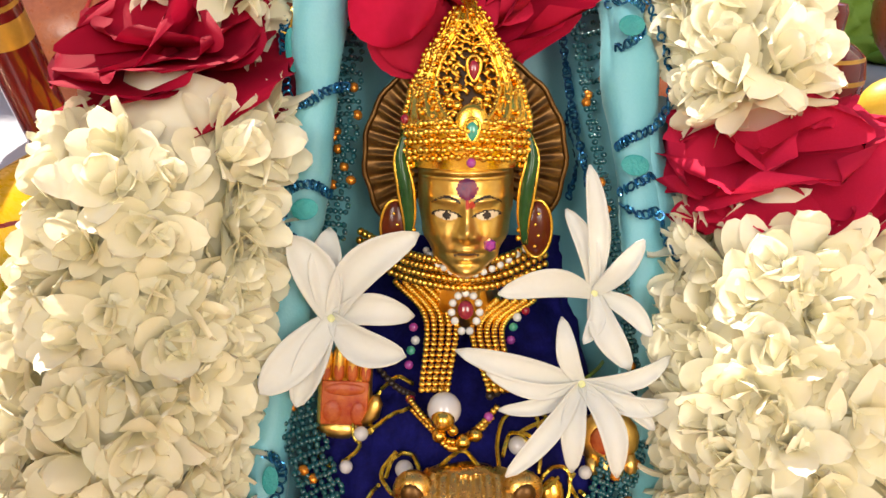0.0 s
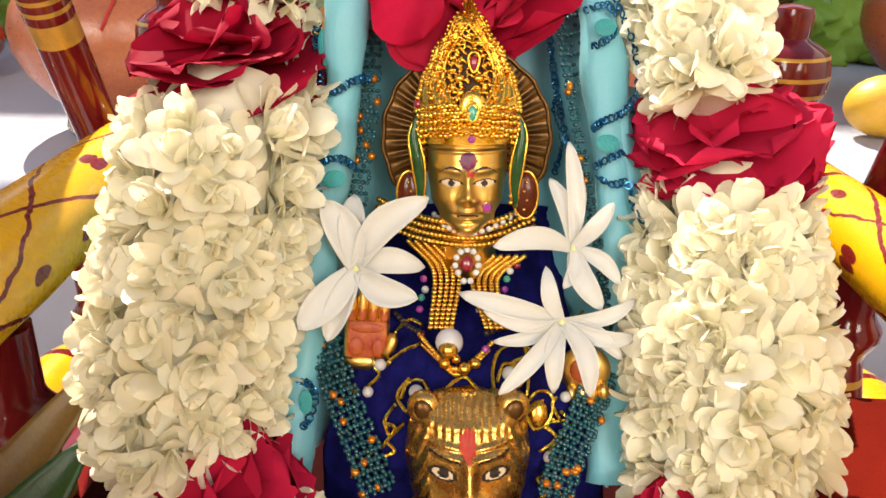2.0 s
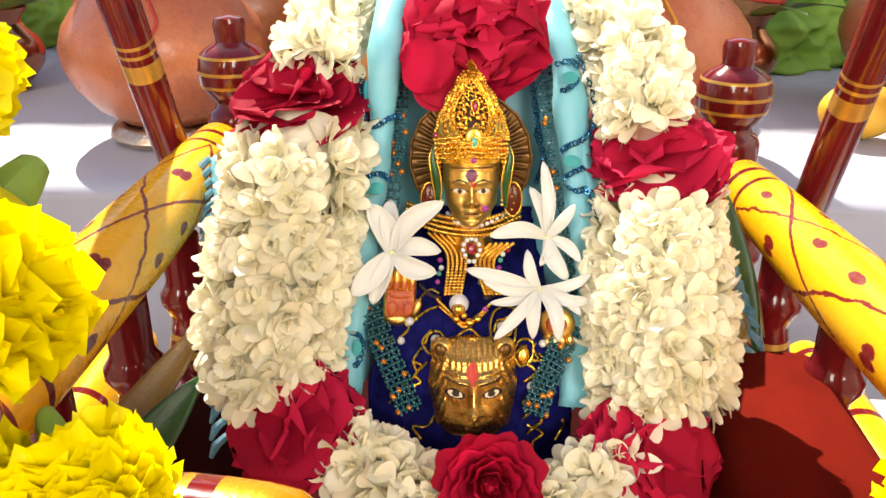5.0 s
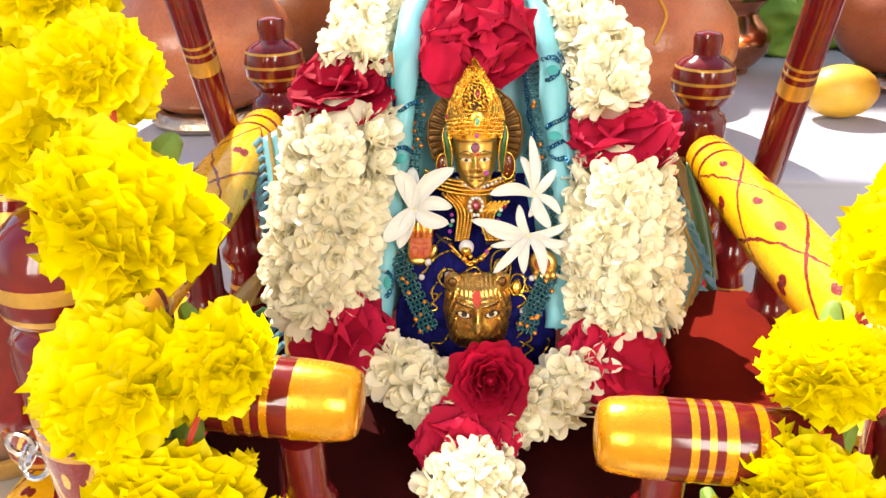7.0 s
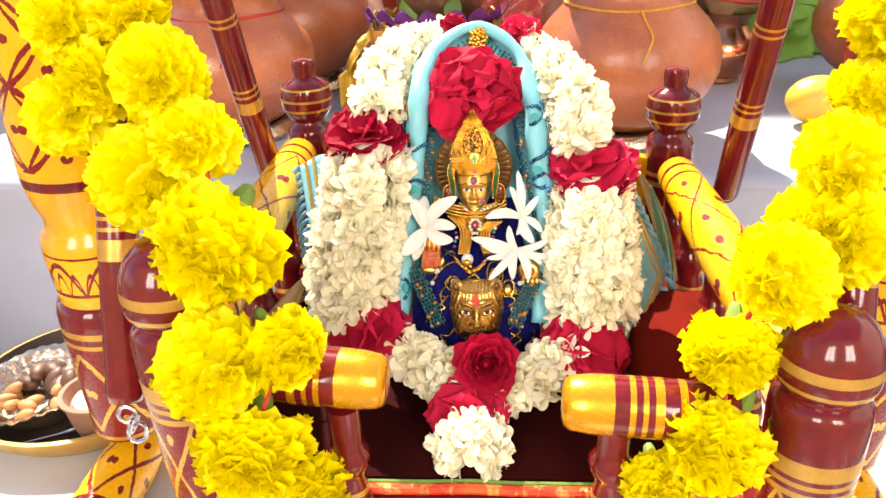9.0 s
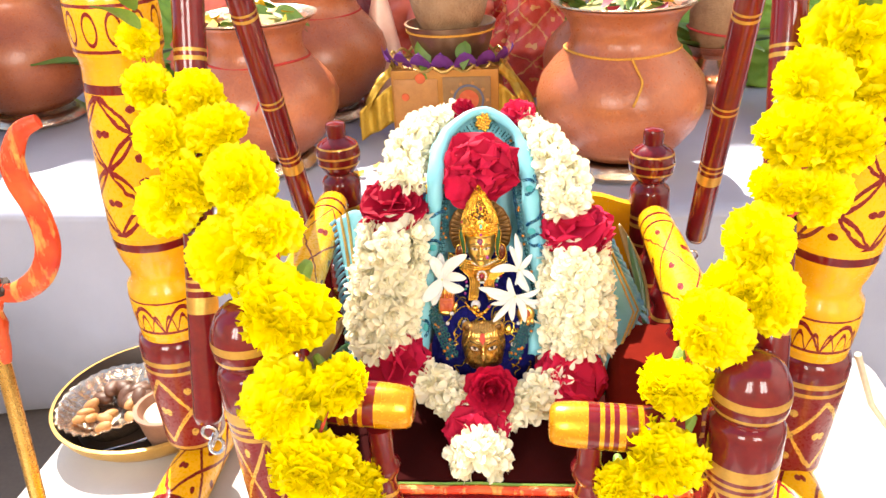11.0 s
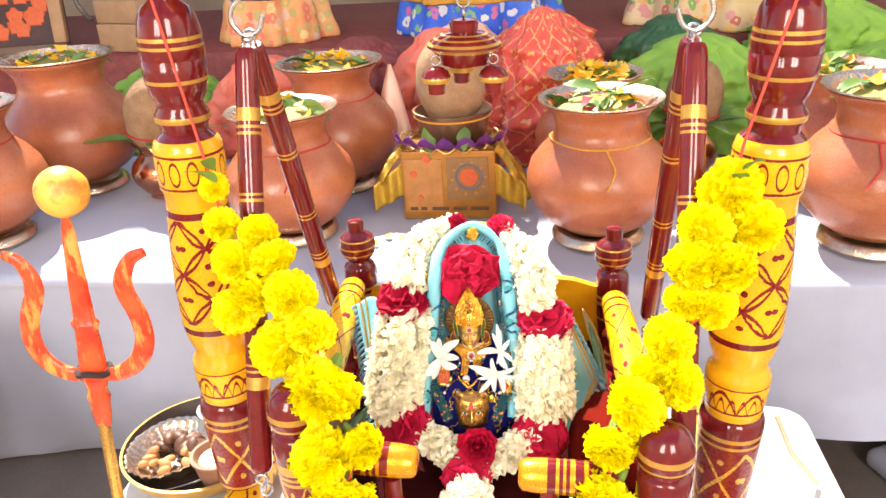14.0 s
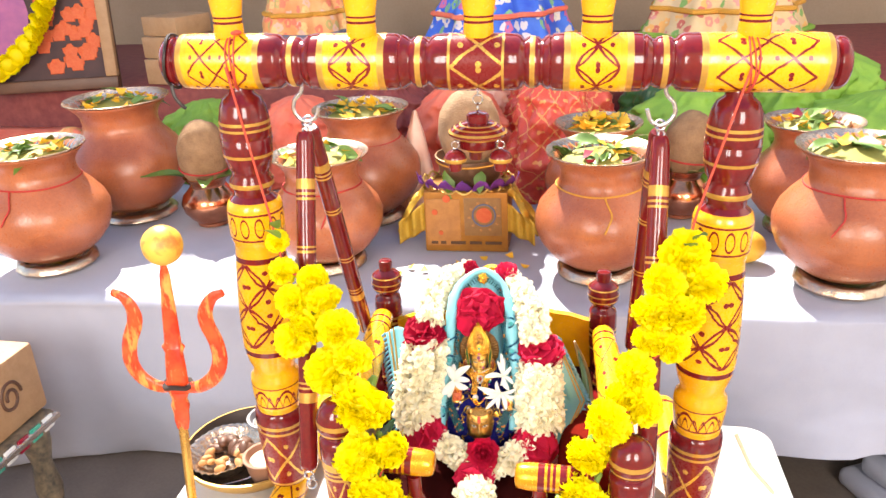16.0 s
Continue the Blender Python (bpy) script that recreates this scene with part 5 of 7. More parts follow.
# neck and ears
tube([HEAD @ Vector(p) for p in ((0, -6, -1.0), (0, -11, -5.0), (0, -16, -8))], [0.0040, 0.0042, 0.0065], 16, idol, slot=S_IDOL)

# crown: a tall cone with a sunken heart coloured dark as shade, flame ridges and bead borders
crown_half = [(8.2, 9.6), (11, 10.4), (15, 10.2), (19, 9.2), (24, 7.0), (29, 3.9), (33, 1.2), (34.5, 0.3)]


def heart(y):
    return 0.0 if y < 13.6 or y > 29.3 else 4.6 * math.sin(math.pi * ((y - 13.6) / 15.7) ** 0.8) ** 0.9


def crown_bumps(x, y):
    ax, hw = abs(x), heart(y)
    z = 0.0
    if ax < hw - 0.25:
        z = -1.8
    elif y > 13:
        out = lerp_rows(crown_half, y)
        z = 0.42 * math.cos((ax - hw) / max(0.6, out - hw) * 2 * math.pi * 2.5) * min(1, (y - 13) / 3)
    return z


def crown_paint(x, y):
    # the sunken heart gets its shade by colour
    return S_RECESS_SHADE if abs(x) < heart(y) - 0.35 else S_CROWN


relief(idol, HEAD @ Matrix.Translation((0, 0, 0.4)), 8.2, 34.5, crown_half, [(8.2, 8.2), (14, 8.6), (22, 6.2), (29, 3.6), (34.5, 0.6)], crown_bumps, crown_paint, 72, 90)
rc = random.Random(5)


def on_crown(x, y):
    a, d = lerp_rows(crown_half, y), lerp_rows([(8.2, 8.2), (14, 8.6), (22, 6.2), (29, 3.6), (34.5, 0.6)], y)
    s = math.asin(max(-1, min(1, x / a * math.sin(1.35))))
    return d * (math.cos(s) - math.cos(1.35)) / (1 - math.cos(1.35)) + 0.4


def stud(x, y, r, slot, lift=0.0, u=8, v=6):
    ball(r, HEAD @ Matrix.Translation((x, y, on_crown(x, y) + lift)), idol, slot, u, v)


for s in (-1, 1):
    for k in range(26):
        y = 14.0 + 19.0 * k / 25
        stud(s * lerp_rows(crown_half, y) * 0.93, y, 0.62 - 0.012 * k, S_CROWN, 0.1)
    for k in range(15):
        y = 14.6 + 14.0 * k / 14
        stud(s * max(0.15, heart(y) - 0.15), y, 0.36, S_CROWN, -0.1)
    for k in range(9):
        y = 16 + 10.0 * k / 8
        stud(s * max(0.5, heart(y) * 0.66), y + rc.uniform(-0.3, 0.3), 0.5, S_CROWN, -0.7)
        stud(s * max(0.3, heart(y) * 0.34), y + rc.uniform(-0.3, 0.3), 0.42, S_CROWN, -0.9)
    stud(s * 1.7, 19.8, 1.0, S_CROWN, -1.0), stud(s * 1.5, 17.3, 0.85, S_CROWN, -1.0), stud(s * 2.8, 18.2, 0.7, S_CROWN, -1.0)
for row in range(5):
    n = 22 + row
    for k in range(n):
        x = (2 * k / (n - 1) - 1) * (9.5 - 0.15 * row)
        y = 9.2 + row * 1.25 + 0.9 * (1 - (x / 9.5) ** 2) + rc.uniform(-0.2, 0.2)
        if row < 4 or abs(x) > 2.4:
            stud(x, y, rc.uniform(0.45, 0.68), S_CROWN, 0.15 + (0.3 if row % 2 else 0.0))
for k in range(190):
    y = rc.uniform(14.5, 31.5)
    a, b = heart(y) + 0.5, lerp_rows(crown_half, y) * 0.88
    if b > a:
        stud(rc.choice((-1, 1)) * rc.uniform(a, b), y, rc.uniform(0.26, 0.52), S_CROWN, 0.12, 6, 5)
for s in (-1, 1):
    for k in range(11):
        y = 9.5 - 1.25 * k
        ball(0.55, HEAD @ Matrix.Translation((s * (8.2 + 0.45 * math.sin(k * 0.33)), y, 3.2)), idol, S_CROWN, 8, 6)


def drop(x, y, w, h, slot, lift, rim=True):
    """A drop-shaped stone in a gold setting."""
    pts = [Vector((x + w * math.sin(t) * (1 - 0.35 * math.cos(t)), y - h * math.cos(t), on_crown(x, y) + lift)) for t in (2 * math.pi * i / 20 for i in range(20))]
    if rim:
        tube([HEAD @ p for p in pts], 0.00028, 6, idol, closed=True, slot=S_CROWN)
    ball(1.0, HEAD @ Matrix.Translation((x, y - 0.15 * h, on_crown(x, y) + lift - 0.1)), idol, slot, 12, 8, (w * 0.9, h * 0.85, 0.55))


for k in range(46):
    y = 15.2 + 12.6 * k / 45
    x = (heart(y) - 0.7) * math.sin(k * 2.4)
    r = rc.uniform(0.5, 0.85)
    tube([HEAD @ Vector((x + r * math.cos(a), y + r * math.sin(a), on_crown(x, y) - 1.0 + 0.2 * math.sin(2 * a))) for a in (0.45 * i for i in range(12))], 0.00024, 6, idol, slot=S_CROWN)
drop(0.9, 22.6, 0.95, 1.8, S_RUBY, -0.3)
ball(1.0, HEAD @ Matrix.Translation((0.6, 14.4, on_crown(0.6, 14.4) - 0.3)), idol, S_CROWN, 16, 10, (2.6, 3.4, 0.8))
drop(0.6, 14.0, 1.05, 1.7, S_EMERALD, 0.6)
ball(0.75, HEAD @ Matrix.Translation((0.5, 9.2, 8.6)), idol, S_VIOLET, 10, 8)
ball(0.85, HEAD @ Matrix.Translation((-9.2, 15.2, 3.2)), idol, S_RUBY, 10, 8)
# side pendants of green and brown enamel with gold rims
for s in (-1, 1):
    pts = curve([(s * 8.6, 14.5, 3.2), (s * 10.0, 10, 3.4), (s * 9.3, 5, 3.6), (s * 8.8, 0, 3.4), (s * 9.2, -4.0, 3.0)], 20)
    tube([HEAD @ p for p in pts], [0.0005 + 0.0006 * math.sin(math.pi * i / 19) for i in range(20)], 8, idol, slot=S_GREEN)
    for off in (-1.15, 1.15):
        tube([HEAD @ (p + Vector((off * math.sin(math.pi * i / 19), 0, 0.25))) for i, p in enumerate(pts)], 0.00028, 6, idol, slot=S_CROWN)
    ball(1.0, HEAD @ Matrix.Translation((s * 10.9, -1.6, 2.6)), idol, S_BROWN, 16, 10, (2.3, 4.4, 1.0))
    tube([HEAD @ Vector((s * (10.9 + 2.35 * math.cos(a)), -1.6 + 4.5 * math.sin(a), 2.8)) for a in (2 * math.pi * i / 26 for i in range(26))], 0.0003, 6, idol, closed=True, slot=S_CROWN)
    for k in range(4):
        ball(0.32, HEAD @ Matrix.Translation((s * (10.6 + 0.5 * (k % 2)), -4.2 + 1.7 * k, 3.6)), idol, S_CROWN, 8, 6)


def fan(u, v):
    a = radians(-38 + 256 * u)
    r = 7.5 + 8.8 * v * (1 + 0.02 * math.sin(u * 300))
    ridge = 0.38 * math.sin(u * 2 * math.pi * 30) * math.sin(math.pi * min(1, v * 0.95 + 0.05))
    return HEAD @ Vector((r * math.cos(a), 8.5 + r * math.sin(a) * 1.05, -3.0 - 2.2 * v + ridge))


sheet(fan, 300, 6, idol, S_BRONZE)
tube([fan(i / 60, 1.0) for i in range(61)], 0.0005, 6, idol, slot=S_BRONZE)
# raised palm, painted red
PALM = IDOL @ Matrix.Translation((-15.18, -17.66, -3)) @ pose(0, 0, 0, 8, 6, -3)
box(8.6, 8.2, 2.6, 1.1, idol, PALM @ Matrix.Translation((0, -2.2, -1.3)), S_IDOL, 3)
box(7.4, 7.2, 0.5, 0.24, idol, PALM @ Matrix.Translation((0, -2.0, 1.0)), S_HAND, 2)
for cx, cy, rx, ry in ((2.2, -3.6, 1.3, 2.0), (-1.9, -3.4, 1.6, 2.0), (0.0, 0.3, 3.4, 1.1)):
    ball(1.0, PALM @ Matrix.Translation((cx, cy, 1.4)), idol, S_HAND, 14, 8, (rx, ry, 0.45))
for k in range(4):
    x = -3.2 + 2.12 * k
    tube([PALM @ Vector((x, 1.0, 0.1)), PALM @ Vector((x, 3.6 + (0.5 if k in (1, 2) else 0), 0.25)), PALM @ Vector((x, 5.6 + (0.7 if k in (1, 2) else 0), 0.45)), PALM @ Vector((x, 7.0 + (0.7 if k in (1, 2) else 0), 0.5))], [0.00112, 0.00112, 0.00105, 0.0006], 10, idol, slot=S_IDOL)
    ball(1.0, PALM @ Matrix.Translation((x, 3.2, 0.95)), idol, S_HAND, 10, 6, (0.85, 2.5, 0.38))
tube([PALM @ Vector(p) for p in ((3.2, -5.0, 0.6), (4.6, -3.6, 1.2), (5.0, -1.8, 1.4), (4.9, -0.6, 1.4))], [0.0012, 0.0012, 0.0011, 0.0006], 10, idol, slot=S_IDOL)
ball(1.0, PALM @ Matrix.Translation((0, -6.6, -0.6)), idol, S_IDOL, 14, 10, (4.2, 2.0, 2.2))
PALM2 = IDOL @ Matrix.Translation((26.65, -25.72, -3)) @ pose(0, 0, 0, 10, -8, 6)
ball(1.0, PALM2, idol, S_IDOL, 16, 12, (5.0, 5.0, 2.0))
ball(1.0, PALM2 @ Matrix.Translation((0, 0.4, 1.55)), idol, S_HAND, 16, 10, (2.9, 2.7, 0.6))
for k in range(4):
    tube([PALM2 @ Vector((-3 + 2 * k, -2.5, 1.0)), PALM2 @ Vector((-3 + 2 * k, -4.6, 1.4)), PALM2 @ Vector((-3 + 2 * k, -6.0, 0.8))], [0.0010, 0.0011, 0.0008], 10, idol, slot=S_IDOL)

# lion's head below
LION = IDOL @ Matrix.Translation((4.0, -39.4, 4.0)) @ pose(0, 0, 0, 6, 0, 0) @ Matrix.Diagonal((1.06, 1.06, 1.0, 1))


def lion_bumps(x, y):
    ax = abs(x)
    z = 4.6 * g(ax, y, 0, -6.5, 2.9, 3.0) + 2.2 * g(ax, y, 0, -1.5, 1.2, 4.0) + 1.3 * g(ax, y, 0, -5.0, 2.0, 0.8) - 0.7 * g(ax, y, 1.2, -5.7, 0.5, 0.4)
    z += 1.1 * g(ax, y - 0.18 * ax, 3.8, 1.5, 2.6, 0.6) + 0.6 * g(ax, y - 0.15 * ax, 4.4, 3.1, 3.0, 0.45) - 1.5 * g(ax, y, 4.4, -0.9, 2.0, 1.2) + 1.1 * g(ax, y, 4.4, -1.0, 1.6, 0.8)
    z += 1.0 * g(ax, y, 4.0, -6.8, 2.0, 2.0) - 1.2 * g(ax, y, 0, -9.0, 3.2, 0.35) - 0.35 * g(ax, y, 0, -7.4, 0.25, 1.4)
    z += 2.3 * g(ax, y, 7.6, 8.6, 1.7, 1.9) - 1.5 * g(ax, y, 7.6, 8.0, 0.9, 1.0)
    if y > 3.5 and ax < 6.2:
        z += 0.26 * math.sin(x * 4.6) * min(1, (y - 3.5) / 2)
    if ax > 6.6 and y < 6:
        z += 0.45 * math.sin(ax * 3.6 + y * 1.5)
    return z


def lion_paint(x, y):
    ax = abs(x)
    e = ((ax - 4.4) / 1.75) ** 2 + ((y + 0.95 - 0.12 * (ax - 4.4)) / 0.85) ** 2
    if (ax - 4.2) ** 2 + (y + 0.85) ** 2 < 0.72:
        return S_BLACK
    if e < 1:
        return S_EYE
    if e < 1.9:
        return S_BLACK
    if 1.2 < ax < 6.6 and abs(y - (0.9 + 0.28 * ax)) < 0.22:
        return S_BLACK
    if ((x + 0.2) / 1.35) ** 2 + ((y - 4.2) / 2.3) ** 2 < 1 + 0.9 * noise.noise(Vector((x * 0.9, y * 0.9, 0))):
        return S_TILAK
    return S_LION


relief(idol, LION, -12.5, 11.2, [(-12.5, 7.0), (-10, 9.2), (-4, 10.2), (4, 10.4), (7, 9.6), (9.2, 8.0), (10.6, 6.0), (11.2, 4.2)], [(-12.5, 5), (-8, 9.5), (0, 10.5), (6, 9), (11.2, 4.0)], lion_bumps, lion_paint, 84, 100)
for s in (-1, 1):
    ball(1.0, LION @ Matrix.Translation((s * 7.4, 8.6, 3.2)) @ pose(0, 0, 0, 0, 0, -32 * s), idol, S_LION, 16, 12, (2.9, 3.1, 1.9))
    # dark lobe stands in for the shade inside the ear
    ball(1.0, LION @ Matrix.Translation((s * 7.5, 8.5, 4.4)) @ pose(0, 0, 0, 0, 0, -32 * s), idol, S_BRONZE, 14, 10, (1.7, 2.0, 0.95))
ball(1.0, LION @ Matrix.Translation((0, -0.5, -1.5)), idol, S_LION, 24, 16, (11.0, 11.6, 5.0))
statue = part("idol_statue", idol, SLOTS, None, sharp=180)
tagged(statue, "small brass goddess statue with tall gold crown and lion head", "statue")

# ---- dress ----
dress = thing("velvet_dress", "deep blue velvet dress with gold wire and pearls", "dress", IDOL @ Matrix.Diagonal((1000, 1000, 1000, 1)))
lap = [(-84, -8.0), (-64, -2.0), (-50, 1.0), (-40, 3.0), (-30, 3.0), (-24, 0.0), (-18, -5.0), (-12, -10.0), (-5, -13.5), (6, -14.0)]


def dress_at(x, y):
    e = (x - 3.5) / 21.0
    return lerp_rows(lap, y) - (6.0 + 11.0 * max(0.0, min(1.0, (y + 22) / 24))) * e * e + 1.8 * noise.noise(Vector((x * 0.30, y * 0.22, 3))) + 1.0 * noise.noise(Vector((x * 0.8, y * 0.7, 8)))


def dress_fn(u, v):
    y = -84 + 91 * v
    x = 3.5 + (2 * u - 1) * (22 + 6 * max(0.0, min(1.0, (-y - 22) / 20)))
    return Vector((x, y, dress_at(x, y))) * 0.001


part("cloth", sheet(dress_fn, 70, 110, thick=-0.0008), M_BLUE, dress, sharp=180)


def on_dress(px, lift):
    return Vector((px[0], px[1], dress_at(px[0], px[1]) + lift)) * 0.001


for q, r in (((-5.55, -29.12, 3), 1.45), ((11.98, -25.95, 3), 1.5), ((-12.54, -24.58, 0), 1.2), ((19.55, -41.59, 2), 1.3), ((-14.87, -29.74, 0), 1.1), ((9.51, -30.11, 3), 1.0), ((8.02, -32.09, 3), 0.9), ((22.70, -30.54, 1), 1.1), ((6.68, -14.57, 0), 0.8)):
    part("pearl", ball(0.001 * r, Matrix.Translation(on_dress(q, r * 0.6 + 0.8)), u=14, v=10), M_PEARL, dress, sharp=180)
wires = [[(-8.32, -30.11, 3), (-7.13, -27.43, 3), (-4.36, -27.24, 3), (-2.87, -29.61, 3)], [(-0.20, -28.42, 3), (1.58, -26.84, 3), (3.76, -26.44, 3), (5.74, -28.13, 3)], [(9.01, -29.61, 3), (8.72, -25.65, 3), (10.00, -21.89, 3), (14.46, -20.70, 3), (15.45, -24.66, 3), (14.95, -29.61, 3)],
         [(-9.38, -31.32, 2), (-11.57, -34.81, 2), (-9.38, -35.81, 2), (-12.17, -39.80, 2)], [(-7.88, -34.81, 2), (-10.37, -37.31, 2), (-11.57, -34.81, 2)], [(14.46, -32.58, 3), (16.44, -29.12, 3), (19.91, -30.11, 3), (19.41, -34.56, 3), (16.44, -36.05, 3), (14.46, -32.58, 3)],
         [(17.56, -40.30, 2), (21.55, -37.31, 2), (24.71, -35.06, 1)], [(21.70, -35.06, 1), (20.05, -31.82, 2), (20.75, -30.32, 2)], [(9.51, -27.14, 3), (10.99, -24.16, 3), (13.96, -24.66, 3), (13.96, -27.63, 3), (10.99, -28.42, 3)], [(-12.54, -25.19, 0), (-8.50, -22.16, 0), (-4.96, -20.64, 0)], [(-9.64, -18.36, -2), (-7.13, -16.42, -3), (-4.55, -17.46, -3)]]
rw = random.Random(77)
for k in range(20):
    x, y = 3.5 + rw.choice((-1, 1)) * rw.uniform(9, 24), rw.uniform(-60, -20)
    wires.append([(x, y, 0), (x + rw.uniform(-3, 3), y + rw.uniform(1.5, 3.5), 0), (x + rw.uniform(-4, 4), y + rw.uniform(3, 6), 0), (x + rw.uniform(-2, 5), y + rw.uniform(5, 8), 0)])
for w in wires:
    part("wire", tube([on_dress(p, 1.25) for p in curve([Vector(q) for q in w], 22)], 0.00036, 6), M_ZARI, dress)
dstone = on_dress((17.13, -33.38, 3), 1.4)
part("stone", ball(0.001, Matrix.Translation(dstone), u=14, v=10, scale=(2.0, 2.8, 1.0)), M_GOLDBEAD, dress)

# ---- necklaces ----
neck = thing("gold_necklace", "heavy gold bead necklace with a ruby and crystal pendant", "necklace", IDOL @ Matrix.Diagonal((1000, 1000, 1000, 1)))


def bead_row(points, r, n, mat, name, u=7, v=5, lift=None):
    bm = bmesh.new()
    for p in curve([Vector(q) for q in points], n):
        ball(0.001 * r, Matrix.Translation(p * 0.001), bm, 0, u, v)
    ob = part(name, bm, mat, neck, sharp=180)
    return tagged(ob, kind="stuff")


for k in range(15):
    p = curve([Vector((-2.32, 4.32, -6)), Vector((0.10, 1.86, -3)), Vector((4.18, 0.51, -1)), Vector((8.88, 1.65, -3)), Vector((13.81, 4.53, -6))], 15)[k]
    part("crystal", ball(0.00062, Matrix.Translation(p * 0.001), u=8, v=6), M_CRYSTAL, neck)
for row in range(4):
    dz = -0.6 * row
    bead_row([(-13.5 - 0.2 * row, 7.5 - 1.5 * row, -11), (-7.5, 4.6 - 1.4 * row, -6.5 + dz), (-2.0, 3.0 - 1.35 * row, -3.5 + dz), (4.2, 2.3 - 1.35 * row, -2.6 + dz), (10.5, 3.3 - 1.4 * row, -4 + dz), (17.5, 6.5 - 1.5 * row, -10)], 0.72, 38 - row, M_GOLDBEAD, "collar_strand", 8, 6)
for cx0, cx1, base in (((-2.37, -0.97, -9), (-1.91, -17.18, 1), 0), ((9.46, -3.98, -9), (8.44, -17.18, 1), 1)):
    for k in range(5):
        off = (k - 2) * 1.15
        a, b = Vector(cx0), Vector(cx1)
        mid = Vector(((a.x + b.x) / 2 + (2.2 if base == 0 else -1.2), (a.y + b.y) / 2 + 2.0, -8.5))
        bead_row([(a.x + off * 1.35 - (2 if base == 0 else -3.0), a.y, a.z), (mid.x + off * 1.1, mid.y, mid.z), (b.x + off * 0.85 + 1.0, b.y, b.z)], 0.62, 28, M_GOLDBEAD, "chain", 8, 6)
bead_row([(-4.99, -18.75, -1), (-2.39, -21.35, 2), (1.57, -24.48, 4), (5.55, -22.68, 3), (8.64, -19.99, 1)], 0.6, 26, M_GOLDBEAD, "chain")
bead_row([(-4.28, -20.78, -1), (-1.39, -22.96, 2.5), (1.57, -25.47, 4), (4.75, -24.16, 3), (7.84, -21.50, 1)], 0.6, 26, M_GOLDBEAD, "chain")
bead_row([(-9.91, -15.18, -6), (-7.18, -17.58, -4), (-4.51, -18.57, -2)], 0.6, 9, M_BLACK, "black_string")
bead_row([(7.69, -18.31, 0), (10.36, -17.54, -2), (12.58, -17.16, -4)], 0.75, 6, M_BLACK, "black_string")
pend = Vector((4.08, -5.34, -5))
part("pendant", ball(0.001, Matrix.Translation(pend * 0.001), u=14, v=10, scale=(1.35, 1.6, 0.8)), M_RUBY, neck, "ruby drop")
for k in range(11):
    a = 2 * math.pi * k / 11
    part("crystal", ball(0.0007, Matrix.Translation((pend + Vector((2.3 * math.sin(a), 2.7 * math.cos(a) - (0.8 if math.cos(a) < -0.8 else 0), 0.1))) * 0.001), u=8, v=6), M_CRYSTAL, neck)
part("large_pearl", ball(0.0026, Matrix.Translation(Vector((0.59, -19.57, 4)) * 0.001), u=20, v=14), M_PEARL, neck, "large grey pearl")
part("gold_ball", ball(0.0018, Matrix.Translation(Vector((0.39, -20.81, 5.5)) * 0.001), u=16, v=12), M_GOLDBEAD, neck)
for q, r in (((-0.20, -23.42, 4.5), 1.2), ((3.33, -24.39, 4.5), 1.3), ((5.31, -23.50, 4), 1.1), ((1.85, -22.55, 5), 0.9)):
    part("gold_ball", ball(0.001 * r, Matrix.Translation(Vector(q) * 0.001), u=14, v=10), M_GOLDBEAD, neck)
for q, mt in (((-4.49, -8.44, -8), M_VIOLET), ((-4.14, -10.51, -7), M_CRYSTAL), ((-4.85, -12.02, -6), M_EMERALD), ((-5.13, -14.24, -5), M_VIOLET), ((-4.69, -19.05, -1), M_RUBY), ((12.80, -6.88, -9), M_CRYSTAL), ((12.15, -8.50, -9), M_EMERALD), ((11.65, -10.58, -8), M_VIOLET), ((14.20, -5.81, -9), M_RUBY), ((7.38, -21.15, 2), M_VIOLET), ((-10.18, 4.98, -10), M_VIOLET), ((-11.48, 2.49, -10), M_CRYSTAL)):
    part("glass_bead", ball(0.0008, Matrix.Translation(Vector(q) * 0.001), u=8, v=6), mt, neck)
nose = thing("nose_stud", "faceted violet glass stud on the idol's cheek", "stud", IDOL @ Matrix.Translation((7.50, 5.13, 3.5)) @ Matrix.Diagonal((1000, 1000, 1000, 1)))
part("stone", ball(0.00105, u=6, v=4), M_VIOLET, nose, sharp=20)

# ---- satin shawl over the idol ----
shawl = thing("satin_shawl", "pale cyan satin shawl rolled round the idol, sequin trimmed", "shawl", pose(0.009, 0.13, 0.345))
SHO = Vector((0.009, 0.13, 0.345))
LP = [IDOL @ Vector(q) for q in ((-29.96, -47.09, -2), (-29.02, -33.18, -4), (-27.62, -16.76, -6), (-24.62, -0.96, -7), (-22.03, 14.87, -6), (-19.97, 30.27, -4), (-19.01, 46.59, -3))] + [Vector((-0.0155, 0.137, 0.4530)), Vector((-0.0085, 0.152, 0.4630))]
TOP = Vector((0.008, 0.1640, 0.4690))
RP = [IDOL @ Vector(q) for q in ((31.73, -48.39, -6), (32.16, -34.08, -8), (33.45, -17.10, -9), (34.20, -0.97, -9), (33.13, 15.17, -9), (32.05, 31.51, -10), (30.25, 48.68, -13))] + [Vector((0.0305, 0.150, 0.4520)), Vector((0.0235, 0.158, 0.4620))]
arch = curve(LP + [TOP] + RP[::-1], 90)
roll = [0.0041 + 0.0004 * math.sin(i * 0.7) + 0.0005 * math.sin(i * 0.23) for i in range(90)]
roll = [r * (1.08 if i > 48 else 1.0) * (0.8 if 36 < i < 54 else 1.0) for i, r in enumerate(roll)]
bm = tube([p - SHO for p in arch], roll, 18, flat=0.75, up=(1, 0, 0))
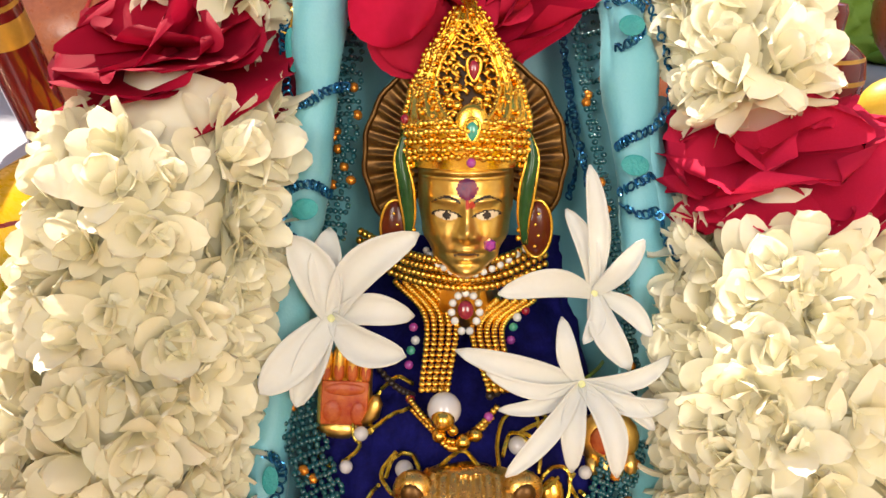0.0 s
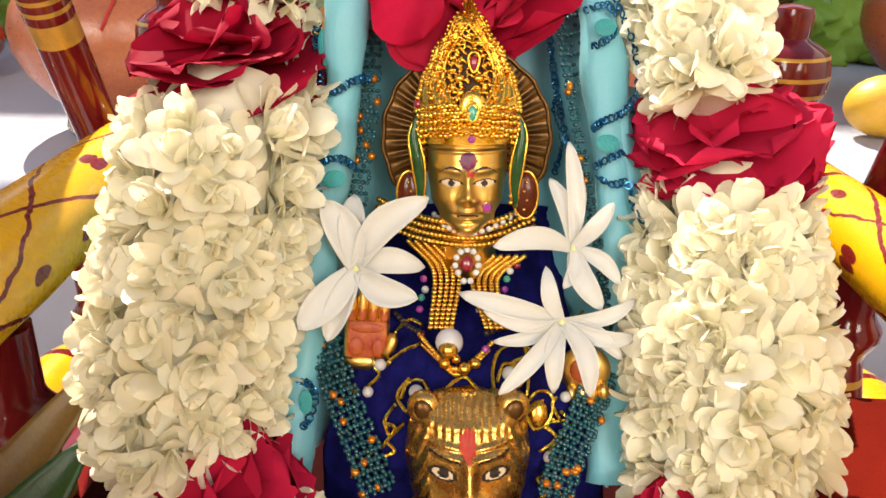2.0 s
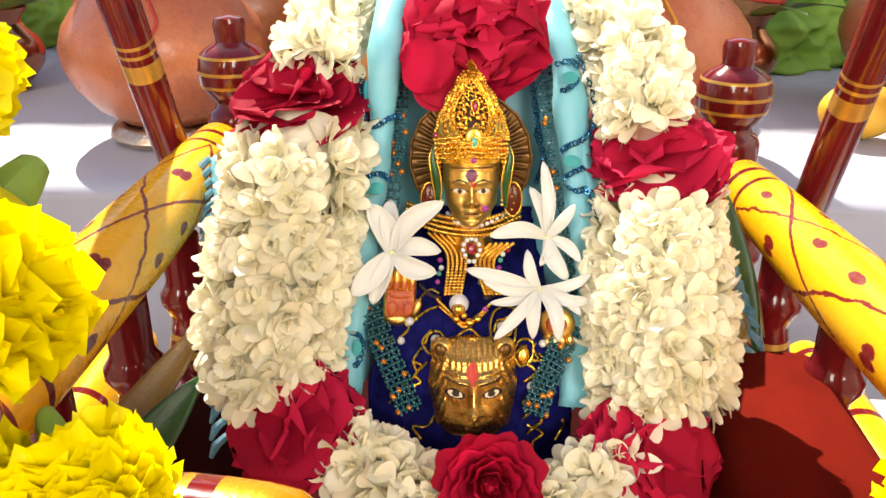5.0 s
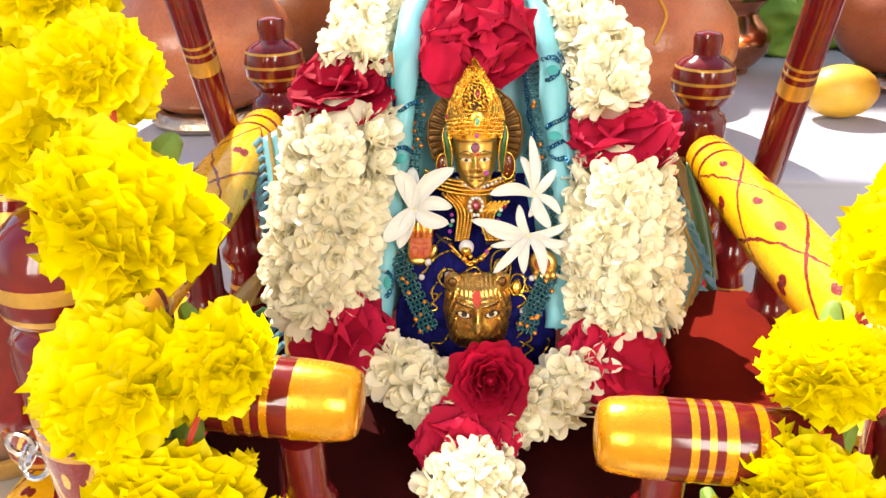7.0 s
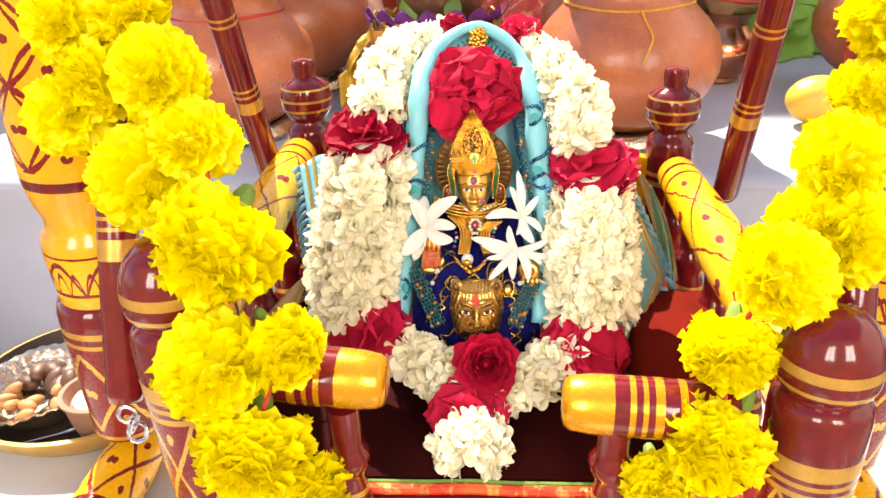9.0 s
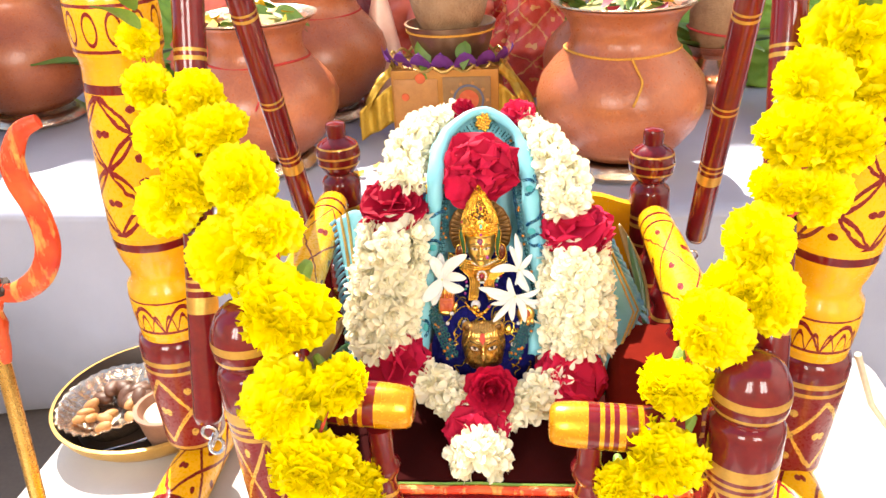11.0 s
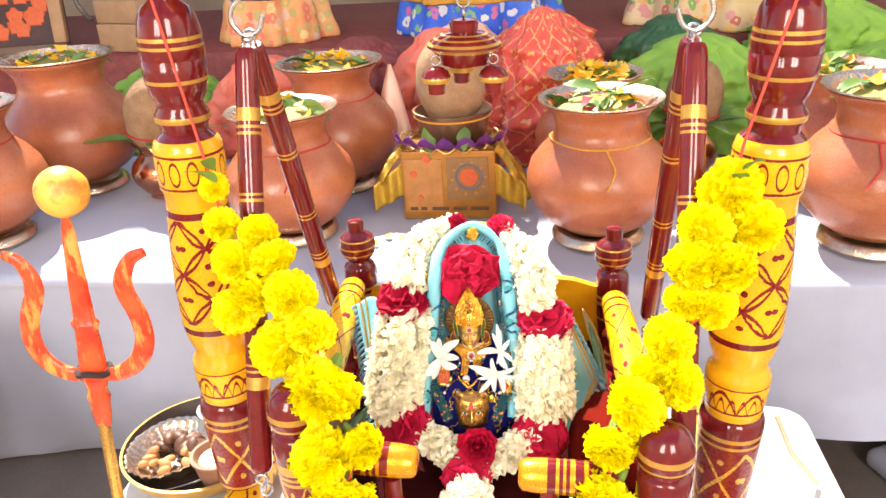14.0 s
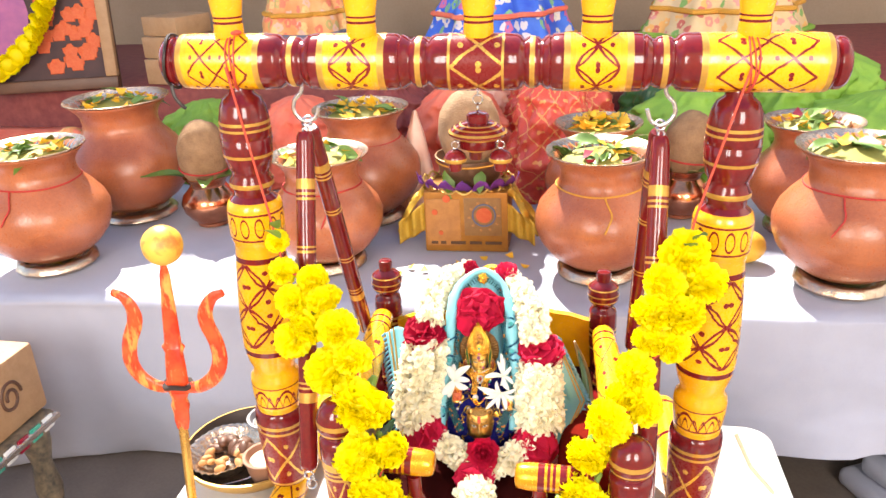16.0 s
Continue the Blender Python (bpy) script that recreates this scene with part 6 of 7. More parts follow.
for v in bm.verts:
    v.co += Vector((noise.noise(v.co * 120), noise.noise(v.co * 120 + Vector((5, 0, 0))), 0)) * 0.0010
part("rolled_edge", bm, M_SATIN, shawl, "rolled cyan satin edge", sharp=180)


def back_fn(u, v):
    k = v * 0.97
    i = k * 44.5
    a, b = arch[min(int(i), 44)], arch[89 - min(int(i), 44)]
    a2, b2 = arch[min(int(i) + 1, 44)], arch[89 - min(int(i) + 1, 44)]
    a, b = a.lerp(a2, i % 1), b.lerp(b2, i % 1)
    p = a.lerp(b, u)
    p.y += 0.030 * math.sin(math.pi * u) ** 0.6 * (1 - 0.75 * v ** 3) + 0.0015 * math.sin(u * 24 + 3 * v)
    return p - SHO


part("hood", sheet(back_fn, 40, 44, thick=0.0007), M_SATIN, shawl, sharp=180)


def side_fn(s):
    def fn(u, v):
        src = LP if s < 0 else RP
        line = src[0:6]
        k = v * 4.99
        p = line[int(k)].lerp(line[int(k) + 1], k % 1)
        q = Vector((-0.086, 0.172, 0.396)).lerp(Vector((-0.064, 0.088, 0.336)), 1 - v) if s < 0 else (Vector((0.099, 0.139, 0.354)).lerp(Vector((0.072, 0.160, 0.410)), (v - 0.4) / 0.6) if v > 0.4 else Vector((0.074, 0.088, 0.334)).lerp(Vector((0.099, 0.139, 0.354)), v / 0.4))
        r = p.lerp(q, u)
        r.y += (0.022 if s < 0 else -0.004) * math.sin(math.pi * u * 0.8) + 0.0035 * math.sin(u * 19 + 4 * v)
        return r - SHO
    return fn


for s in (-1, 1):
    fn = side_fn(s)
    part("drape", sheet(fn, 40, 30, thick=0.0008), M_SATIN, shawl, "cyan satin fold behind the garland", sharp=180)
    for w in (0.90, 0.955):
        part("gold_border", tube([fn(w, i / 30) + Vector((0, -0.0012, 0.0004)) for i in range(31)], 0.0010, 6), M_FRINGE, shawl)
    for k in range(22):
        a = fn(1.0, k / 21)
        part("tassel", tube([a, a + Vector((0.0035 * s, -0.001, -0.003)), a + Vector((0.0055 * s, -0.001, -0.0075))], [0.0012, 0.0015, 0.0007], 6), M_TASSEL, shawl)


def sequin_line(points, n, r=0.00072):
    bm = bmesh.new()
    pts = curve([IDOL @ Vector(p) for p in points], n)
    for i, p in enumerate(pts):
        q = Matrix.Translation(p - SHO) @ pose(0, 0, 0, 62 + RND.uniform(-30, 30), RND.uniform(-25, 25), RND.uniform(0, 90))
        tube([q @ Vector((r * math.cos(a), r * math.sin(a), 0)) for a in (2 * math.pi * k / 8 for k in range(8))], r * 0.30, 5, bm, closed=True)
    ob = part("sequin_trim", bm, M_SEQUIN, shawl)
    tagged(ob, kind="stuff")


for pts, n in (([(-24.13, 27.35, -4), (-20.86, 27.70, -1.5), (-17.52, 29.44, -1), (-14.98, 30.26, -2)], 12), ([(-25.38, 12.79, -4), (-22.98, 14.46, -2), (-19.83, 14.62, -1.5), (-17.77, 13.33, -3)], 12), ([(-24.86, 10.50, -4), (-24.55, 7.38, -4), (-22.31, 5.06, -3)], 8), ([(-25.03, 41.99, -5), (-25.55, 36.76, -5), (-24.71, 29.43, -5)], 14),
               ([(28.07, 45.28, -9), (31.21, 45.44, -6), (33.33, 44.15, -7)], 8), ([(28.42, 37.50, -8), (30.47, 37.80, -5), (33.54, 40.44, -7)], 9), ([(33.99, 47.43, -9), (36.97, 38.57, -8), (38.00, 30.89, -7), (35.42, 24.88, -6), (30.27, 22.15, -4), (28.89, 21.19, -6)], 30), ([(29.31, 13.81, -6), (31.83, 15.18, -4), (34.58, 16.45, -6)], 8),
               ([(29.73, 11.49, -6), (32.35, 9.98, -4), (35.18, 10.37, -5), (36.76, 5.86, -5), (38.33, 3.25, -5)], 14), ([(-27.90, -27.80, -2), (-25.70, -28.23, 0), (-24.86, -30.97, -1), (-26.20, -35.31, 0), (-27.91, -36.57, -1)], 14), ([(-33.10, -8.33, -6), (-31.84, -16.76, -6), (-32.58, -25.20, -6)], 16), ([(23.47, 14.13, -22), (25.53, 21.40, -24), (23.90, 28.66, -25), (25.69, 35.79, -25)], 26), ([(22.31, 43.33, -22), (23.77, 30.11, -20), (25.67, 15.67, -14)], 30)):
    sequin_line(pts, n)
for q, w, h, r in (((-21.32, 10.81, -1.2), 3.0, 2.6, 8), ((-23.47, 36.13, -2.5), 1.6, 5.5, 5), ((30.89, 40.60, -4.5), 3.0, 2.6, 0), ((31.20, 17.93, -3.5), 3.2, 2.6, -8), ((-26.41, -31.35, 0.5), 1.8, 3.4, 0)):
    part("stitched_leaf", ball(0.001, IDOL @ Matrix.Translation(q) @ pose(0, 0, 0, 0, 0, r) @ Matrix.Diagonal((1000, 1000, 1000, 1)), u=14, v=8, scale=(w * 0.72, h * 0.66, 0.16)), M_THREADTEAL, shawl, "teal stitched leaf", m=Matrix.Translation(-SHO))
brooch = thing("gold_brooch", "small gold filigree brooch at the top of the shawl", "brooch", pose(0.009, 0.1575, 0.4655))
bm = bmesh.new()
for k in range(26):
    a, d = k * 2.4, 0.0008 * math.sqrt(k)
    ball(0.0011, pose(d * math.cos(a), -0.0005, d * math.sin(a) * 1.25 - 0.001), bm, 0, 8, 6)
part("filigree", bm, M_CROWN, brooch, sharp=180)

# ---- beaded net lace ----
lace = thing("beaded_lace", "dark teal beaded net lace with amber beads beside the idol", "lace", IDOL @ Matrix.Diagonal((1000, 1000, 1000, 1)))


def net(path, width, rows, cols, seed, r=0.52):
    rnd = random.Random(seed)
    line = curve([Vector(p) for p in path], rows)
    teal, amber = bmesh.new(), bmesh.new()
    for i, p in enumerate(line):
        d = (line[min(i + 1, rows - 1)] - line[max(i - 1, 0)]).normalized()
        side = d.cross(Vector((0, 0, 1))).normalized()
        for c in range(cols):
            if (c % 2 == 0) == (i % 4 == 1) and i % 2:
                continue
            off = (c - (cols - 1) / 2) / cols * width + (0.22 * math.sin(i * 1.57))
            q = p + side * off + Vector((0, 0, 0.5 * math.sin(c * 1.1) + rnd.uniform(-0.2, 0.2)))
            gold = rnd.random() < 0.045
            m = Matrix.Translation(q * 0.001) @ pose(0, 0, 0, rnd.uniform(0, 60), rnd.uniform(0, 60), 0)
            ball(0.00085 if gold else 0.001 * r, m, amber if gold else teal, 0, 8 if gold else 6, 6 if gold else 4, (1, 1, 1.15))
    for bm, nm, mt in ((teal, "bead_net", M_TEAL), (amber, "amber_trim", M_COPPERBEAD)):
        if len(bm.faces):
            tagged(part(nm, bm, mt, lace, sharp=180), kind="stuff")
        else:
            bm.free()


net([(-15.25, 41.79, -12), (-15.49, 28.07, -9), (-16.67, 17.20, -8), (-18.18, 5.49, -9)], 4.4, 34, 5, 1)
net([(-23.46, -20.84, -5), (-19.76, -30.46, -1), (-15.86, -38.80, 2), (-12.28, -47.44, 3)], 6.8, 34, 9, 2)
net([(30.27, -25.90, -4), (26.59, -33.52, -1), (22.74, -40.80, 2), (19.91, -48.43, 3)], 6.8, 34, 9, 3)
inner = [IDOL.inverted() @ (p + (Vector((0.008, 0.158, 0.43)) - p).normalized() * 0.0062) for p in arch[24:66]]
net([tuple(q) for q in inner[:21:5]], 4.0, 30, 5, 7)
net([tuple(q) for q in inner[21::5]], 4.0, 30, 5, 8)
net([(22.62, 50.75, -16), (24.40, 35.44, -13), (26.46, 19.47, -9), (28.57, 4.32, -6), (30.68, -8.33, -6), (31.73, -18.87, -6)], 2.0, 70, 3, 4)

# ---- white star flowers ----
def star_flower(label, centre, tips, wide, seed):
    rnd = random.Random(seed)
    c = Vector(centre)
    t = thing("white_flower", label, "flower", IDOL @ Matrix.Translation(c) @ Matrix.Diagonal((1000, 1000, 1000, 1)), "white flowers on the idol")
    for k, (tip, w) in enumerate(tips):
        d = Vector(tip) - c
        ln = d.length
        lift, bend, cupv, tipc = rnd.uniform(0.12, 0.26), rnd.uniform(-0.12, 0.12), rnd.uniform(0.35, 0.8), rnd.uniform(-0.6, 1.2)
        side = d.cross(Vector((0, 0, 1))).normalized()
        nrm = side.cross(d).normalized()

        def fn(u, v):
            s = (u - 0.5) * 2
            ww = wide * w * (0.22 + 0.78 * math.sin(math.pi * min(1, 0.06 + 0.80 * v)) ** 0.9) * math.sqrt(max(0.0, 1 - v ** 7)) + 0.02
            p = d * v + side * (s * ww + bend * ln * math.sin(math.pi * v)) + nrm * (lift * ln * math.sin(math.pi * min(1, v * 0.85)) + cupv * ww * (s * s - 0.4) + 0.03 * ww * math.cos(5 * s) - tipc * ln * max(0.0, v - 0.55) ** 2)
            return p * 0.001
        part("petal", sheet(fn, 8, 14, thick=0.00022), M_STAR, t, sharp=180)
    part("throat", ball(0.0007, u=10, v=8), stuff("flower_throat_%d" % seed, c3(0.72, 0.72, 0.40), c3(0.6, 0.62, 0.3), 400, 0.6), t)


star_flower("white waxy flower with broad petals above the palm", (-17.12, -6.32, -1), [((-22.90, 6.93, 1), 1.0), ((-17.52, 8.05, -1), 0.75), ((-3.17, 7.03, 3), 0.85), ((-4.05, -5.97, 0), 0.7), ((-4.59, -11.87, 2), 0.85), ((-22.30, -19.99, 1), 0.75), ((-27.63, -17.66, 2), 1.0)], 3.3, 1)
star_flower("white star flower with narrow petals on the shawl", (23.88, -2.43, 0), [((7.67, -2.06, 4), 1.0), ((19.32, 10.72, 0), 0.75), ((22.50, 17.38, 1), 0.75), ((25.29, 12.44, 0), 0.7), ((30.90, 6.24, 3), 0.75), ((32.32, -8.88, 2), 0.75), ((28.61, -13.67, 4), 1.05), ((21.39, -10.30, 3), 0.7)], 2.0, 2)
star_flower("white star flower with curling narrow petals over the dress", (21.39, -15.94, 3), [((2.33, -10.56, 6), 0.95), ((18.35, -5.76, 5), 0.8), ((8.53, -19.28, 6), 0.6), ((8.85, -28.57, 7), 0.8), ((19.43, -28.38, 7), 0.9), ((25.97, -29.15, 7), 0.95), ((32.02, -22.55, 5), 0.7), ((35.50, -18.78, 4), 0.75), ((35.20, -11.90, 4), 0.7), ((6.44, -13.57, 5), 0.6)], 1.9, 3)

# ---- tray of offerings on the stool ----
M_RIM = stuff("tray_brass", c3(0.62, 0.40, 0.12), c3(0.50, 0.30, 0.08), 60, 0.4, metal=0.6, bump=0.3)
M_DARKTRAY = stuff("dark_tray", c3(0.05, 0.03, 0.02), c3(0.03, 0.02, 0.015), 60, 0.5)
M_NUT = stuff("almond", c3(0.50, 0.24, 0.08), c3(0.38, 0.17, 0.05), 200, 0.6, isl=0.4, bump=0.5)
M_DATE = stuff("dried_date", c3(0.12, 0.045, 0.02), c3(0.08, 0.03, 0.015), 200, 0.5, isl=0.4, bump=0.6)
tray = thing("offering_tray", "round brass-rimmed tray with a dark inside, on the stool", "tray", pose(-0.243, 0.198, STOOL_Z + 0.0015))
part("dish", lathe([(0.0, 0.050, 0), (0.002, 0.058, 0), (0.010, 0.066, 0), (0.018, 0.070, 0), (0.020, 0.0705, 0), (0.0205, 0.068, 1), (0.012, 0.0635, 1), (0.004, 0.056, 1), (0.0035, 0.002, 1)], 56), [M_RIM, M_DARKTRAY], tray)
fb = thing("foil_bowl", "crinkled silver foil bowl of dates and almonds", "bowl", pose(-0.264, 0.183, STOOL_Z + 0.0055, 4, -5, 0))
part("bowl", lathe([(0.0, 0.020), (0.002, 0.024), (0.014, 0.031), (0.021, 0.0355), (0.0225, 0.0385), (0.0215, 0.0388), (0.020, 0.036), (0.013, 0.029), (0.004, 0.022), (0.003, 0.001)], 96, wave=lambda a, z: 1 + (0.03 * math.sin(30 * a) + 0.01 * math.sin(7 * a)) * min(1, z / 0.01)), M_FOIL, fb, sharp=70)
rt = random.Random(12)
for k in range(26):
    a, d = rt.uniform(0, 6.28), 0.024 * math.sqrt(rt.random())
    near = d * math.sin(a) < 0.004
    b = ball(0.0042, u=10, v=7, scale=(1.0, 1.6, 0.75))
    for v in b.verts:
        v.co *= 1 + 0.08 * noise.noise(v.co * 400 + Vector((k, 0, 0)))
    part("almond" if near else "date", b, M_NUT if near else M_DATE, fb, m=pose(d * math.cos(a), d * math.sin(a), 0.010 + 0.006 * rt.random(), rt.uniform(-30, 30), rt.uniform(-30, 30), rt.uniform(0, 360)) @ Matrix.Diagonal((1, 1, 1, 1) if near else (1.4, 1.4, 1.5, 1)), sharp=180)
M_CUPCLAY = stuff("cup_clay", c3(0.30, 0.15, 0.09), c3(0.22, 0.11, 0.07), 60, 0.7, bump=0.4)
M_MILK = stuff("pale_paste", c3(0.62, 0.46, 0.32), c3(0.54, 0.38, 0.26), 100, 0.5)
for x, y, r, rim, lab, m1 in ((-0.215, 0.162, 0.0195, 0.0225, "small clay cup of pale paste on the tray", M_CUPCLAY), (-0.232, 0.228, 0.021, 0.0235, "small grey stone cup on the tray", stuff("grey_cup", c3(0.28, 0.27, 0.29), c3(0.2, 0.2, 0.22), 60, 0.6))):
    cup = thing("small_cup", lab, "cup", pose(x, y, STOOL_Z + 0.0055), "cups on the tray")
    part("body", lathe([(0, r * 0.66), (0.002, r * 0.78), (0.014, r * 0.95), (0.026, r * 1.05), (0.0285, rim), (0.0300, rim), (0.0302, rim - 0.003), (0.024, r * 0.85), (0.023, 0.001)], 36), m1, cup)
    part("filling", lathe([(0.0235, r * 0.8), (0.0255, r * 0.78), (0.0262, 0.001)], 28), M_MILK if m1 is M_CUPCLAY else M_DARKTRAY, cup)
spoon = thing("small_spoon", "small silver spoon lying in the tray", "spoon", pose(-0.238, 0.150, STOOL_Z + 0.009, 0, 0, 22))
part("handle", tube([(-0.022, 0, 0.002), (0.0, 0, 0.003), (0.014, 0, 0.005)], [0.0011, 0.0012, 0.0020], 8, flat=0.5), M_STEEL, spoon)
part("bowl", ball(0.006, pose(0.019, 0, 0.0065), u=14, v=8, scale=(1.3, 0.9, 0.35)), M_STEEL, spoon)
stick = thing("wooden_stick", "thin pale wooden stick leaning on the stool", "stick", pose(0.235, 0.17, STOOL_Z))
part("rod", tube([Vector((0.232, 0.150, 0.315)) - Vector((0.235, 0.17, STOOL_Z)), Vector((0.252, 0.160, 0.270)) - Vector((0.235, 0.17, STOOL_Z)), Vector((0.278, 0.168, 0.2345)) - Vector((0.235, 0.17, STOOL_Z))], 0.0021, 8), stuff("pale_stick", c3(0.62, 0.52, 0.38), c3(0.52, 0.42, 0.30), 200, 0.7), stick)

# ---- broad leaves tucked beside the idol ----
M_BROAD = stuff("broad_leaf", c3(0.018, 0.075, 0.022), c3(0.03, 0.105, 0.03), 120, 0.35, bump=0.3, spec=0.5)
M_BRONZELEAF = stuff("dry_leaf", c3(0.30, 0.18, 0.05), c3(0.22, 0.12, 0.03), 120, 0.4, bump=0.3)


def blade(pts, w, mat, label):
    p = curve([Vector(q) for q in pts], 16)
    t = thing("broad_leaf", label, "leaf", Matrix.Translation(p[0]), "leaves beside the idol")
    o = p[0].copy()

    def fn(u, v):
        i = min(int(v * 14.99), 14)
        c = p[i].lerp(p[i + 1], v * 14.99 - i)
        d = (p[i + 1] - p[i]).normalized()
        side = d.cross(Vector((0, -1, 0.3))).normalized()
        s = (u - 0.5) * 2
        ww = w * math.sin(math.pi * (0.08 + 0.9 * v)) ** 0.7
        return c + side * s * ww + Vector((0, -1, 0.3)) * (0.25 * ww * s * s) - o
    part("blade", sheet(fn, 6, 20, thick=0.0004), mat, t, sharp=180)


blade([(0.101, 0.135, 0.345), (0.098, 0.147, 0.368), (0.092, 0.160, 0.392)], 0.0026, M_BROAD, "dark green pointed leaf standing beside the garland")
blade([(0.104, 0.142, 0.348), (0.098, 0.160, 0.372), (0.089, 0.176, 0.393)], 0.0036, M_BRONZELEAF, "curled yellow-brown leaf behind the green one")
blade([(-0.095, 0.045, 0.340), (-0.082, 0.070, 0.346), (-0.066, 0.092, 0.362)], 0.0070, M_BROAD, "dark green leaf lying beside the garland")
blade([(-0.100, 0.060, 0.342), (-0.086, 0.090, 0.350), (-0.070, 0.112, 0.368)], 0.0055, M_BRONZELEAF, "curled yellow-brown leaf by the seat rail")

# ---- gold gift box with a coconut pot ----
M_CARD = stuff("gold_card", c3(0.44, 0.20, 0.03), c3(0.30, 0.12, 0.02), 45, 0.38, metal=0.35, bump=0.3)
M_PANEL = stuff("printed_panel", c3(0.50, 0.23, 0.06), c3(0.34, 0.14, 0.035), 60, 0.4, bump=0.2)
M_DARKPANEL = stuff("dark_panel", c3(0.30, 0.16, 0.05), c3(0.22, 0.11, 0.035), 90, 0.4)
M_GOLDLEAF = stuff("gold_tissue", c3(0.62, 0.40, 0.05), c3(0.46, 0.27, 0.03), 60, 0.35, metal=0.5, bump=0.6, fine=260, dist=0.002)
M_PURPLE = stuff("purple_cloth", c3(0.10, 0.012, 0.16), c3(0.16, 0.03, 0.24), 80, 0.6, bump=0.4)
M_PRINT = stuff("brown_print", c3(0.10, 0.045, 0.02), c3(0.08, 0.035, 0.015), 200, 0.6)
M_SEALBLUE = stuff("blue_print", c3(0.10, 0.12, 0.20), c3(0.14, 0.15, 0.22), 200, 0.6)
M_SEALRED = stuff("red_print", c3(0.55, 0.07, 0.02), c3(0.60, 0.14, 0.04), 200, 0.6)
gift = thing("gift_box", "gold printed card box with purple trim and tissue wings", "box", pose(-0.044, 0.655, TABLE_Z + 0.002, 0, 0, -3))
part("carton", box(0.122, 0.085, 0.092, 0.0015), M_CARD, gift)
part("panel", box(0.050, 0.0016, 0.072, 0.0004), M_PANEL, gift, m=pose(-0.033, -0.0432, 0.010))
part("panel", box(0.054, 0.0016, 0.058, 0.0004), M_DARKPANEL, gift, m=pose(0.025, -0.0432, 0.026))
ringp = [Vector((0.027 + 0.0165 * math.cos(a), -0.0446, 0.058 + 0.0165 * math.sin(a))) for a in (2 * math.pi * i / 32 for i in range(32))]
part("seal_ring", tube(ringp, 0.0013, 6, closed=True), M_SEALBLUE, gift)
part("seal", lathe([(0, 0.0115), (0.0012, 0.0115)], 28, m=pose(0.027, -0.0438, 0.058, 90)), M_SEALRED, gift, "round orange-red printed emblem")
for k in range(10):
    a = 2 * math.pi * k / 10
    part("ray", box(0.004, 0.001, 0.0035, 0.0003), M_PANEL, gift, m=pose(0.027 + 0.0215 * math.cos(a), -0.0442, 0.056 + 0.0215 * math.sin(a), 0, -math.degrees(a), 0))
for x, w in ((-0.047, 0.010), (-0.034, 0.008), (-0.012, 0.022), (0.014, 0.018), (0.040, 0.024)):
    part("print_bar", box(w, 0.001, 0.0045, 0.0003), M_PRINT, gift, m=pose(x, -0.0443, 0.0125))
for x, z, r in ((-0.045, 0.062, 0.0045), (-0.027, 0.083, 0.006), (-0.037, 0.030, 0.0035)):
    part("red_spot", lathe([(0, r), (0.001, r * 0.9)], 14, m=pose(x, -0.0443, z, 90)), M_SEALRED, gift)
for s in (-1, 1):
    def wing(u, v):
        x = s * (0.058 + 0.044 * v + 0.006 * math.sin(9 * u))
        return Vector((x, -0.036 + 0.05 * u * (1 - 0.3 * v) + 0.01 * math.sin(8 * v + 2 * u), 0.090 - 0.020 * v ** 0.5 - 0.052 * v * v + 0.010 * math.sin(math.pi * u)))
    part("tissue_wing", sheet(wing, 14, 12, thick=0.0006), M_GOLDLEAF, gift, "gold tissue wing", sharp=180)

    def wing_low(u, v):
        return Vector((s * (0.060 + 0.040 * u), -0.041 + 0.004 * math.sin(11 * u), 0.076 - 0.030 * u - 0.044 * v * (1 - 0.2 * u)))
    part("tissue_front", sheet(wing_low, 14, 10, thick=0.0006), M_GOLDLEAF, gift, sharp=180)
for k in range(9):
    a = math.pi + math.pi * (k + 0.5) / 9
    q = Vector((0.066 * math.cos(a), 0.046 * math.sin(a), 0.094))
    m = Matrix.Translation(q) @ pose(0, 0, 0, 0, 0, math.degrees(a) + 90)
    part("purple_petal", petal(bmesh.new(), 0.024, 0.014, 0.2, -0.5, m @ pose(0, 0.006, 0, 150, 0, 0), 0.7, 5, 6, 0.05, k), M_PURPLE, gift)
for ph in (0, math.pi):
    part("gold_braid", tube([Vector((0.067 * math.cos(a), 0.047 * math.sin(a), 0.0965 + 0.0065 * math.sin(9 * a + ph))) for a in (math.pi * 2 * i / 70 for i in range(70))], 0.0017, 6, closed=True), M_FRINGE, gift)
kp = thing("metal_pot", "dark copper pot on the gift box holding leaves", "pot", pose(-0.040, 0.660, TABLE_Z + 0.094))
part("body", lathe([(0, 0.030), (0.002, 0.036), (0.012, 0.043), (0.026, 0.047), (0.036, 0.049), (0.042, 0.052), (0.044, 0.0525), (0.0445, 0.050), (0.03, 0.044), (0.02, 0.03)], 40, caps=False), stuff("dull_copper", c3(0.30, 0.17, 0.09), c3(0.20, 0.11, 0.06), 60, 0.35, metal=0.7), kp)
part("thread", tube([Vector((0.0500 * math.cos(a), 0.0500 * math.sin(a), 0.0365)) for a in (2 * math.pi * i / 36 for i in range(36))], 0.0014, 6, closed=True), M_YTHREAD, kp)
for x, y, rz, ln in ((-0.034, -0.030, 205, 0.045), (0.018, -0.044, 170, 0.03), (-0.038, -0.020, 240, 0.04)):
    part("mango_leaf", leaf_mesh(ln, 0.010, 0.3), M_LEAF, kp, m=pose(x, y, 0.030, -50, 0, rz))
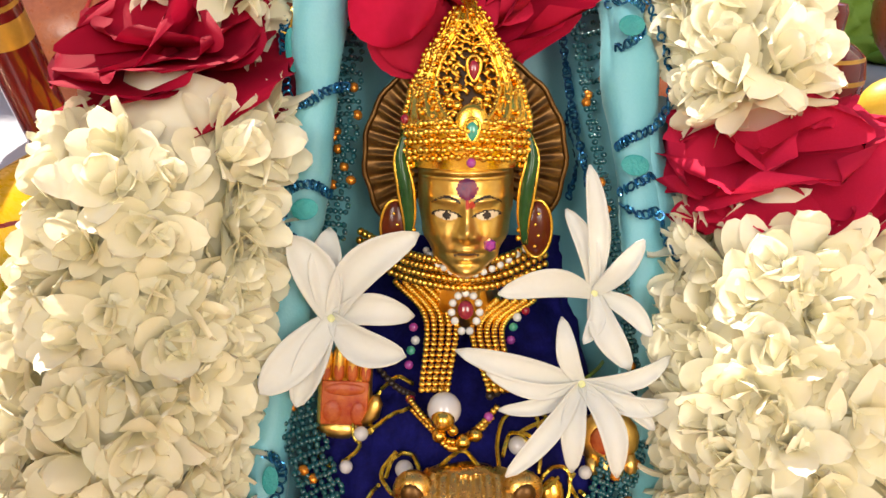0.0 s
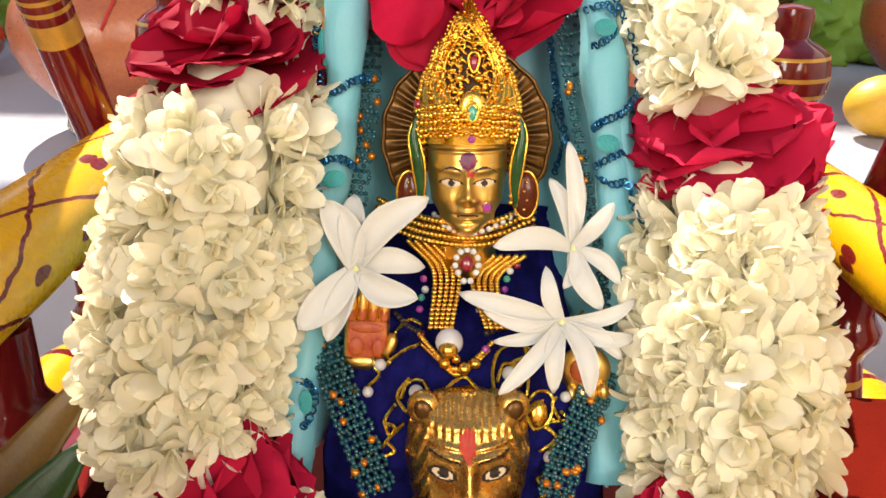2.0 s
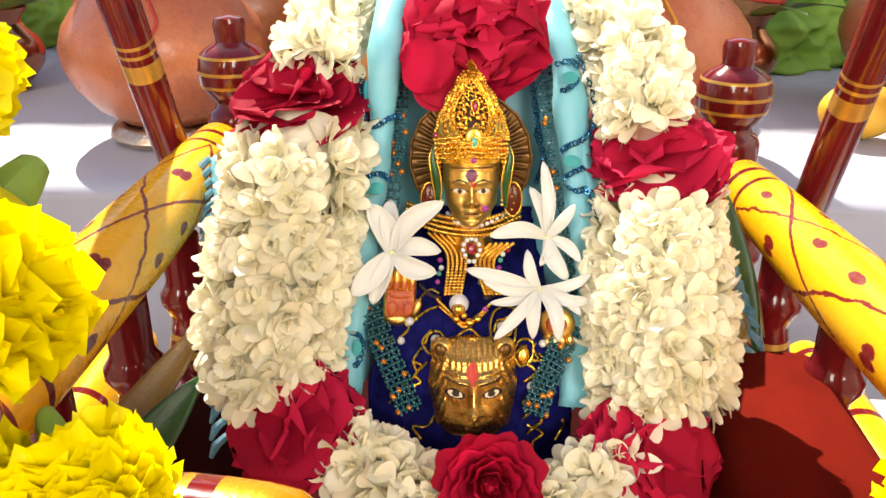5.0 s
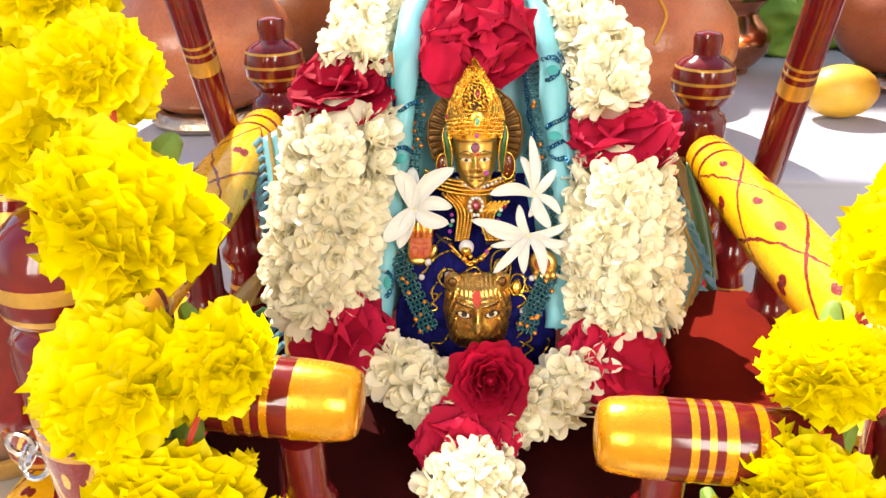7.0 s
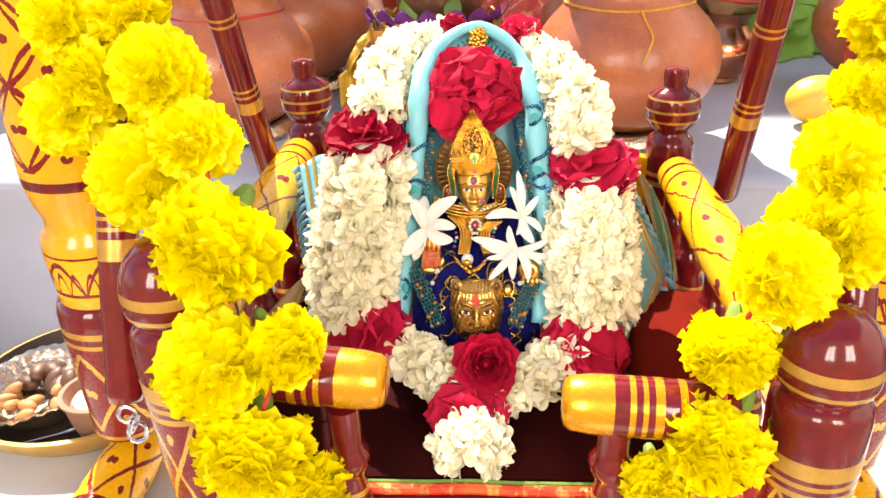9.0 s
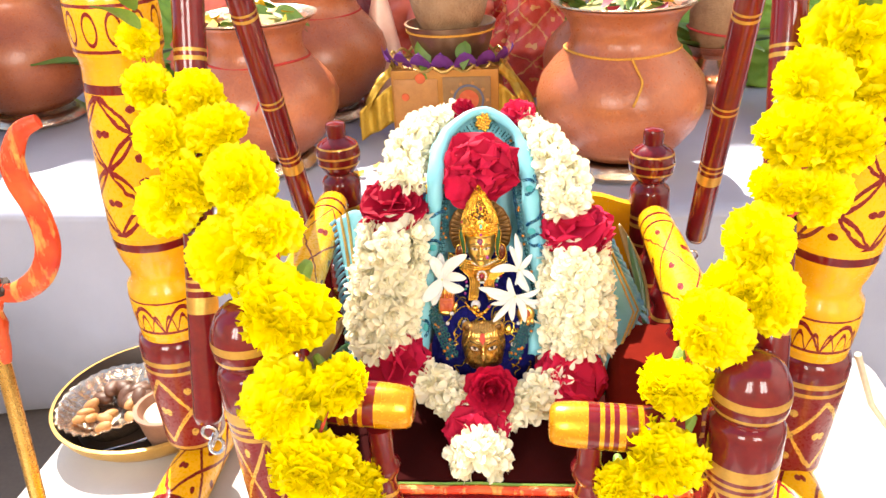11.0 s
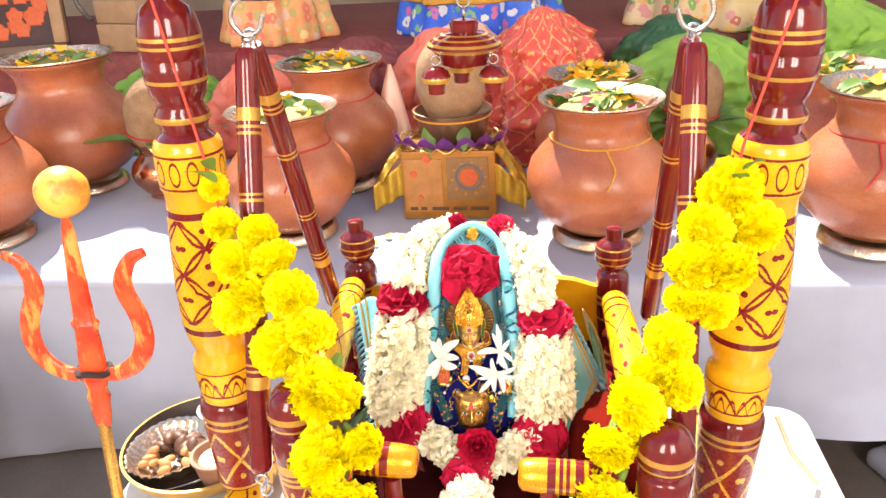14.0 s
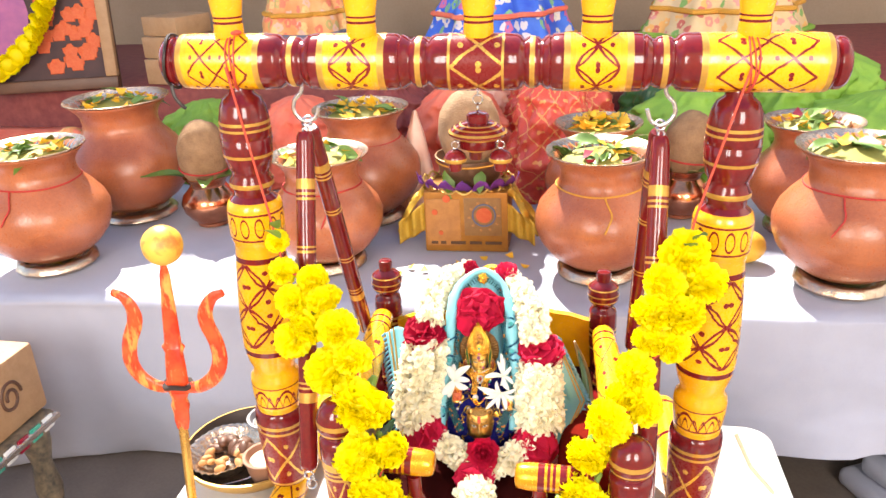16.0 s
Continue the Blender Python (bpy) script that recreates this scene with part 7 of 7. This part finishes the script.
nut = thing("coconut", "pale husked coconut in the pot on the gift box", "coconut", pose(-0.040, 0.660, TABLE_Z + 0.128), "coconuts")
b = ball(0.048, pose(0, 0, 0.046), u=28, v=22, scale=(0.95, 0.95, 1.25))
for v in b.verts:
    v.co += v.co.normalized() * (0.003 * noise.noise(v.co * 60))
part("husk", b, stuff("pale_husk", c3(0.40, 0.25, 0.14), c3(0.28, 0.16, 0.085), 60, 0.85, bump=0.9, fine=400, dist=0.002), nut, sharp=180)

# ---- cloths and figures further back ----
def floral(name, ground, tone, spots, scale):
    """Printed cotton: scattered blossoms in several colours on a plain ground."""
    n = Nodes(name)
    vor = n.node("ShaderNodeTexVoronoi")
    vor.inputs["Scale"].default_value = scale
    wob = n.node("ShaderNodeVectorMath", operation="ADD")
    nz = n.node("ShaderNodeTexNoise")
    nz.inputs["Scale"].default_value = scale * 2.0
    n.t.links.new(n.obj(), nz.inputs["Vector"])
    sc = n.node("ShaderNodeVectorMath", operation="SCALE")
    sc.inputs["Scale"].default_value = 0.6 / scale
    n.t.links.new(nz.outputs["Color"], sc.inputs[0])
    n.t.links.new(n.obj(), wob.inputs[0]), n.t.links.new(sc.outputs[0], wob.inputs[1])
    n.t.links.new(wob.outputs[0], vor.inputs["Vector"])
    cell = n.node("ShaderNodeSeparateColor")
    n.t.links.new(vor.outputs["Color"], cell.inputs[0])
    col = n.mix(n.ramp(n.noise(14.0), 0.35, 0.65), ground, tone)
    pick = spots[0]
    for k, c in enumerate(spots[1:]):
        pick = n.mix(n.m("GREATER_THAN", cell.outputs[0], (k + 1) / len(spots)), pick, c)
    col = n.mix(n.m("LESS_THAN", vor.outputs["Distance"], 0.46), col, pick)
    col = n.mix(n.m("LESS_THAN", vor.outputs["Distance"], 0.16), col, tone)
    n.put(n.bsdf.inputs["Base Color"], col)
    n.bsdf.inputs["Roughness"].default_value = 0.7
    n.bump(n.noise(700.0), 0.3, 0.0006)
    return n.mat


M_REDCLOTH = painted("red_gold_cloth", c3(0.74, 0.10, 0.07), c3(0.82, 0.38, 0.14), 9, 0.0, 0.24, "cross", 0.0, 0.7, 5.0)
M_REDPLAIN = stuff("coral_cloth", c3(0.82, 0.24, 0.15), c3(0.74, 0.12, 0.07), 22, 0.7, bump=0.4)
M_PINKPLASTIC = stuff("pink_packet", c3(0.80, 0.42, 0.30), c3(0.85, 0.58, 0.46), 40, 0.3, bump=0.4)
M_GREENCLOTH = stuff("green_cloth", c3(0.27, 0.46, 0.06), c3(0.16, 0.33, 0.04), 25, 0.7, bump=0.4)
M_BLUEFLORAL = floral("blue_floral_cloth", c3(0.02, 0.08, 0.55), c3(0.06, 0.18, 0.70), (c3(0.62, 0.60, 0.66), c3(0.55, 0.14, 0.30), c3(0.20, 0.42, 0.22), c3(0.70, 0.66, 0.60)), 38)
M_ORANGEFLORAL = floral("orange_floral_cloth", c3(0.72, 0.28, 0.10), c3(0.78, 0.42, 0.18), (c3(0.70, 0.44, 0.34), c3(0.50, 0.40, 0.14), c3(0.76, 0.20, 0.12), c3(0.80, 0.52, 0.22)), 42)
M_GREENFLORAL = floral("green_orange_cloth", c3(0.62, 0.42, 0.20), c3(0.70, 0.52, 0.30), (c3(0.55, 0.14, 0.10), c3(0.20, 0.36, 0.10), c3(0.76, 0.40, 0.12), c3(0.66, 0.28, 0.24)), 42)
M_DARKRED = stuff("dark_brocade", c3(0.16, 0.02, 0.025), c3(0.26, 0.06, 0.05), 50, 0.6, bump=0.4, fine=120)


def draped(name, label, x, y, z, r0, r1, h, mat, seed, category="cloth", bands=()):
    """Cloth gathered to a point and falling in folds over what it hides."""
    rnd = random.Random(seed)
    t = thing(name, label, category, pose(x, y, z, 0, 0, rnd.uniform(0, 90)))
    ph = [rnd.uniform(0, 6) for _ in range(4)]
    key = [(0.0, r0), (0.02 * h, r0 * 1.01), (0.25 * h, r0 * 0.93), (0.5 * h, r0 * 0.78 + r1 * 0.1), (0.75 * h, (r0 + r1) * 0.48), (0.92 * h, r1), (h, r1 * 0.55), (h * 1.02, 0.002)]
    rows = [(h * 1.02 * i / 45, lerp_rows(key, h * 1.02 * i / 45)) for i in range(46)]
    part("cloth", lathe(rows, 120, wave=lambda a, zz: 1 + (0.09 * math.sin(9 * a + ph[0]) + 0.05 * math.sin(15 * a + ph[1]) + 0.03 * math.sin(4 * a + zz * 30 + ph[2])) * (1 - 0.5 * zz / h) * (1.0 if bands else 0.35) + (0.0 if bands else 0.24 * noise.noise(Vector((2.2 * math.cos(a), 2.2 * math.sin(a), zz * 22 + seed))) - 0.26 * abs(noise.noise(Vector((3.4 * math.cos(a), 3.4 * math.sin(a), zz * 34 + seed)))) - 0.16 * abs(noise.noise(Vector((7 * math.cos(a), 7 * math.sin(a), zz * 60 + seed)))) + 0.10)), mat, t, sharp=180)
    for k, (zz, bm_) in enumerate(bands):
        rr = lerp_rows(rows, zz * h)
        part("band", tube([Vector((rr * 1.02 * (1 + 0.09 * math.sin(9 * a + ph[0]) * (1 - 0.5 * zz) + 0.05 * math.sin(15 * a + ph[1]) * (1 - 0.5 * zz)) * math.cos(a), rr * 1.02 * (1 + 0.09 * math.sin(9 * a + ph[0]) * (1 - 0.5 * zz) + 0.05 * math.sin(15 * a + ph[1]) * (1 - 0.5 * zz)) * math.sin(a), zz * h)) for a in (2 * math.pi * i / 90 for i in range(90))], 0.006, 6, closed=True), bm_, t)
    return t


T2 = 0.402
tier = part("back_shelf", box(2.7, 0.75, T2, 0.006), M_DARKRED, None, m=pose(-0.1, 1.70, 0, 0, 0, -2.2))
tagged(tier, "raised back step covered with dark red brocade", "shelf")
draped("draped_bundle", "red and gold checked cloth draped in a cone", 0.085, 0.90, TABLE_Z + 0.001, 0.085, 0.03, 0.225, M_REDCLOTH, 1)
draped("draped_bundle", "coral red cloth gathered in loose folds", -0.085, 0.98, TABLE_Z + 0.001, 0.105, 0.035, 0.19, M_REDPLAIN, 2)
draped("draped_bundle", "coral red cloth crumpled behind the pots", -0.40, 1.02, TABLE_Z + 0.001, 0.11, 0.05, 0.15, M_REDPLAIN, 6)
draped("draped_bundle", "green cotton cloth heaped in folds", 0.34, 0.99, TABLE_Z + 0.001, 0.15, 0.06, 0.16, M_GREENCLOTH, 3)
draped("draped_bundle", "bright green cloth spread over the table end", 0.66, 0.98, TABLE_Z + 0.001, 0.20, 0.05, 0.14, M_GREENCLOTH, 4)
draped("skirted_figure", "orange floral skirt with blue borders on the back step", -0.50, 1.50, T2 + 0.001, 0.125, 0.05, 0.24, M_ORANGEFLORAL, 5, "figure", ((0.42, M_SEALBLUE), (0.62, M_YTHREAD)))
draped("skirted_figure", "blue floral skirt with yellow borders on the back step", -0.03, 1.50, T2 + 0.001, 0.175, 0.06, 0.26, M_BLUEFLORAL, 7, "figure", ((0.30, M_YTHREAD), (0.52, M_REDPLAIN)))
draped("skirted_figure", "green and orange embroidered skirt on the back step", 0.49, 1.50, T2 + 0.001, 0.19, 0.06, 0.26, M_GREENFLORAL, 8, "figure", ((0.28, M_GREENCLOTH), (0.50, M_YTHREAD)))
for k, (x, y, r0, h, mt, lab) in enumerate(((-0.62, 1.10, 0.13, 0.13, M_GREENCLOTH, "green cloth folded behind the clay pots"), (-0.24, 1.12, 0.12, 0.16, M_DARKRED, "dark red brocade cloth heaped in folds"), (0.10, 1.13, 0.13, 0.19, M_REDCLOTH, "red checked cloth spread behind the pots"), (-0.05, 1.20, 0.10, 0.17, M_PINKPLASTIC, "pale pink cloth bundle behind the pots"),
                                              (0.33, 1.15, 0.12, 0.17, M_BROAD, "dark green leaves bunched behind the coconut"), (0.60, 1.18, 0.15, 0.20, M_GREENCLOTH, "bright green sari cloth falling in folds"), (0.90, 1.12, 0.13, 0.15, M_BLUEFLORAL, "blue patterned cloth folded at the end"), (-0.88, 1.02, 0.05, 0.10, M_ORANGEFLORAL, "orange cloth bag beside the clay pots"))):
    draped("draped_bundle", lab, x, y, TABLE_Z + 0.001, r0, r0 * 0.4, h, mt, 30 + k)
pk = thing("incense_packet", "pink paper cone standing behind the gift box", "packet", pose(-0.140, 0.80, TABLE_Z + 0.001, 0, 0, 20))
part("cone", lathe([(0, 0.030), (0.002, 0.032), (0.07, 0.026), (0.13, 0.014), (0.17, 0.003)], 24, wave=lambda a, z: 1 + 0.06 * math.sin(5 * a)), M_PINKPLASTIC, pk)
rug = thing("printed_cloth", "red printed cloth with yellow and green shapes", "cloth", pose(-1.02, 1.08, TABLE_Z + 0.004, 6, 0, -4))
part("sheet", sheet(lambda u, v: Vector(((u - 0.5) * 0.50, (v - 0.5) * 0.42, 0.012 + 0.004 * noise.noise(Vector((u * 5, v * 5, 0))))), 20, 16, thick=0.002), M_REDPLAIN, rug, sharp=180)
for x, y, r, mt, nm in ((-0.06, 0.02, 0.060, M_PETALY, "yellow_shape"), (0.02, -0.10, 0.045, M_GREENCLOTH, "green_shape"), (0.12, 0.05, 0.05, M_DARKRED, "dark_shape")):
    part(nm, lathe([(0, r), (0.003, r), (0.004, r * 0.9)], 28, wave=lambda a, z: 1 + 0.12 * math.sin(3 * a)), mt, rug, m=pose(x, y, 0.017))
for x, y in ((-0.02, -0.09), (0.03, -0.12)):
    lime = thing("green_fruit", "small green fruit on the printed cloth", "fruit", pose(-1.02 + x, 1.08 + y, TABLE_Z + 0.036), "green fruit")
    part("skin", ball(0.018, u=16, v=12, scale=(1.5, 1, 0.9)), M_LEAF, lime, sharp=180)

# ---- framed picture with a marigold string ----
pic = thing("framed_picture", "dark framed devotional picture with red flowers", "picture", pose(-1.16, 1.34, T2 + 0.001, -8, 0, 10))
M_PICDARK = stuff("picture_dark", c3(0.05, 0.035, 0.04), c3(0.09, 0.05, 0.05), 20, 0.5, spec=0.15)
part("backing", box(0.44, 0.012, 0.50, 0.002), M_DARKWOOD, pic)
part("print", box(0.39, 0.003, 0.45, 0.0), M_PICDARK, pic, m=pose(0, -0.0078, 0.025))
for w, h, x, z in ((0.44, 0.028, 0, 0), (0.44, 0.028, 0, 0.472)):
    part("frame_rail", box(w, 0.02, h, 0.004), M_DARKWOOD, pic, m=pose(x, -0.012, z))
for x in (-0.206, 0.206):
    part("frame_stile", box(0.028, 0.02, 0.444, 0.004), M_WOOD, pic, m=pose(x, -0.012, 0.028))
rp = random.Random(21)
for k in range(26):
    x, z = rp.uniform(0.05, 0.18), rp.uniform(0.05, 0.22)
    part("red_bloom", lathe([(0, 0.018), (0.0015, 0.016)], 14, m=pose(x, -0.0095 - 0.0004 * k / 26, z, 90), wave=lambda a, zz: 1 + 0.18 * math.sin(5 * a)), M_SEALRED, pic)
part("violet_field", lathe([(0, 0.11), (0.0015, 0.11)], 30, m=pose(-0.08, -0.0093, 0.16, 90), wave=lambda a, zz: 1 + 0.1 * math.sin(3 * a)), stuff("violet_print", c3(0.22, 0.05, 0.22), c3(0.40, 0.10, 0.25), 30, 0.4), pic)
part("blue_field", box(0.14, 0.002, 0.16, 0.0), stuff("blue_sky_print", c3(0.10, 0.25, 0.60), c3(0.30, 0.45, 0.70), 15, 0.4), pic, m=pose(-0.11, -0.0085, 0.30))
PM = pic.matrix_basis.copy()
gl = thing("marigold_string", "string of yellow marigolds hung across the picture", "garland", PM)
for k, p in enumerate(curve([(0.13, -0.04, 0.34), (0.095, -0.042, 0.22), (0.04, -0.044, 0.12), (-0.05, -0.045, 0.05), (-0.16, -0.045, 0.02)], 16)):
    part("bloom", MARI[k % 4], None, gl, m=Matrix.Translation(p) @ pose(0, 0, 0, 80 + 15 * math.sin(k), 0, 20 * k) @ Matrix.Diagonal((0.024, 0.024, 0.020, 1)))
for k, (x, y, z, w, d, h, rz) in enumerate(((-0.80, 1.44, T2, 0.15, 0.12, 0.06, -18), (-0.81, 1.45, T2 + 0.061, 0.13, 0.12, 0.05, -22), (-0.815, 1.46, T2 + 0.112, 0.12, 0.11, 0.045, -25))):
    wb = thing("wood_block", "plain sawn wooden block stacked on the back step", "block", pose(x, y, z + 0.001, 0, 0, rz), "stacked wooden blocks")
    part("block", box(w, d, h, 0.003), M_WOOD, wb)

# ---- small ornate stool and carved block at the side ----
os_ = thing("ornate_stool", "low mirror-inlaid stool with embossed silver edging", "stool", pose(-0.673, 0.236, 0, 0, 0, -6))
M_INLAY = stuff("mirror_inlay", c3(0.05, 0.05, 0.045), c3(0.26, 0.20, 0.13), 70, 0.35, metal=0.2, bump=0.6, fine=200)
part("top", box(0.21, 0.21, 0.022, 0.003), M_INLAY, os_, m=pose(0, 0, 0.178))
part("edging", tube([Vector((x, y, 0.189)) for x, y in ((-0.106, -0.106), (0.106, -0.106), (0.106, 0.106), (-0.106, 0.106))], 0.006, 6, closed=True), M_FOIL, os_)
for k in range(9):
    for (ax, ay, rz) in ((-0.09 + 0.0225 * k, -0.1065, 0), (0.1065, -0.09 + 0.0225 * k, 90)):
        part("inlay_tile", box(0.018, 0.003, 0.018, 0.001), (M_RUBY, M_EMERALD, M_CRYSTAL)[k % 3], os_, m=pose(ax, ay, 0.180, 0, 0, rz))
for x in (-0.085, 0.085):
    for y in (-0.085, 0.085):
        leg = part("leg", lathe([(0, 0.012), (0.01, 0.015), (0.05, 0.011), (0.09, 0.017), (0.13, 0.012), (0.16, 0.018), (0.178, 0.018)], 20), M_INLAY, os_, m=pose(x, y, 0))
cb = thing("carved_block", "sawn wooden block with a carved scroll, on the stool", "block", pose(-0.652, 0.246, 0.201, 0, 0, -6))
part("block", box(0.15, 0.20, 0.092, 0.005), M_WOOD, cb)
part("scroll", tube([Vector((0.0755, 0.045 + 0.018 * math.cos(a) * (1 - a / 14), 0.045 + 0.022 * math.sin(a) * (1 - a / 14))) for a in (0.25 * i for i in range(40))], 0.0022, 6), M_DARKWOOD, cb)
bag = thing("striped_cloth", "folded white cloth with green stripes on the floor", "cloth", pose(0.62, 0.44, 0.001, 0, 0, 20))
for k in range(3):
    own = box(0.26 - 0.03 * k, 0.18 - 0.02 * k, 0.030, 0.012, steps=3)
    for v in own.verts:
        v.co += Vector((0, 0, 0.006 * noise.noise(v.co * 14 + Vector((k, 0, 0)))))
    part("fold", own, M_CLOTH, bag, m=pose(0.005 * k, 0, 0.029 * k, 0, 0, 6 * k), sharp=180)
for k in range(5):
    part("stripe", tube([Vector((-0.10 + 0.045 * k, -0.083, 0.094)), Vector((-0.10 + 0.045 * k, 0.0, 0.0945)), Vector((-0.10 + 0.045 * k, 0.07, 0.094))], 0.004, 6, flat=0.3, up=(1, 0, 0)), M_THREADTEAL, bag)

# ---- small things on the table and the beam ----
fruit = thing("yellow_fruit", "round yellow fruit on the cloth behind the swing", "fruit", pose(0.335, 0.575, TABLE_Z + 0.025), "fruit")
part("skin", ball(0.025, u=20, v=14, scale=(1.3, 1, 0.95)), M_LEMON, fruit, sharp=180)
for k in range(14):
    px, py = RND.uniform(-0.16, 0.06), RND.uniform(0.50, 0.60)
    pb = thing("loose_petal", "loose yellow petal fallen on the tablecloth", "petal", pose(px, py, TABLE_Z + 0.0035, RND.uniform(-15, 15), RND.uniform(-15, 15), RND.uniform(0, 360)), "fallen petals")
    part("petal", petal_bit(0.009), M_PETALY, pb)
tie = thing("black_thread", "black thread knotted round the end of the beam", "thread", FRAME @ Matrix.Translation((-0.236, 0, BEAM_Z)))
part("loop", tube([Vector((0.001 * math.sin(3 * a), 0.0200 * math.cos(a), 0.0200 * math.sin(a))) for a in (2 * math.pi * i / 28 for i in range(28))], 0.0012, 6, closed=True), M_BLACK, tie)
part("end", tube(curve([(0, -0.012, -0.016), (0.002, -0.014, -0.024), (0.006, -0.014, -0.030), (0.010, -0.015, -0.033)], 10), 0.0014, 6), M_BLACK, tie)
for x in (-0.186, 0.187):
    wr = thing("red_thread", "red thread wound round the beam and finial", "thread", FRAME @ Matrix.Translation((x, 0, BEAM_Z)), "red threads on the beam")
    for k in range(3):
        part("loop", tube([Vector((0.002 * k + 0.0015 * math.sin(2 * a + k), 0.0216 * math.cos(a), 0.0216 * math.sin(a))) for a in (2 * math.pi * i / 28 for i in range(28))], 0.0006, 5, closed=True), M_STRING, wr)
    part("knot", ball(0.003, pose(0.002, -0.006, 0.0225), u=10, v=8, scale=(2.2, 1.4, 0.8)), M_STRING, wr)
